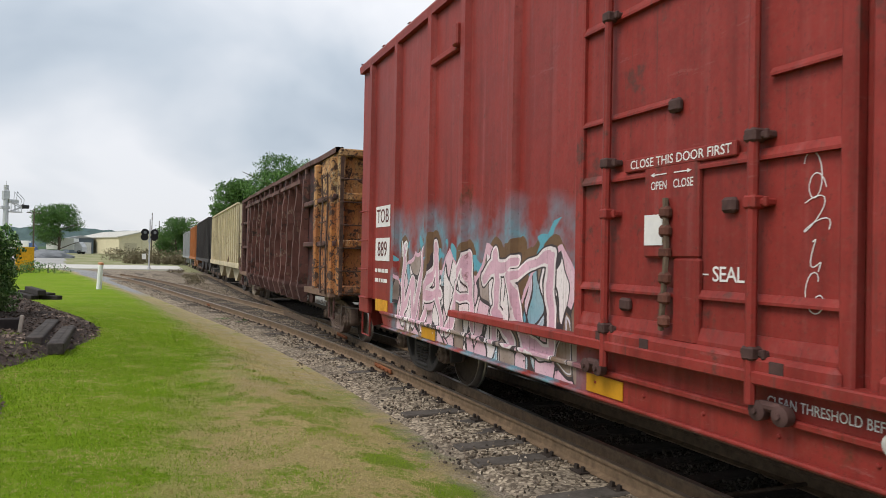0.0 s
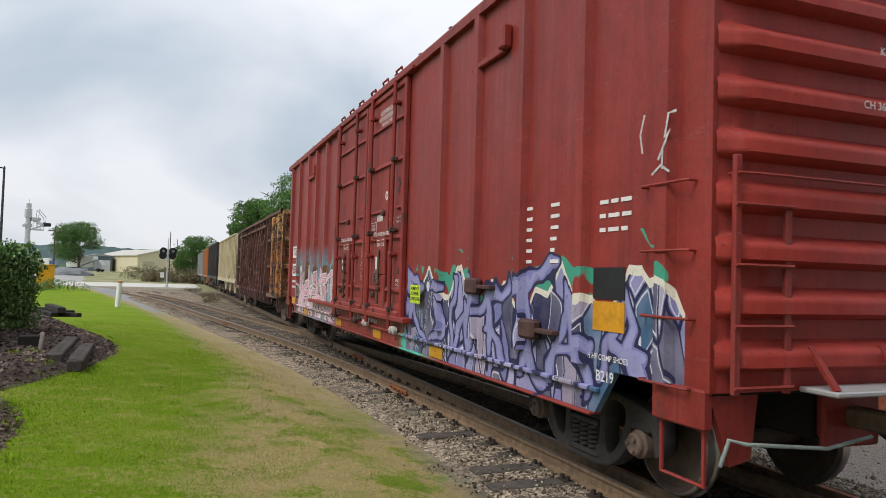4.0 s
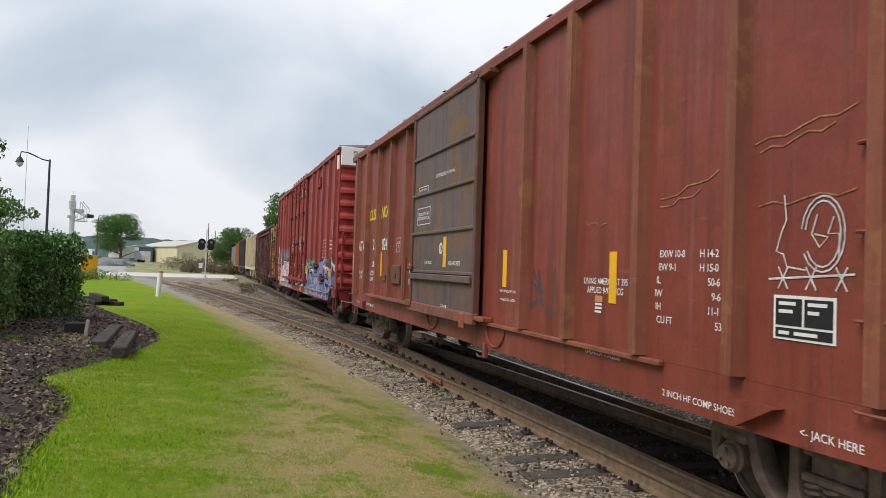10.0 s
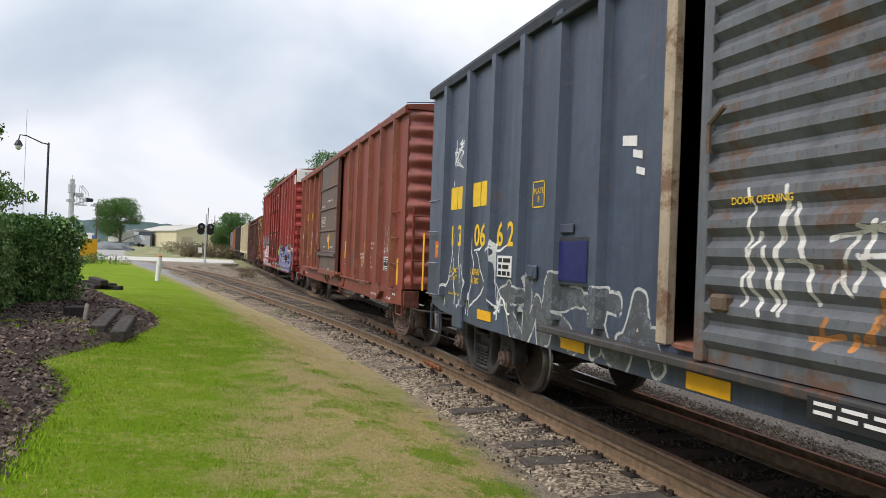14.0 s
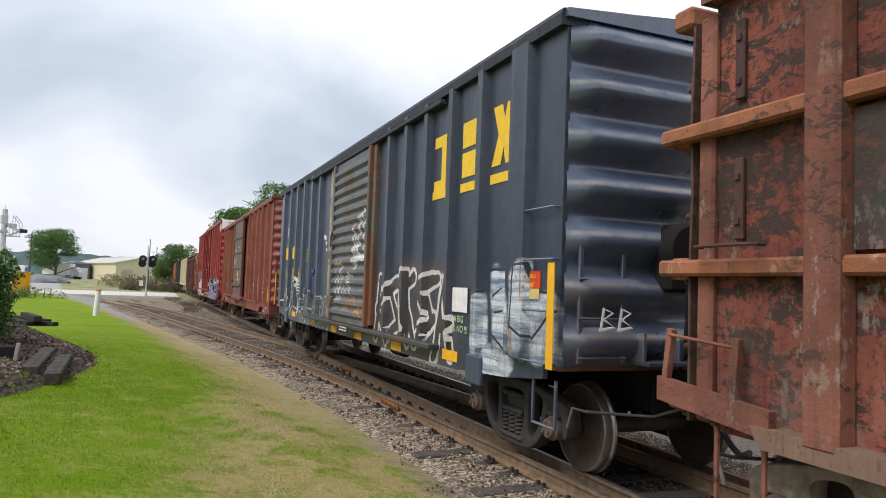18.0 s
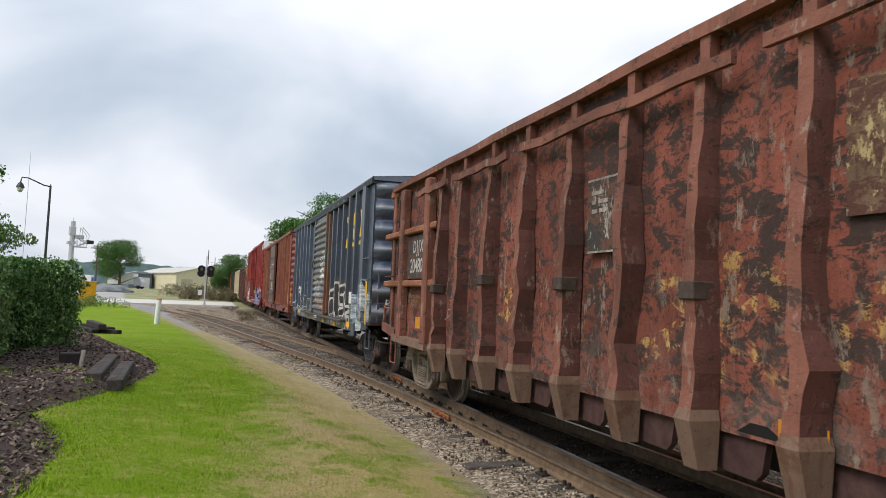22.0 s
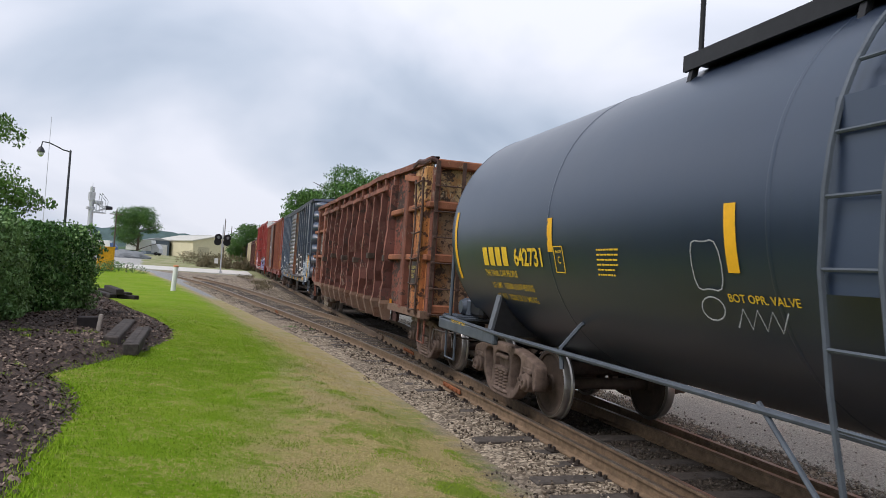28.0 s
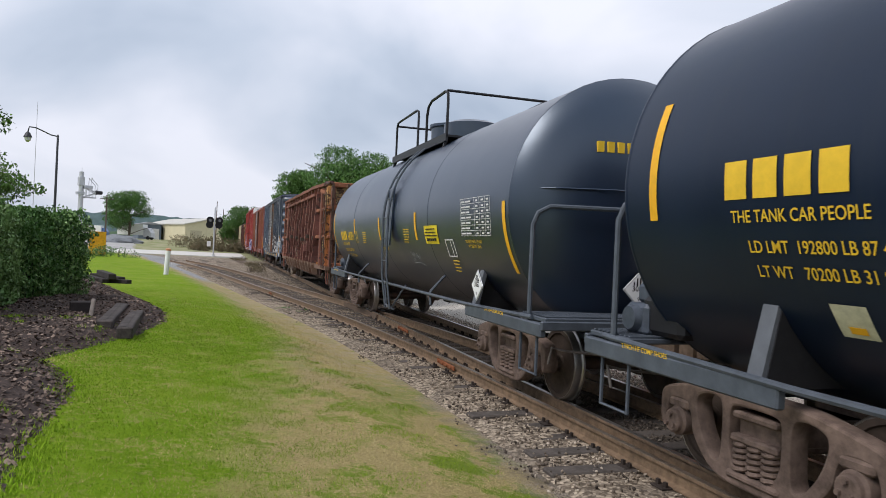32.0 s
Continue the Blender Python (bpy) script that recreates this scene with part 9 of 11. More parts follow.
def gondola(mid, label, mat, post_mat, end_mat, near=True, letters=True):
    """A high-sided scrap gondola with bent ribs that hang below the floor."""
    car = new_car("gondola", label, "gondola car", mid)
    L, half, z0, z1 = 16.7, 1.44, 1.08, 3.98
    h = L / 2
    r = random.Random(int(abs(mid) * 10))
    cut = 0.2 if letters else 0.0
    for s in (-1, 1):
        side = Mesh()
        n = 34
        rows = [0.95, 1.6, 2.3, 3.0, 3.5, z1]
        for j, z in enumerate(rows):
            for i in range(n + 1):
                y = -h + 0.05 + cut + (L - 0.1 - cut) * i / n
                bulge = 0.035 * noise.noise(Vector((y * 0.8, z * 1.1, s + mid))) + 0.02 * noise.noise(Vector((y * 2.1, z * 2, 4)))
                dip = 0.05 * noise.noise(Vector((y * 0.5, 7, s))) if j == len(rows) - 1 else 0
                side.v.append((s * (half + bulge), y, z + dip - (0.12 * max(0.0, (-y - 4) / 4.4) if cut and z > 3.2 else 0.0)))
        for j in range(len(rows) - 1):
            for i in range(n):
                a = j * (n + 1) + i
                side.f.append((a, a + 1, a + n + 2, a + n + 1))
        p = part("side_sheet", side, mat, car, "dented rust-red side sheet with scabbed paint", True)
        # bent stakes between the end bays
        for k, y in enumerate((5.02, 4.05, 2.95, 1.87, 0.75, -0.3, -1.3, -2.3, -3.25, -4.2, -5.12)):
            w = 0.165
            kink = r.uniform(-0.05, 0.05)
            line = [(3.68, 0.0, 0.13), (2.9, kink * 0.6, 0.18), (2.2, -kink, 0.195 + r.uniform(0, 0.03)), (1.5, kink, 0.21), (1.1, 0.0, 0.23)]
            pts = []
            for (za, ya, da), (zb_, yb, db) in zip(line, line[1:]):
                for q in range(3):
                    u, live = q / 3, 0.0 if q == 0 and za == 3.68 else 1.0
                    pts.append((za + (zb_ - za) * u, ya + (yb - ya) * u + live * r.uniform(-0.02, 0.02), da + (db - da) * u + live * r.uniform(-0.025, 0.02), 1.0 + live * r.uniform(-0.14, 0.18)))
            pts.append((1.1, 0.0, 0.23, 1.1))
            boot = [(1.1, 0.0, 0.235, 1.12), (1.02, 0.0, 0.255, 1.35), (0.66, 0.02, 0.15, 1.25)]
            pairs = ((pts, post_mat, "stake", "bent rusty side stake"), (boot, M_DUST if letters else post_mat, "stake_boot", "dusty flared foot of the stake"))
            for pts, pm, nm, lab in pairs:
                st = Mesh()
                for z, dy, d, k2 in pts:
                    v2 = w * k2 / 2
                    st.v += [(s * half, y + dy - v2, z), (s * (half + d), y + dy - v2 + 0.02, z), (s * (half + d), y + dy + v2 - 0.02, z), (s * half, y + dy + v2, z)]
                for q in range(len(pts) - 1):
                    a = 4 * q
                    st.f += [(a + i, a + i + 1, a + i + 5, a + i + 4) for i in range(3)]
                st.f += [(0, 1, 2, 3), (4 * len(pts) - 1, 4 * len(pts) - 2, 4 * len(pts) - 3, 4 * len(pts) - 4)]
                ob = part(nm, st, pm, p, lab)
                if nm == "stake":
                    # flank shade is put into a darker maroon; outer faces keep the rust
                    ob.data.materials.append(FLANK_SHADE)
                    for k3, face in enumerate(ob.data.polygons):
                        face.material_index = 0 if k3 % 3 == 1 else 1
            if letters and k % 2 == 0:
                zb = 1.9 + 0.06 * (k % 3)
                part("splice_band", Mesh().box(min(s * (half + 0.05), s * (half + 0.24)), max(s * (half + 0.05), s * (half + 0.24)), y - 0.088, y + 0.088, zb, zb + 0.14, 0.01), M_BAND, p, "dark welded splice on the stake")
            st = Mesh().prism([(y - w / 2 + 0.02, z1 - 0.02), (y + w / 2 - 0.02, z1 - 0.02), (y + 0.05, 3.62), (y - 0.05, 3.62)], s * half, s * (half + 0.09), "x")
            part("stake_top", st, post_mat, p)
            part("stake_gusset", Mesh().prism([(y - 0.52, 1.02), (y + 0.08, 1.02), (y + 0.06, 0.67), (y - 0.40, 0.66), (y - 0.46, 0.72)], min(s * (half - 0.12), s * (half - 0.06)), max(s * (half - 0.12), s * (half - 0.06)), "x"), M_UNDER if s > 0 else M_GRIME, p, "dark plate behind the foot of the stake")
        for sy in (-1, 1):
            for y in ((5.72, 7.33 if cut else 7.55) if sy > 0 else (6.65, 8.14 - cut)):
                part("post", Mesh().box(min(s * half, s * (half + 0.17)), max(s * half, s * (half + 0.17)), sy * y - 0.12, sy * y + 0.12, 1.02, 3.86 if sy > 0 or not cut else 3.76, 0.025), end_mat if sy < 0 and (not letters or y > 7) else post_mat, p, "heavy end post")
            for z in (2.06, 3.03):
                part("belt_bar", Mesh().box(min(s * half, s * (half + 0.13)), max(s * half, s * (half + 0.13)), min(sy * 5.3, sy * (8.3 - (0.03 if sy < 0 and cut else 0))), max(sy * 5.2, sy * (8.3 - (cut if sy < 0 else -0.44 if cut else 0))), z - 0.055, z + 0.06, 0.02), M_BELT if letters else post_mat, p, "orange-brown belt bar")
            part("end_sill_plate", Mesh().prism([(sy * 5.6, 1.06), (sy * (7.82 if cut and sy > 0 else 8.25), 1.08), (sy * (7.75 if cut and sy > 0 else 8.25), 0.95), (sy * 5.6, 0.93)], min(s * (half - 0.02), s * (half + 0.16)), max(s * (half - 0.02), s * (half + 0.16)), "x"), M_DUST, p, "dusty bolster plate")
        # wavering top chord and the bent band below it
        ch = Mesh()
        ys_ = [-h + cut + (L - cut) * i / 28 for i in range(29)]
        for y in ys_:
            dz = 0.035 * noise.noise(Vector((y * 0.7, s * 3, mid))) - (0.12 * max(0.0, (-y - 4) / 4.4) if cut else 0.0)
            for a, b in ((half - 0.05, z1 - 0.05), (half + 0.11, z1 - 0.05), (half + 0.11, z1 + 0.06), (half - 0.05, z1 + 0.07)):
                ch.v.append((s * a, y, b + dz))
        ch.f = [(4 * i + k, 4 * i + (k + 1) % 4, 4 * i + 4 + (k + 1) % 4, 4 * i + 4 + k) for i in range(28) for k in range(4)]
        part("top_chord", ch, post_mat, p, "wavering bent top rail")
        for a, b in ((-4.9, -2.0), (-1.7, 1.9), (2.3, 4.4), (4.7, 6.4)):
            path = [(s * (half + 0.16), a + (b - a) * i / 6, 3.64 + 0.05 * noise.noise(Vector((a + i, s, 9)))) for i in range(7)]
            band = Mesh()
            for x, y, z in path:
                band.v += [(x - 0.025, y, z - 0.05), (x + 0.025, y, z - 0.05), (x + 0.025, y, z + 0.05), (x - 0.025, y, z + 0.05)]
            band.f = [(4 * i + k, 4 * i + (k + 1) % 4, 4 * i + 4 + (k + 1) % 4, 4 * i + 4 + k) for i in range(6) for k in range(4)] + [(3, 2, 1, 0), (24, 25, 26, 27)]
            part("belt_strip", band, post_mat, p, "bent loose strip below the rim")
    part("floor", Mesh().box(-half + 0.02, half - 0.02, -h + 0.1 + cut, h - 0.1, 0.98, 1.06), M_UNDER, car)
    part("load", Mesh().box(-half + 0.05, half - 0.05, -h + 0.6, h - 0.2, 1.06, 2.4, 0.1), M_UNDER, car, "dark scrap load, mostly hidden")
    for s in (-1, 1):
        y = s * (h - 0.08) + (cut if s < 0 else 0.0)
        zt = z1 - (0.13 if cut and s < 0 else 0.0)
        lift = 0.24 if cut and s > 0 else 0.0
        e = part("end_sheet", Mesh().box(-half, half, min(y, y + s * 0.05), max(y, y + s * 0.05), 0.98, zt - 0.1), ENDDARK if letters else end_mat, car, "rust-brown end sheet")
        for z in (1.12, 2.06, 3.03, zt - 0.05):
            part("end_bar", Mesh().box(-half + (0.01 if cut and s < 0 else -0.05), half + 0.05, min(y + s * lift, y + s * (lift + 0.2)), max(y + s * lift, y + s * (lift + 0.2)), z - 0.08, z + 0.08, 0.025), M_BELT if letters else end_mat, e, "heavy orange-brown cross bar")
        for x in (-half + 0.02, 0.42, half - 0.02) if letters else (-half + 0.02, -0.5, 0.5, half - 0.02):
            part("end_post", Mesh().box(x - 0.07, x + 0.07, min(y, y + s * 0.15), max(y, y + s * 0.15), 1.0, zt - 0.12, 0.02), post_mat if letters else end_mat, e)
        xa, xb = -half, -0.94
        rails = [[(x, y + s * 0.23 + 0.012 * math.sin(5 * z + x), z) for z in (0.98, 1.5, 2.05, 2.6, 3.1, 3.5, 3.84)] for x in (xa, xb)]
        lad = None
        for path in rails:
            bar = Mesh()
            for x, yy, z in path:
                bar.v += [(x - 0.035, yy - 0.012, z), (x + 0.035, yy - 0.012, z), (x + 0.035, yy + 0.012, z), (x - 0.035, yy + 0.012, z)]
            bar.f = [(4 * i + k, 4 * i + (k + 1) % 4, 4 * i + 4 + (k + 1) % 4, 4 * i + 4 + k) for i in range(6) for k in range(4)] + [(3, 2, 1, 0), (24, 25, 26, 27)]
            lad = part("ladder_rail", bar, M_LADDER, lad) and lad if lad else part("end_ladder", bar, M_LADDER, car, "dark rusty end ladder")
        for k in range(6):
            z = 1.03 + 0.47 * k
            part("rung", Mesh().tube([(xa - 0.04, y + s * 0.27, z), (xb + 0.04, y + s * 0.27, z)], 0.014, 6).box(xa - 0.03, xa + 0.03, y + s * 0.27 - 0.02, y + s * 0.27 + 0.02, z - 0.025, z + 0.025, 0.008).box(xb - 0.03, xb + 0.03, y + s * 0.27 - 0.02, y + s * 0.27 + 0.02, z - 0.025, z + 0.025, 0.008), M_LADDER, lad)
        if s < 0:
            sl = None
            for y_, bend in ((-7.54, 0.06), (-8.03, 0.035)):
                bar = Mesh()
                for i in range(9):
                    z = 1.0 + 2.55 * i / 8
                    x, yy = -half - 0.2 + bend * 0.4 * math.sin(2.6 * z), y_ + bend * math.sin(2.1 * z + 4 * bend)
                    bar.v += [(x - 0.012, yy - 0.032, z), (x + 0.012, yy - 0.032, z), (x + 0.012, yy + 0.032, z), (x - 0.012, yy + 0.032, z)]
                bar.f = [(4 * i + k, 4 * i + (k + 1) % 4, 4 * i + 4 + (k + 1) % 4, 4 * i + 4 + k) for i in range(8) for k in range(4)] + [(3, 2, 1, 0), (32, 33, 34, 35)]
                sl = part("ladder_rail", bar, M_LADDER, sl) and sl if sl else part("side_ladder", bar, M_LADDER, car, "bent rusty side ladder")
            for k in range(6):
                part("rung", Mesh().tube([(-half - 0.23, -7.5, 1.1 + 0.475 * k), (-half - 0.25, -7.8, 1.07 + 0.475 * k), (-half - 0.23, -8.07, 1.1 + 0.475 * k)], 0.014, 6), M_LADDER, sl)
        else:
            for z in (2.25, 3.2):
                part("hinge_strip", Mesh().box(-half - 0.035, -half, 8.02, 8.10, z, z + 0.55, 0.008).box(-half - 0.05, -half, 8.04, 8.08, z + 0.1, z + 0.14).box(-half - 0.05, -half, 8.04, 8.08, z + 0.4, z + 0.44), M_GRIME, car, "grimy bolted strip")
            gr = Mesh()
            grab(gr, (-half - 0.12, 8.28, 2.2), (-half - 0.12, 7.75, 2.2), (-0.09, 0, 0), 0.014)
            part("grab_iron", gr, M_GRIME, car)
            st = Mesh().beam((-half - 0.1, 8.66, 1.2), (-half - 0.1, 8.6, 1.62), 0.05, 0.05).beam((-half - 0.1, 8.02, 1.1), (-half - 0.1, 7.98, 1.6), 0.05, 0.07).tube([(-half - 0.12, 8.6, 1.58), (-half - 0.12, 8.0, 1.54)], 0.014, 6).prism([(8.72, 1.10), (8.72, 1.27), (7.7, 1.18), (7.7, 1.0)], -half - 0.13, -half - 0.07, "x")
            part("corner_step", st, post_mat, car, "bent rusty corner step")
        sill_step(car, -half - 0.05, s * 8.0, 1.0, post_mat, 0.4, 0.5)
        coupler(car, s * 8.15, s, M_RAIL, 0.75)
        truck(car, s * 7.1, M_TRUCKTAN if s > 0 else M_TRUCK)
        part("bearer", Mesh().box(-1.4, 1.4, s * 7.1 - 0.2, s * 7.1 + 0.2, 0.8, 1.0, 0.03), M_TRUCKTAN, car)
    underframe(car, L, 1.0, M_UNDER, 0.68)
    part("dump_gear", Mesh().lathe([(-0.5, 0.0), (-0.5, 0.16), (0.45, 0.16), (0.5, 0.0)], 12, "y", (-1.0, 1.6, 0.72)), M_TRUCKTAN, car, "dusty brake gear below the floor", True)
    if not letters:
        near_ = Mesh()
        for i in range(6):
            for z in (1.02, 1.8, 2.6, 3.3, z1 - 0.05):
                y = -8.33 + 1.5 * i / 5
                near_.v.append((-half - 0.055 - 0.03 * noise.noise(Vector((y * 2, z * 1.7, 6))), y, z))
        near_.f = [(5 * i + j, 5 * i + j + 1, 5 * i + j + 6, 5 * i + j + 5) for i in range(5) for j in range(4)]
        part("corner_sheet", near_, end_mat, car, "rust-orange corner sheet", True)
    if letters:
        sheet_ = Mesh()
        for i in range(9):
            for z in (1.02, 1.5, 2.0, 2.5, 3.0, 3.5, z1 - 0.16):
                y = -8.13 + 1.23 * i / 8
                sheet_.v.append((-half - 0.055 - 0.03 * noise.noise(Vector((y * 2, z * 1.7, 3))), y, z + (0.04 * noise.noise(Vector((y * 3, 1, 1))) if z > 3.6 else 0)))
        sheet_.f = [(7 * i + j, 7 * i + j + 1, 7 * i + j + 8, 7 * i + j + 7) for i in range(8) for j in range(6)]
        part("corner_sheet", sheet_, end_mat, car, "battered yellow and orange corner sheet", True)
        cap = Mesh().tube([(-half + 0.1, -8.2, 3.78), (-half - 0.08, -8.18, 3.88), (-half - 0.1, -7.8, 3.86), (-half - 0.1, -7.3, 3.93), (-half - 0.09, -6.9, 3.87)], 0.05, 6)
        part("bent_rim", cap, M_GRIME, car, "dark bent rim at the corner", True)
        X = -half - 0.05
        bd = rusted("faded_black_patch", (0.06, 0.055, 0.05), (0.11, 0.055, 0.04), (0.2, 0.18, 0.16), flaked=0.3)
        patch(car, X, 6.0, 7.2, 2.15, 2.94, bd, "number_field", "faded black painted field")
        lettering("DJJX", 0.31, plain("worn_white_letter", (0.5, 0.46, 0.42), 0.8, 0, 0.45, 24), car, on_side(X - 0.006, 6.5, 2.72), "worn white painted letters", bold=0.003, space=1.28, wide=0.86)
        lettering("204804", 0.36, plain("worn_white_letter", (0.5, 0.46, 0.42), 0.8, 0, 0.45, 24), car, on_side(X - 0.006, 6.5, 2.375), space=0.88)
        patch(car, X, 5.95, 6.5, 1.28, 1.48, plain("orange_patch", (0.55, 0.22, 0.02), 0.6), "reflector", "scuffed orange reflector patch", -0.02)
        patch(car, X - 0.06, -7.68, -7.08, 1.52, 1.98, bd, "stencil_panel", "faded black panel with a worn yellow stencil")
        lettering("NEW INTERIOR\nEND PLATE\nAPPLIED", 0.085, plain("flaked_yellow_stencil", (0.42, 0.33, 0.10), 0.8), car, on_side(X - 0.075, -7.36, 1.78))
        lettering("NEW INTERIOR\nEND PLATE\nAPPLIED", 0.085, plain("dull_flaked_stencil", (0.27, 0.19, 0.07), 0.85, 0, 0.7, 30), car, on_side(X, 6.62, 1.74))
        part("end_strap", Mesh().beam((-half - 0.16, -6.5, 3.70), (-half - 0.16, -7.62, 3.55), 0.05, 0.11), M_BELT, car, "bent loose strap below the rim")
        for a, b in ((3.24, 3.76), (2.18, 2.75)):
            part("hinge_strip", Mesh().box(-half - 0.16, -half - 0.09, -7.93, -7.85, a, b, 0.008).box(-half - 0.18, -half - 0.15, -7.92, -7.86, a + 0.08, a + 0.12).box(-half - 0.18, -half - 0.15, -7.92, -7.86, b - 0.12, b - 0.08), M_GRIME, car, "grimy bolted strip")
        part("hinge_arm", Mesh().beam((-half - 0.12, -7.62, 3.27), (-half - 0.12, -7.93, 3.32), 0.04, 0.08), M_GRIME, car, "black bent bracket")
        for y in (3.2, -2.2, -5.2):
            patch(car, X + 0.02, y - 0.2, y + 0.2, 1.02, 1.14, plain("orange_patch", (0.55, 0.22, 0.02), 0.6), "reflector", "scuffed orange reflector patch")
        patch(car, X + 0.02, -4.83, -4.56, 2.25, 2.87, rusted("red_lead_patch", (0.27, 0.075, 0.045), (0.10, 0.06, 0.045), (0.36, 0.16, 0.09), flaked=-0.3), "weld_patch", "square of red-lead paint with a dark scar")
        patch(car, X + 0.02, -3.02, -2.52, 2.42, 3.24, rusted("flaked_olive_panel", (0.16, 0.10, 0.06), (0.10, 0.045, 0.033), (0.46, 0.36, 0.17), flaked=0.6), "stencil_panel", "flaking olive field with yellow remnants of print")
        fr = Mesh()
        for a, b, c, e in ((-4.84, -4.825, 1.5, 1.62), (-4.525, -4.51, 1.5, 1.66), (-4.84, -4.62, 1.5, 1.515), (-4.84, -4.51, 1.815, 1.83), (-4.74, -4.58, 1.66, 1.675), (-4.8, -4.7, 1.58, 1.59)):
            fr.box(X - 0.004, X + 0.002, a, b, c, e)
        part("stencil_frame", fr, plain("flaked_white", (0.30, 0.25, 0.21), 0.85, 0, 0.6, 22), car, "flaking white stencil frame")
        fp = patch(car, X, -0.18, 0.48, 2.33, 3.06, rusted("flaked_black_panel", (0.05, 0.046, 0.042), (0.12, 0.06, 0.042), (0.45, 0.42, 0.36), flaked=0.5), "stencil_panel", "flaking black stencil panel")
        for a, b in ((2.33, 2.35), (3.04, 3.06)):
            patch(fp, X - 0.003, -0.18, 0.48, a, b, plain("flaked_white", (0.34, 0.29, 0.25), 0.85, 0, 0.6, 22), "panel_edge", "flaking white edge")
        bars(fp, X - 0.006, 0.39999999999999997, 2.94, 0.3, 3, plain("flaked_white", (0.34, 0.29, 0.25), 0.85, 0, 0.6, 22), 0.09, 0.04, "flaked white print", 15)
        sc = Mesh()
        rr = random.Random(9)
        for k in range(3):
            sc.tube([(X - 0.005, 4.6 + rr.uniform(-0.35, 0.3), 1.65 + rr.uniform(-0.2, 0.25)) for j in range(4)], 0.007, 4)
        part("scrawl", sc.flatten(0, X - 0.004), plain("flaked_chalk", (0.36, 0.30, 0.26), 0.9, 0, 0.5, 20), car, "white sprayed scrawl")
    return car


def tank_mat(gloss=0.85):
    m = Nodes("black_tank_paint")
    big, fine = m.noise(0.6, 5, 0.6), m.noise(14, 5, 0.7)
    run = m.noise(1.6, 4, 0.6, stretch=(0.3, 2.2, 0.3))
    c = m.mix(m.step(big, 0.3, 0.75), (0.0055, 0.0105, 0.025), (0.010, 0.0185, 0.040))
    c = m.mix(m.math("MULTIPLY", m.step(run, 0.55, 0.8), 0.35), c, (0.022, 0.027, 0.036))
    c = m.mix(m.math("MULTIPLY", m.step(fine, 0.6, 0.8), 0.10), c, (0.045, 0.045, 0.045))
    m.bsdf.inputs["Specular IOR Level"].default_value = gloss
    m.bsdf.inputs["Specular Tint"].default_value = (0.74, 0.87, 1.0, 1.0)
    m.bsdf.inputs["Coat Weight"].default_value, m.bsdf.inputs["Coat Roughness"].default_value = 0.35 * gloss, 0.32
    return m.done(c, m.math("ADD", m.math("MULTIPLY", big, 0.16), 0.28), m.noise(1.2, 2), 0.12, 0.02)


TANK_R, TANK_Z = 1.67, 2.46


def on_tank(y, z, out=0.006, lean=0.0):
    """A pose on the curved near side of a tank at height z."""
    a = math.asin(max(-1, min(1, (z - TANK_Z) / TANK_R)))
    return pose(0, y, TANK_Z) @ Matrix.Rotation(a, 4, "Y") @ Matrix.Translation((-TANK_R - out, 0, 0)) @ on_side(0, 0, 0, lean)


def words(m, x0, x1, y, high, r):
    """One line of print too fine to read, as short bars with gaps."""
    while x0 < x1 - 0.02:
        w = min(r.choice((0.03, 0.05, 0.07)), x1 - x0)
        m.box(x0, x0 + w, y, y + high, -0.001, 0.002)
        x0 += w + 0.014
    return m


def tank_patch(parent, y0, y1, z0, z1, mat, name, label, out=0.005):
    """A patch that follows the tank's curve."""
    m, n = Mesh(), 10
    a0, a1 = math.asin((z0 - TANK_Z) / TANK_R), math.asin((z1 - TANK_Z) / TANK_R)
    for i in range(n + 1):
        a = a0 + (a1 - a0) * i / n
        for y in (y0, y1):
            m.v.append((-(TANK_R + out) * math.cos(a), y, TANK_Z + (TANK_R + out) * math.sin(a)))
    m.f = [(2 * i, 2 * i + 1, 2 * i + 3, 2 * i + 2) for i in range(n)]
    return part(name, m, mat, parent, label, True)


def hazard_diamond(car, at):
    d = part("hazard_placard", Mesh().box(-0.155, 0.155, -0.155, 0.155, -0.012, 0.0, 0.008), M_GALV, car, "diamond-shaped placard holder", at=at @ pose(0, 0, 0, 0, 0, 45))
    part("placard_face", Mesh().box(-0.135, 0.135, -0.135, 0.135, 0.001, 0.003), M_WHITE, d, "white diamond face with black stripes")
    st = Mesh()
    for k in range(-3, 4, 2):
        top = 0.18 - abs(k * 0.022)
        st.box(k * 0.022 - 0.01, k * 0.022 + 0.01, 0.05, top - 0.015, 0.004, 0.005)
    part("stripe", st, M_BLACK, d, "black upright stripes", at=pose(0, 0, 0, 0, 0, -45))
    lettering("3082", 0.095, M_BLACK, d, pose(0, 0, 0.005, 0, 0, -45) @ pose(0, 0.01, 0))
    lettering("9", 0.065, M_BLACK, d, pose(0, 0, 0.005, 0, 0, -45) @ pose(0, -0.115, 0))


M_STRUT = plain("worn_grey_strut", (0.12, 0.13, 0.145), 0.5, 0.1, 0.2, 5)


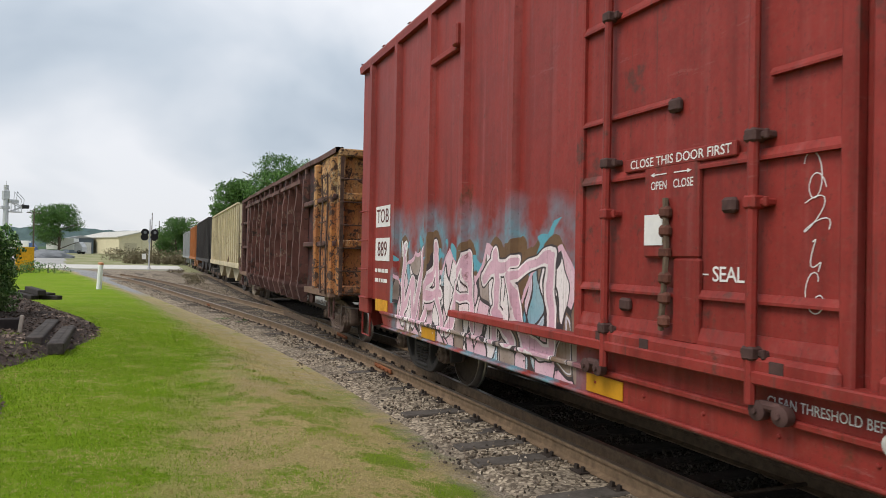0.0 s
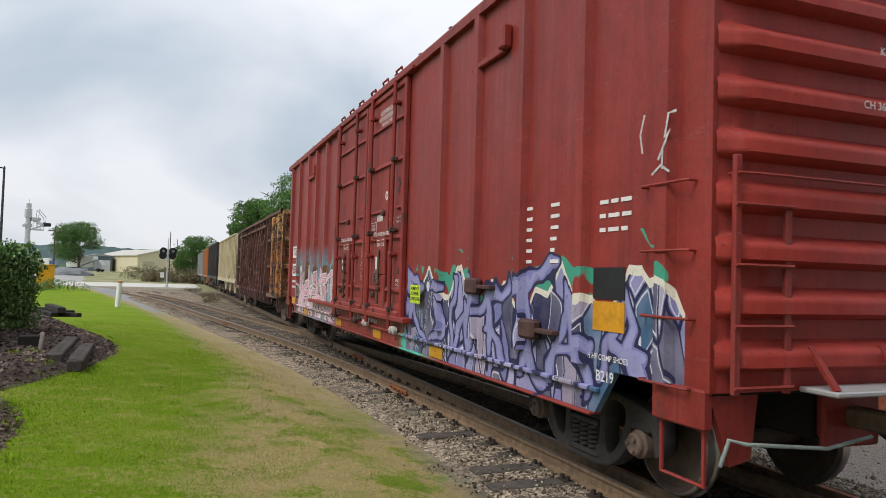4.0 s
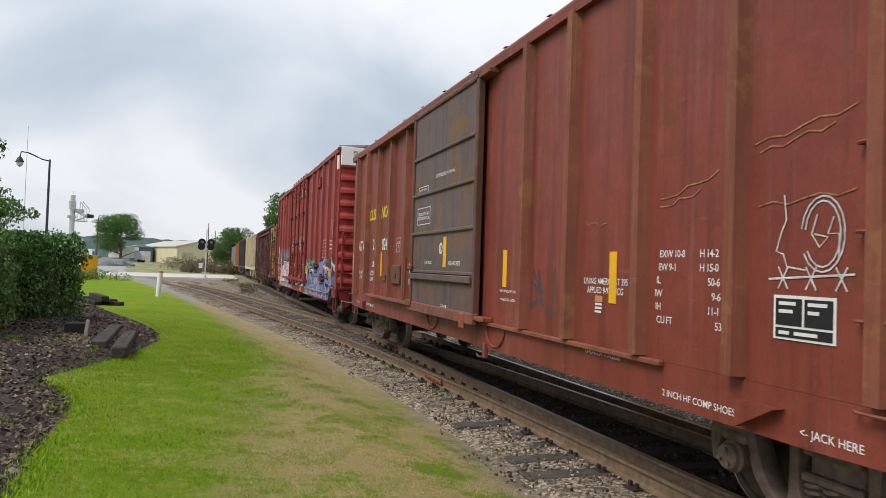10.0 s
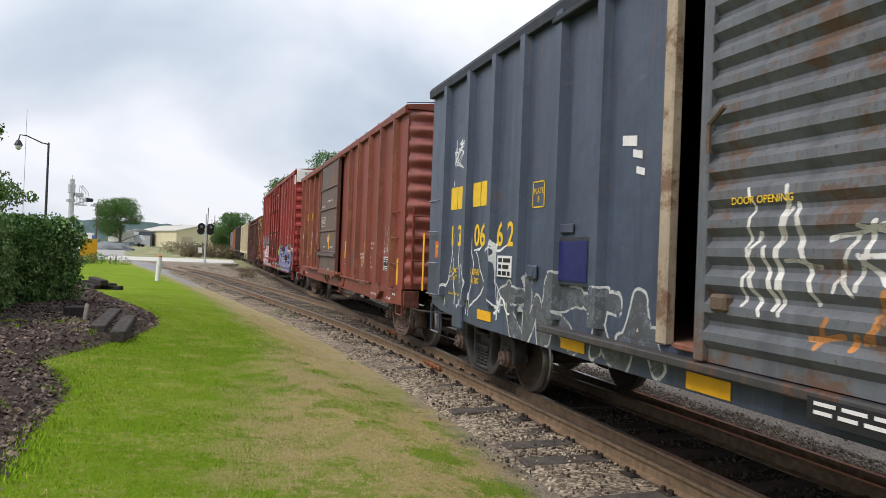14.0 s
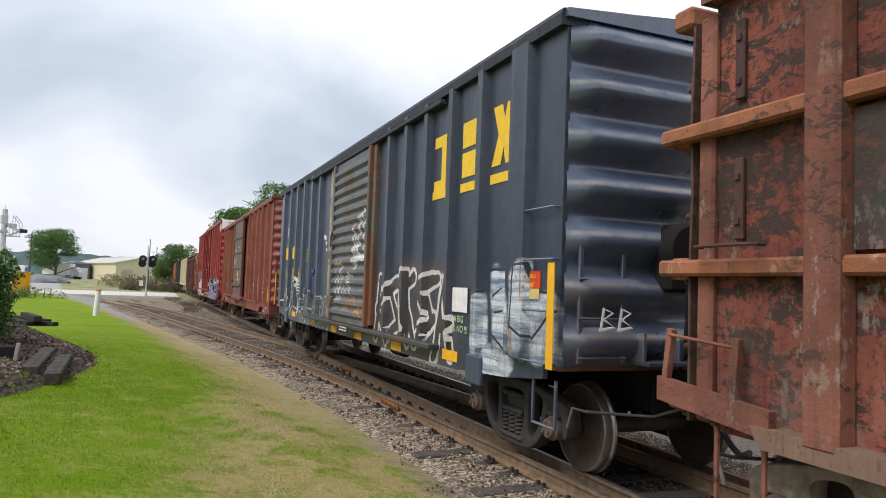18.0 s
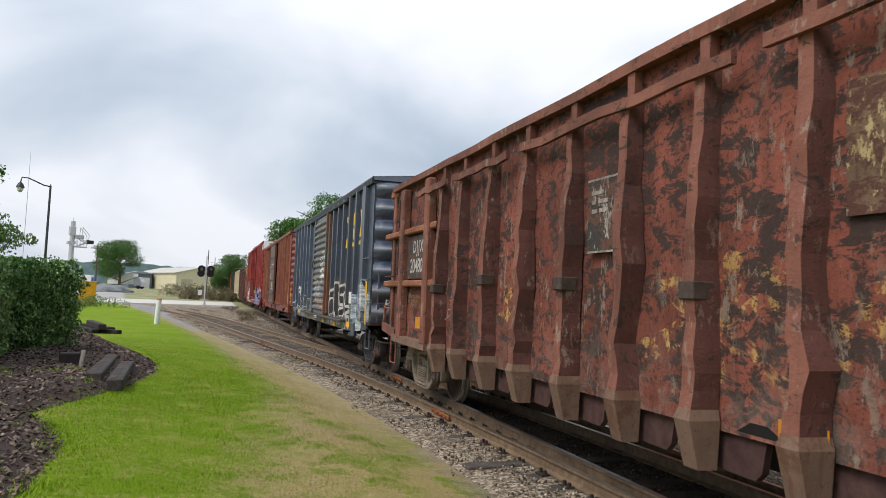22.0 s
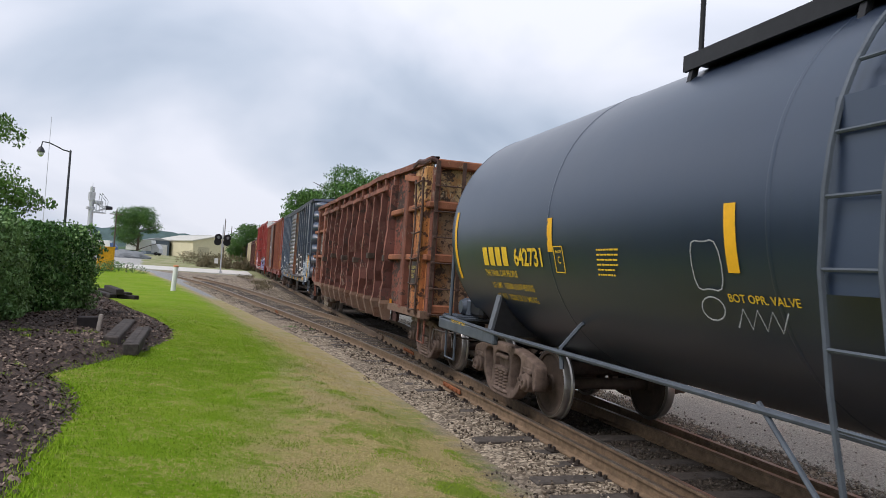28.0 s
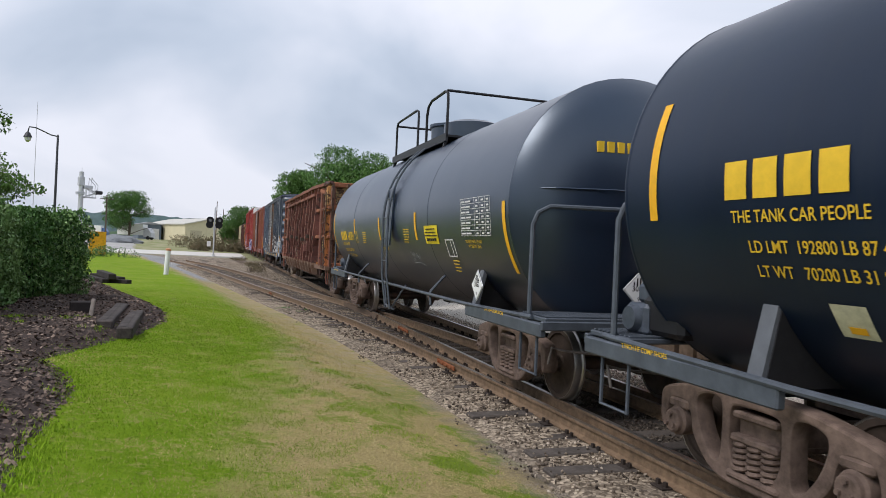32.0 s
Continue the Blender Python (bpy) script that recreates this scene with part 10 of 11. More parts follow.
def tank_car(mid, label, full):
    car = new_car("tank_car", label, "tank car", mid)
    mat, frame = tank_mat(1.0 if full else 0.3), plain("grey_blue_frame", (0.082, 0.096, 0.115), 0.5, 0.1, 0.25, 5)
    h = 6.82
    pr = [(-h - 0.46, 0.0), (-h - 0.445, 0.35), (-h - 0.40, 0.75), (-h - 0.31, 1.12), (-h - 0.20, 1.40), (-h - 0.10, 1.575), (-h, TANK_R)]
    pr = pr + [(-h + 2 * h * k / 12, TANK_R) for k in range(1, 12)] + [(-a, r) for a, r in reversed(pr)]
    t = part("tank", Mesh().lathe(pr, 56, "y", (0, 0, TANK_Z)), mat, car, "long black cylindrical tank with domed ends", True)
    for y in (-h + 0.02, -3.3, 0.1, 3.4, h - 0.02):
        part("weld_seam", Mesh().lathe([(y - 0.02, TANK_R + 0.001), (y, TANK_R + 0.007), (y + 0.02, TANK_R + 0.001)], 56, "y", (0, 0, TANK_Z)), mat, t, "fine weld seam", True)
    part("head_rod", Mesh().tube([(-1.58, -h - 0.06, 2.62), (-1.2, -h - 0.3, 2.63), (-0.5, -h - 0.46, 2.64), (0.5, -h - 0.46, 2.64)], 0.012, 6), mat, t, "thin rod across the tank's head")
    # running gear
    for s in (-1, 1):
        y = s * 7.3
        part("stub_sill", Mesh().box(-0.3, 0.3, min(s * 4.6, s * 7.35), max(s * 4.6, s * 7.35), 0.72, 1.12, 0.02), frame, car, "stub sill below the tank")
        pl = part("end_platform", Mesh().box(-1.5, 1.5, min(s * 6.9, s * 7.6), max(s * 6.9, s * 7.6), 1.07, 1.12, 0.01), frame, car, "end platform")
        part("platform_edge", Mesh().box(-1.55, 1.55, s * 7.6 - 0.03, s * 7.6 + 0.03, 0.98, 1.085, 0.012), frame, pl)
        for k in range(9):
            part("grating_bar", Mesh().box(-1.48, 1.48, s * (6.95 + 0.075 * k) - 0.012, s * (6.95 + 0.075 * k) + 0.012, 1.12, 1.14, 0.004), frame, pl)
        for x in (-1, 1):
            part("side_channel", Mesh().box(x * 1.52 - 0.04, x * 1.52 + 0.04, min(s * 5.1, s * 7.6), max(s * 5.1, s * 7.6), 0.90, 1.06, 0.015), frame, car, "frame channel")
            part("saddle", Mesh().prism([(x * 0.35, 1.0), (x * 1.5, 1.0), (x * 1.32, 1.85), (x * 0.9, 1.55), (x * 0.35, 1.25)], s * 5.3 - 0.03, s * 5.3 + 0.03, "y"), M_BLACK, car, "steel saddle plate")
            part("saddle_strut", Mesh().beam((x * 1.5, s * 5.35, 1.05), (x * 1.3, s * 5.35, 1.9), 0.14, 0.06), M_STRUT, car, "slanting strut")
        rail_ = Mesh()
        for a, b in ((-1.5, 1.5),):
            rail_.tube([(a, s * 7.17, 1.02), (a, s * 7.17, 2.18), (a + 0.06, s * 7.17, 2.32), (a + 0.2, s * 7.19, 2.40), (a + 0.6, s * 7.30, 2.40), (a + 1.0, s * 7.38, 2.40), (b - 1.0, s * 7.38, 2.40), (b - 0.6, s * 7.30, 2.40), (b - 0.2, s * 7.19, 2.40), (b - 0.06, s * 7.17, 2.32), (b, s * 7.17, 2.18), (b, s * 7.17, 1.02)], 0.03, 8)
        part("end_handrail", rail_, frame, car, "bent tubular end handrail", True)
        for z in (2.40, 2.1):
            part("rail_bracket", Mesh().lathe([(s * 6.98, 0.10), (s * 7.16, 0.10), (s * 7.18, 0.08), (s * 7.18, 0.0)], 12, "y", (-0.72, 0, z)), frame, car, "bolted bracket on the tank's head", True)
        sill_step(car, -1.48, s * 7.15, 1.0, frame, 0.45, 0.55)
        coupler(car, s * 7.3, s, M_UNDER, 0.75)
        truck(car, s * 5.75, M_TRUCK)
    for x in (-1, 1):
        part("side_rail", Mesh().tube([(x * 1.52, -7.3, 1.1), (x * 1.55, -5.0, 1.06), (x * 1.55, 5.0, 1.06), (x * 1.52, 7.3, 1.1)], 0.028, 8), frame, car, "long tubular side rail", True)
    for y in (-3.2, 3.2):
        part("rail_bracket", Mesh().tube([(-1.0, y, 1.55), (-1.3, y, 1.35), (-1.52, y, 1.1), (-1.52, y - 0.05, 0.88)], 0.025, 6), frame, car, "rod bracket", True)
    part("outlet_valve", Mesh().lathe([(0.85, 0.16), (1.05, 0.2), (1.3, 0.22)], 14, "z").box(-0.2, 0.2, -0.2, 0.2, 0.68, 0.86, 0.03), M_UNDER, car, "bottom outlet valve")
    part("brake_pipe", Mesh().tube([(-0.6, -6, 0.95), (-0.6, 6, 0.95)], 0.03, 6), M_UNDER, car)
    part("brake_gear", Mesh().box(-1.2, -0.7, 6.6, 7.2, 1.14, 1.5, 0.05).box(-0.6, -0.2, 6.7, 7.2, 1.14, 1.7, 0.06).lathe([(-0.2, 0.0), (-0.2, 0.14), (0.2, 0.14), (0.2, 0.0)], 12, "x", (-0.9, 6.9, 1.6)), M_BLACK, car, "black brake valves on the platform", True)
    # ladder with its hoops, top platform and dome
    yl = -0.66
    path = [(-1.70, yl - 0.2, 0.60), (-1.78, yl - 0.12, 1.3), (-1.77, yl, 2.0), (-1.77, yl, 2.46)] + [(-(TANK_R + 0.09) * math.cos(a), yl, TANK_Z + (TANK_R + 0.09) * math.sin(a)) for a in [0.15 * k for k in range(1, 9)]]
    m = Mesh()
    for dy in (-0.2, 0.2):
        m.tube([(x, yy + dy, z) for x, yy, z in path], 0.022, 6)
    lad = part("ladder", m, frame, car, "dark side ladder up to the top platform", True)
    for x, yy, z in ((-1.70, yl - 0.2, 0.66), (-1.75, yl - 0.15, 1.12), (-1.78, yl - 0.08, 1.55), (-1.77, yl, 2.0), (-1.77, yl, 2.42), (-1.72, yl, 2.8), (-1.57, yl, 3.25), (-1.28, yl, 3.68)):
        part("rung", Mesh().tube([(x, yy - 0.2, z), (x, yy + 0.2, z)], 0.014, 6), frame, lad)
    part("ladder_shield", Mesh().prism([(-1.735, 1.86), (-1.705, 1.86), (-1.65, 3.02), (-1.68, 3.02)], yl - 0.24, yl + 0.24, "y"), mat, lad, "dark kick plate behind the rungs")
    br = Mesh().tube([(-1.53, yl + 0.9, 1.1), (-1.62, yl + 0.25, 0.62)], 0.02, 6).tube([(-1.53, yl - 0.9, 1.1), (-1.62, yl - 0.25, 0.62)], 0.02, 6).tube([(-1.62, yl - 0.4, 0.6), (-1.62, yl + 0.4, 0.6)], 0.022, 6)
    part("step_brace", br, frame, lad, "slanting ladder braces", True)
    zt = TANK_Z + TANK_R
    zp = 3.95
    for s in (-1, 1):
        pf = part("top_platform", Mesh().box(min(s * 0.70, s * 1.06), max(s * 0.70, s * 1.06), -2.25, 1.95, zp - 0.02, zp + 0.02), M_BLACK, car, "narrow walkway beside the tank's top")
        part("platform_edge", Mesh().box(min(s * 1.03, s * 1.07), max(s * 1.03, s * 1.07), -2.25, 1.95, zp - 0.10, zp + 0.05), M_BLACK, pf)
        for yy in (-2.1, 0.0, 1.85):
            part("platform_leg", Mesh().beam((s * 1.0, yy, zp), (s * 1.06, yy, 3.66), 0.06, 0.06), M_BLACK, pf)
        x = s * 1.03
        part("guard_rail", Mesh().tube([(x, 1.75, zp), (x, 1.75, 4.68), (x, 1.68, 4.77), (x, 1.6, 4.79), (x, 0.0, 4.80), (x, -0.12, 4.76), (x, -0.15, 4.66), (x, -0.15, zp)], 0.026, 6), M_BLACK, pf, "black tubular guard rail", True)
        part("guard_rail", Mesh().tube([(x, -0.8, zp), (x, -0.8, 4.55), (x, -0.88, 4.72), (x, -1.1, 4.80), (x, -2.0, 4.82), (x, -2.15, 4.76), (x, -2.18, 4.6), (x, -2.18, zp)], 0.028, 6), M_BLACK, pf, "black tubular guard rail", True)
    for yy, zz in ((1.75, 4.72), (-2.1, 4.82)):
        part("cross_rail", Mesh().tube([(-1.03, yy, zz), (1.03, yy, zz)], 0.026, 6), M_BLACK, car, "black rail across the tank's top", True)
    part("manway", Mesh().lathe([(zt - 0.1, 0.5), (4.56, 0.5), (4.58, 0.54), (4.64, 0.54), (4.68, 0.3), (4.69, 0.0)], 20, "z", (0, 0.6, 0)), mat, car, "round manway housing", True)
    part("valve_housing", Mesh().lathe([(zt - 0.1, 0.6), (4.46, 0.6), (4.52, 0.45), (4.54, 0.0)], 22, "z", (0, -0.7, 0)), mat, car, "round valve housing", True)
    # stripes, lettering, plates
    for y, z0, z1 in ((3.35, 2.13, 2.5), (0.46, 1.97, 2.46), (-2.52, 1.98, 2.47)):
        tank_patch(t, y - 0.06, y + 0.06, z0, z1, M_YELLOW, "stripe", "upright yellow stripe")
    for y, z0, z1 in ((6.62 if full else 6.4, 1.75 if full else 2.15, 2.75 if full else 3.1), (-6.65, 1.58, 2.47)):
        tank_patch(t, y - 0.05, y + 0.05, z0, z1, M_YELLOW, "stripe", "curved yellow stripe at the tank's end")
    if not full:
        card = tank_patch(t, 4.58, 4.84, 1.42, 1.62, plain("pale_card", (0.62, 0.6, 0.42), 0.6), "sticker", "pale card with a yellow corner")
        part("sticker_mark", Mesh().box(-0.06, 0.06, -0.05, 0.0, 0.0, 0.002), M_YELLOW, t, at=on_tank(4.7, 1.49, 0.009))
    marks = 5.47
    for k in range(4):
        a, b, lo, hi = (marks - 0.23 * k - 0.17, marks - 0.23 * k, 1.96, 2.20) if full else (5.55 - 0.27 * k - 0.21, 5.55 - 0.27 * k, 2.27, 2.53)
        tank_patch(t, a, b, lo, hi, M_LETTERY, "owner_mark", "plain yellow block for the owner's initials")
    lettering("642731", 0.30, M_LETTERY, t, on_tank(3.97, 2.06), bold=0.004, space=0.95) if full else None
    lettering("THE TANK CAR PEOPLE", 0.12, M_LETTERY, t, on_tank(4.95, 1.86 if full else 2.15), wide=0.86)
    lettering("LD LMT  192800 LB 87 450 KG", 0.12, M_LETTERY, t, on_tank(4.7, 1.7 if full else 1.95), wide=0.86)
    lettering("LT WT   70200 LB 31 840 KG", 0.12, M_LETTERY, t, on_tank(4.7, 1.56 if full else 1.79), wide=0.86)
    lettering("PLATE", 0.05, M_LETTERY, t, on_tank(3.16, 2.13))
    lettering("C", 0.11, M_LETTERY, t, on_tank(3.16, 2.04))
    fr = Mesh()
    for a, b, c, e in ((-0.11, 0.11, 0.135, 0.147), (-0.11, 0.11, -0.147, -0.135), (-0.11, -0.098, -0.14, 0.14), (0.098, 0.11, -0.14, 0.14)):
        fr.box(a, b, c, e, -0.001, 0.002)
    part("plate_frame", fr, M_LETTERY, t, "yellow stencilled frame", at=on_tank(3.16, 2.05))
    for yy, zz in ((2.15, 2.15), (-1.86, 2.18)):
        m = Mesh()
        rr = random.Random(2)
        for k in range(6):
            words(m, -0.2, rr.uniform(0.08, 0.2), -0.012 - 0.048 * k, 0.016, rr)
        part("small_print", m, M_LETTERY, t, "yellow lines of fine print", at=on_tank(yy, zz))
    lettering("BOT OPR. VALVE", 0.09, M_LETTERY, t, on_tank(0.25, 1.79))
    yel = tank_patch(t, -3.83, -3.07, 1.92, 2.22, plain("yellow_sheet", (0.82, 0.62, 0.02), 0.4), "emergency_panel", "bright yellow notice panel")
    m = Mesh()
    for k, (a, b) in enumerate(((-0.25, 0.25), (-0.32, 0.32), (-0.36, 0.36))):
        words(m, a, b, 0.088 - 0.055 * k, 0.017, random.Random(k))
    for k in range(5):
        m.box(-0.26 + 0.11 * k, -0.26 + 0.11 * k + 0.085, -0.105, -0.06, -0.001, 0.002)
    part("small_print", m, M_BLACK, t, "black bars of a notice and its number", at=on_tank(-3.45, 2.07, 0.012))
    sq = Mesh()
    for a, b, c, e in ((-0.2, 0.2, 0.12, 0.14), (-0.2, 0.2, -0.15, -0.13), (-0.2, -0.18, -0.15, 0.14), (0.18, 0.2, -0.15, 0.14), (0.05, 0.065, -0.13, 0.13)):
        sq.box(a, b, c, e, -0.001, 0.002)
    part("stencil_frame", sq, M_LETTER, t, "white framed stencil", at=on_tank(-4.36, 1.865))
    m = Mesh()
    for k in range(4):
        words(m, -0.08, 0.2 - 0.04 * (k % 2), -0.22 - 0.055 * k, 0.016, random.Random(k + 5))
    part("small_print", m, M_LETTERY, t, "yellow lines of fine print", at=on_tank(-4.36, 1.865))
    tb = Mesh()
    for k in range(8):
        tb.box(-0.57, 0.59, 0.263 - 0.075 * k, 0.269 - 0.075 * k, 0.0, 0.002)
    for k in (-0.57, 0.0, 0.2, 0.41, 0.584):
        tb.box(k, k + 0.006, -0.262, 0.269, 0.0, 0.002)
    for k in range(7):
        for a, b in ((-0.54, -0.38), (-0.35, -0.14 - 0.03 * (k % 3)), (0.06, 0.14), (0.27, 0.35), (0.46, 0.54)):
            tb.box(a, b, 0.213 - 0.075 * k, 0.236 - 0.075 * k, 0.0, 0.002)
    part("test_table", tb, M_LETTER, t, "white stencilled table of tests", at=on_tank(-5.62, 2.3))
    lettering("PLASITE 3070 LINING\nAPPLIED 07-2014", 0.07, M_LETTERY, t, on_tank(-5.45, 1.93))
    scr = Mesh()
    rr = random.Random(7)
    scr.tube([(0.17 * math.cos(a), 0.22 * math.sin(a) + 0.04 * math.sin(3 * a), 0.002) for a in [2 * math.pi * k / 18 for k in range(19)]], 0.006, 4)
    scr.tube([(0.13 * math.cos(a), -0.33 + 0.09 * math.sin(a), 0.002) for a in [2 * math.pi * k / 14 for k in range(15)]], 0.006, 4)
    scr.tube([(0.25 + 0.07 * k, -0.45 + (0.14 if k % 2 else 0.0), 0.002) for k in range(8)], 0.006, 4)
    part("scrawl", scr.flatten(2, 0.001), plain("grey_chalk", (0.35, 0.36, 0.37), 0.8), t, "grey chalk doodle", at=on_tank(0.75, 2.02))
    scr = Mesh()
    for k in range(5):
        scr.tube([(-0.3 + 0.13 * k + (0.05 + 0.02 * math.sin(k)) * math.cos(0.5 * j + k) + 0.004 * j, (0.10 - 0.012 * k) * math.sin(0.5 * j * (1 + 0.3 * (k % 2))), 0.002) for j in range(17)], 0.005, 4)
    scr.tube([(-0.32, -0.14, 0.002), (0.1, -0.12, 0.002), (0.42, -0.17, 0.002)], 0.005, 4)
    part("scrawl", scr.flatten(2, 0.001), plain("grey_chalk", (0.35, 0.36, 0.37), 0.8), t, "grey chalk scrawl", at=on_tank(-2.1, 1.68))
    hazard_diamond(car, on_side(-1.66, -5.82, 1.37))
    hazard_diamond(car, on_end(-0.1, -h - 0.45, 1.45))
    radii, depths = [0.0, 0.35, 0.75, 1.15, 1.42], [0.46, 0.445, 0.40, 0.31, 0.20]

    def dome(x, z):
        return -h - float(np.interp(math.hypot(x, z - TANK_Z), radii, depths))

    for k in range(4):
        x0, yd = -0.70 + 0.13 * k, dome(-0.64 + 0.13 * k, 3.09)
        part("owner_mark", Mesh().box(x0, x0 + 0.085, yd - 0.006, yd + 0.05, 3.10, 3.23), M_LETTERY, t, "plain yellow block for the owner's initials")
    lettering("642731", 0.17, M_LETTERY, t, on_end(0.12, dome(0.0, 3.16) - 0.012, 3.165))
    for k in range(5):
        zz = 3.0 - 0.075 * k
        yd = dome(0.1, zz)
        part("small_print", Mesh().box(-0.14 + 0.03 * k, 0.24 - 0.03 * k, yd - 0.008, yd + 0.05, zz, zz + 0.028), M_LETTERY, t, "yellow line of fine print")
    # brake gear on the far platform
    gear = plain("blue_grey_brake_gear", (0.085, 0.10, 0.125), 0.45, 0.2, 0.3, 6)
    g = part("brake_valve", Mesh().box(-1.25, -0.85, 7.05, 7.4, 1.12, 1.42, 0.04).box(-1.15, -0.95, 7.1, 7.35, 1.42, 1.6, 0.03), gear, car, "blue-grey brake valve block")
    part("valve_flange", Mesh().lathe([(-1.32, 0.0), (-1.32, 0.11), (-1.25, 0.13), (-1.24, 0.0)], 12, "x", (0, 7.22, 1.28)), gear, g, "", True)
    part("air_tank", Mesh().lathe([(-0.8, 0.0), (-0.78, 0.16), (-0.7, 0.2), (0.1, 0.2), (0.18, 0.16), (0.2, 0.0)], 16, "x", (0, 7.25, 1.36)), gear, car, "blue-grey air reservoir", True)
    part("brake_hose", Mesh().tube([(-1.0, 7.4, 1.3), (-0.9, 7.55, 1.45), (-0.6, 7.6, 1.3), (-0.3, 7.5, 1.15)], 0.025, 6), M_UNDER, car, "", True)
    part("valve_cap", Mesh().lathe([(1.6, 0.07), (1.72, 0.06), (1.74, 0.0)], 10, "z", (-1.05, 7.22, 0)), gear, g, "", True)
    lettering("2 INCH HF COMP SHOES", 0.06, M_LETTERY, car, on_side(-1.562, 6.6, 1.06))
    lettering("2 INCH HF COMP SHOES", 0.06, M_LETTERY, car, on_side(-1.562, -6.2, 1.06))
    return car


def hopper(mid, L, label, col, top=3.95):
    """A covered hopper with ribbed upright sides and slope sheets below."""
    car = new_car("hopper_car", label, "hopper car", mid)
    mat = paint("hopper_paint", col, rusty=0.3, rough=0.6, streak=0.7)
    h = L / 2
    for s in (-1, 1):
        p = part("side_panel", Mesh().box(min(s * 1.45, s * 1.5), max(s * 1.45, s * 1.5), -h, h, 1.35, top, 0.01), mat, car)
        for k in range(int(L / 0.95) + 1):
            y = -h + 0.08 + (L - 0.16) * k / int(L / 0.95)
            part("rib", Mesh().box(min(s * 1.5, s * 1.57), max(s * 1.5, s * 1.57), y - 0.05, y + 0.05, 1.3, top - 0.05, 0.01), mat, p)
        part("side_sill", Mesh().box(min(s * 1.42, s * 1.56), max(s * 1.42, s * 1.56), -h - 0.8, h + 0.8, 1.12, 1.36, 0.02), mat, car)
        part("eave_plate", Mesh().box(min(s * 1.42, s * 1.58), max(s * 1.42, s * 1.58), -h, h, top - 0.02, top + 0.08, 0.02), mat, car)
        e = part("slope_sheet", Mesh().prism([(s * h, top), (s * (h - 0.05), top), (s * (h - 1.5), 1.1), (s * (h - 1.45), 1.1)], -1.45, 1.45, "x"), mat, car)
        for x in (-1.4, 0, 1.4):
            part("end_post", Mesh().beam((x, s * (h + 0.02), top), (x, s * (h + 0.6), 1.2), 0.09, 0.09), mat, car)
        part("end_platform", Mesh().box(-1.45, 1.45, min(s * h, s * (h + 0.8)), max(s * h, s * (h + 0.8)), 1.12, 1.2, 0.02), mat, car)
        coupler(car, s * (h + 0.7), s, M_UNDER, 0.7)
        truck(car, s * (h - 0.4), M_TRUCKDK)
    for k in range(3):
        y = -h * 0.55 + h * 0.55 * k
        part("hopper_bottom", Mesh().prism([(y - h * 0.26, 1.15), (y + h * 0.26, 1.15), (y + 0.3, 0.45), (y - 0.3, 0.45)], -1.2, 1.2, "x"), mat, car)
    part("roof", Mesh().prism([(-1.5, top + 0.05), (0, top + 0.25), (1.5, top + 0.05), (1.5, top)], -h, h, "y"), mat, car)
    part("centre_sill", Mesh().box(-0.28, 0.28, -h - 0.6, h + 0.6, 0.78, 1.12), M_UNDER, car)
    return car


red_boxcar()
brown_boxcar()
blue_boxcar()
OLD = sprayed(wild(2.1, 2.8, 1.5, 2.1, 2, 61) + wild(-3.3, -0.45, 1.38, 2.15, 3, 17), [(0.07, (0.46, 0.27, 0.09))], None, 0.1, 0.2, 7.0, 0.525)
RUST = rusted("scabbed_rust_paint", (0.215, 0.066, 0.043), (0.056, 0.034, 0.028), (0.26, 0.20, 0.155), flaked=0.52, over=OLD)
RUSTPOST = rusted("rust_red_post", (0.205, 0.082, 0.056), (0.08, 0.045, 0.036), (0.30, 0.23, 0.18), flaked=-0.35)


def cream_above(level, k):
    """Old cream paint that has held on above a bar."""
    def over(m, c):
        hold = m.math("ADD", m.axis(2), m.math("MULTIPLY", m.math("SUBTRACT", m.noise(3.2, 6, 0.7, at=(3, 3, 9)), 0.5), 0.9))
        c = m.mix(m.math("MULTIPLY", m.step(hold, level, level + 0.06), k), c, (0.60, 0.44, 0.21))
        yellow = m.step(m.noise(1.5, 5, 0.65, stretch=(1, 1.6, 0.6), at=(6, 2, 2)), 0.48, 0.56)
        return m.mix(m.math("MULTIPLY", yellow, 0.7), c, (0.47, 0.20, 0.06))
    return over


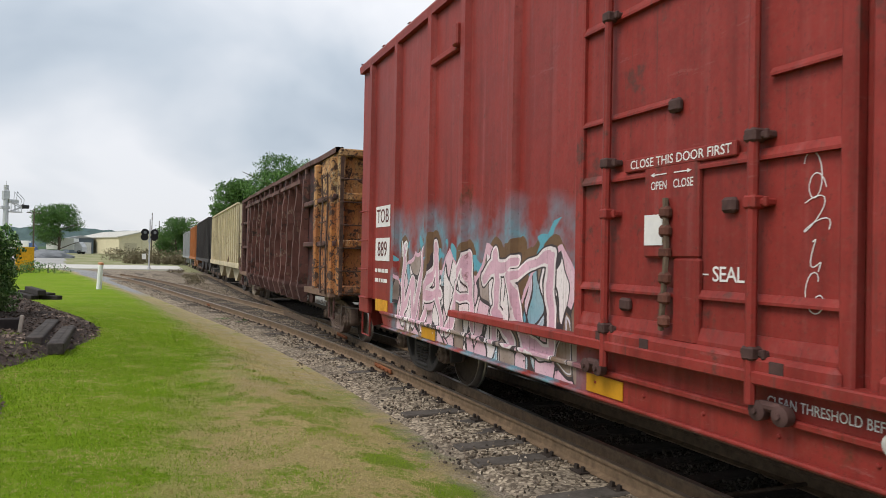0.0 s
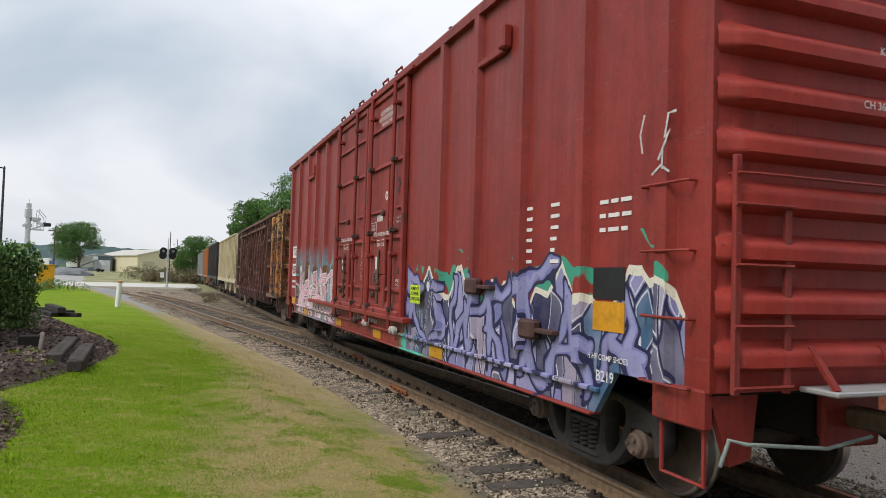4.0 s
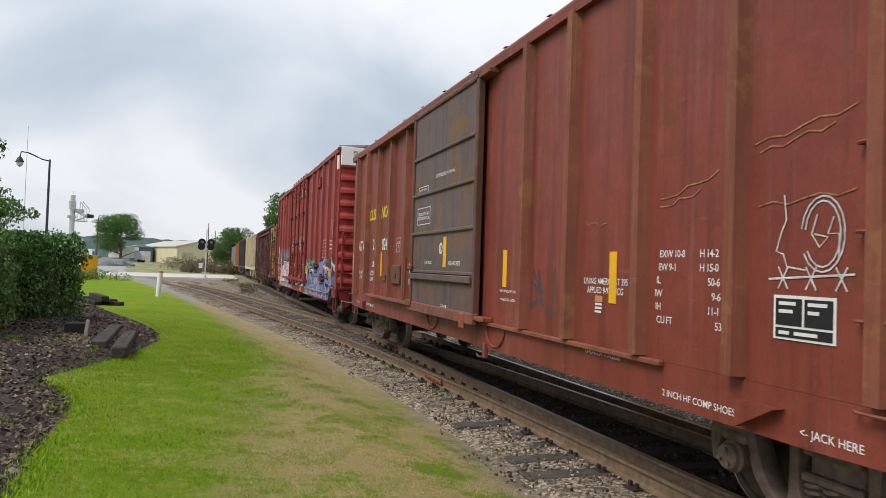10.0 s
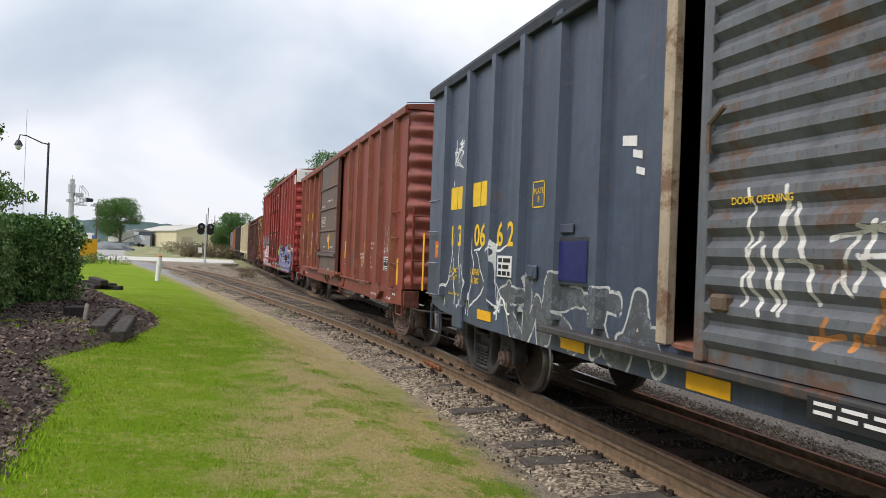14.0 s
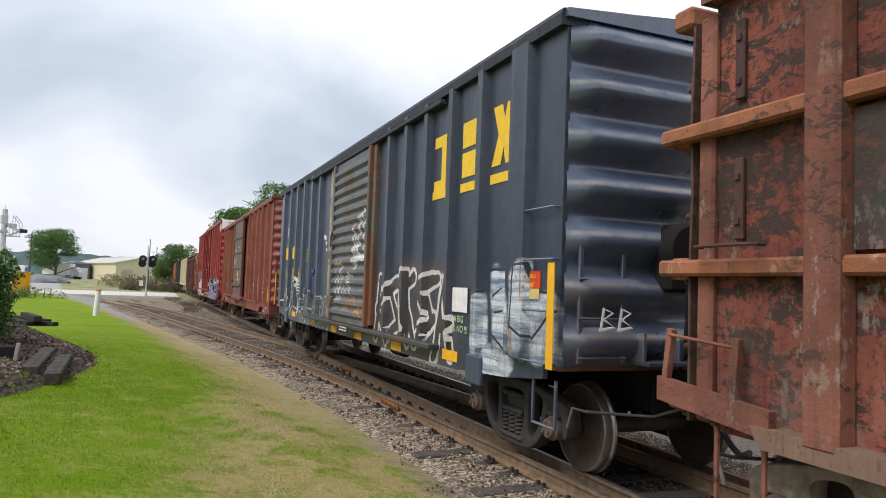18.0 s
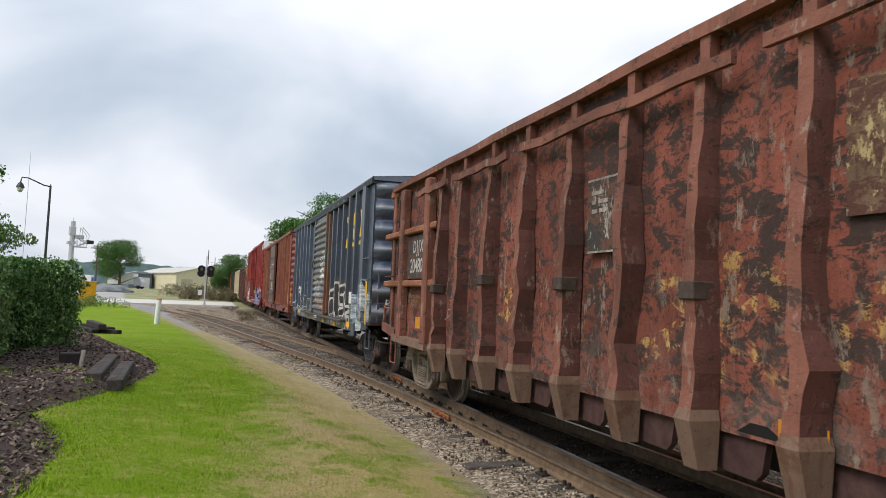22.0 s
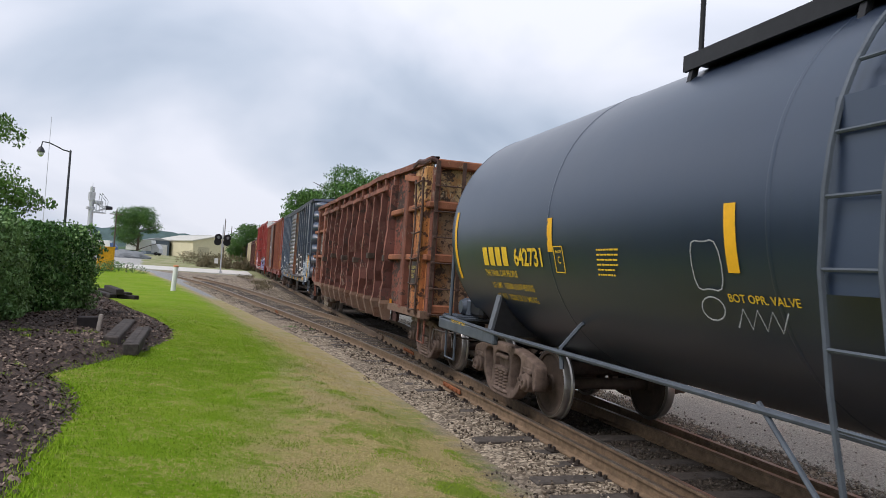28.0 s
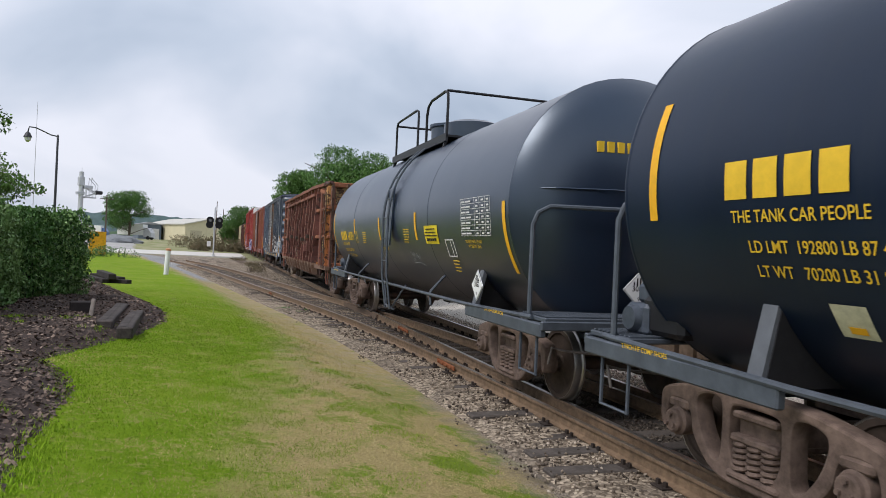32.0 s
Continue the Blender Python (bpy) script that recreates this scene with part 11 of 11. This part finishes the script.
RUSTEND = rusted("rust_orange_end", (0.42, 0.15, 0.055), (0.075, 0.038, 0.026), (0.66, 0.52, 0.31), flaked=0.32, over=cream_above(3.1, 0.6))
ENDDARK = rusted("brown_end_sheet", (0.36, 0.22, 0.13), (0.085, 0.055, 0.042), (0.66, 0.52, 0.34), flaked=0.3, over=cream_above(3.15, 0.6))
ORANGE_END = rusted("orange_brown_end", (0.40, 0.155, 0.06), (0.075, 0.043, 0.032), (0.70, 0.55, 0.34), flaked=0.45, over=cream_above(2.9, 0.45))
# darker copy for the stakes' sides, standing for the shade between them
FLANK_SHADE = rusted("shaded_stake_flank", (0.118, 0.048, 0.038), (0.06, 0.036, 0.03), (0.24, 0.17, 0.13), flaked=-0.2)
DARK = rusted("dark_maroon_side", (0.075, 0.026, 0.025), (0.035, 0.022, 0.022), (0.12, 0.09, 0.075), flaked=0.3)
gondola(-52.25, "rusty high-sided scrap gondola with bent ribs and scabbed red paint", RUST, RUSTPOST, RUSTEND)
DARKPOST = rusted("maroon_stake", (0.12, 0.06, 0.052), (0.05, 0.03, 0.028), (0.26, 0.20, 0.17), flaked=-0.2)
gondola(22.4, "dark maroon high-sided gondola with a rust-orange end", DARK, DARKPOST, ORANGE_END, letters=False)
tank_car(-69.15, "black tank car with yellow stripes and hazard placards", True)
tank_car(-85.35, "black tank car with yellow lettering and stripes", False)
hopper(39.8, 14.6, "cream covered hopper car with rust streaks", (0.58, 0.50, 0.33), 4.0)
hopper(57.3, 13.6, "dark charcoal covered hopper car", (0.05, 0.046, 0.045), 4.15)
hopper(71.4, 9.2, "rust-orange open hopper car in the train", (0.42, 0.16, 0.05), 4.1)
hopper(87.0, 15.5, "pale grey hopper car at the head of the train", (0.30, 0.31, 0.31), 3.95)

# ---- what moves ----


def rolled(t):
    """How far the train has rolled at t seconds."""
    ts, ss = [a for a, b in ROLL], [b for a, b in ROLL]
    return float(np.interp(t, ts, ss))


def motions():
    for car, mid in CARS:
        walk(car, [(t, pose(TRACK, mid + s, 0)) for t, s in ROLL])
    turns = [(0.2 * k, -math.degrees(rolled(0.2 * k) / WHEEL_R)) for k in range(161)]
    for ws, y in SPINNERS:
        walk(ws, [(t, pose(0, y, WHEEL_R, a, 0, 0)) for t, a in turns])


motions()
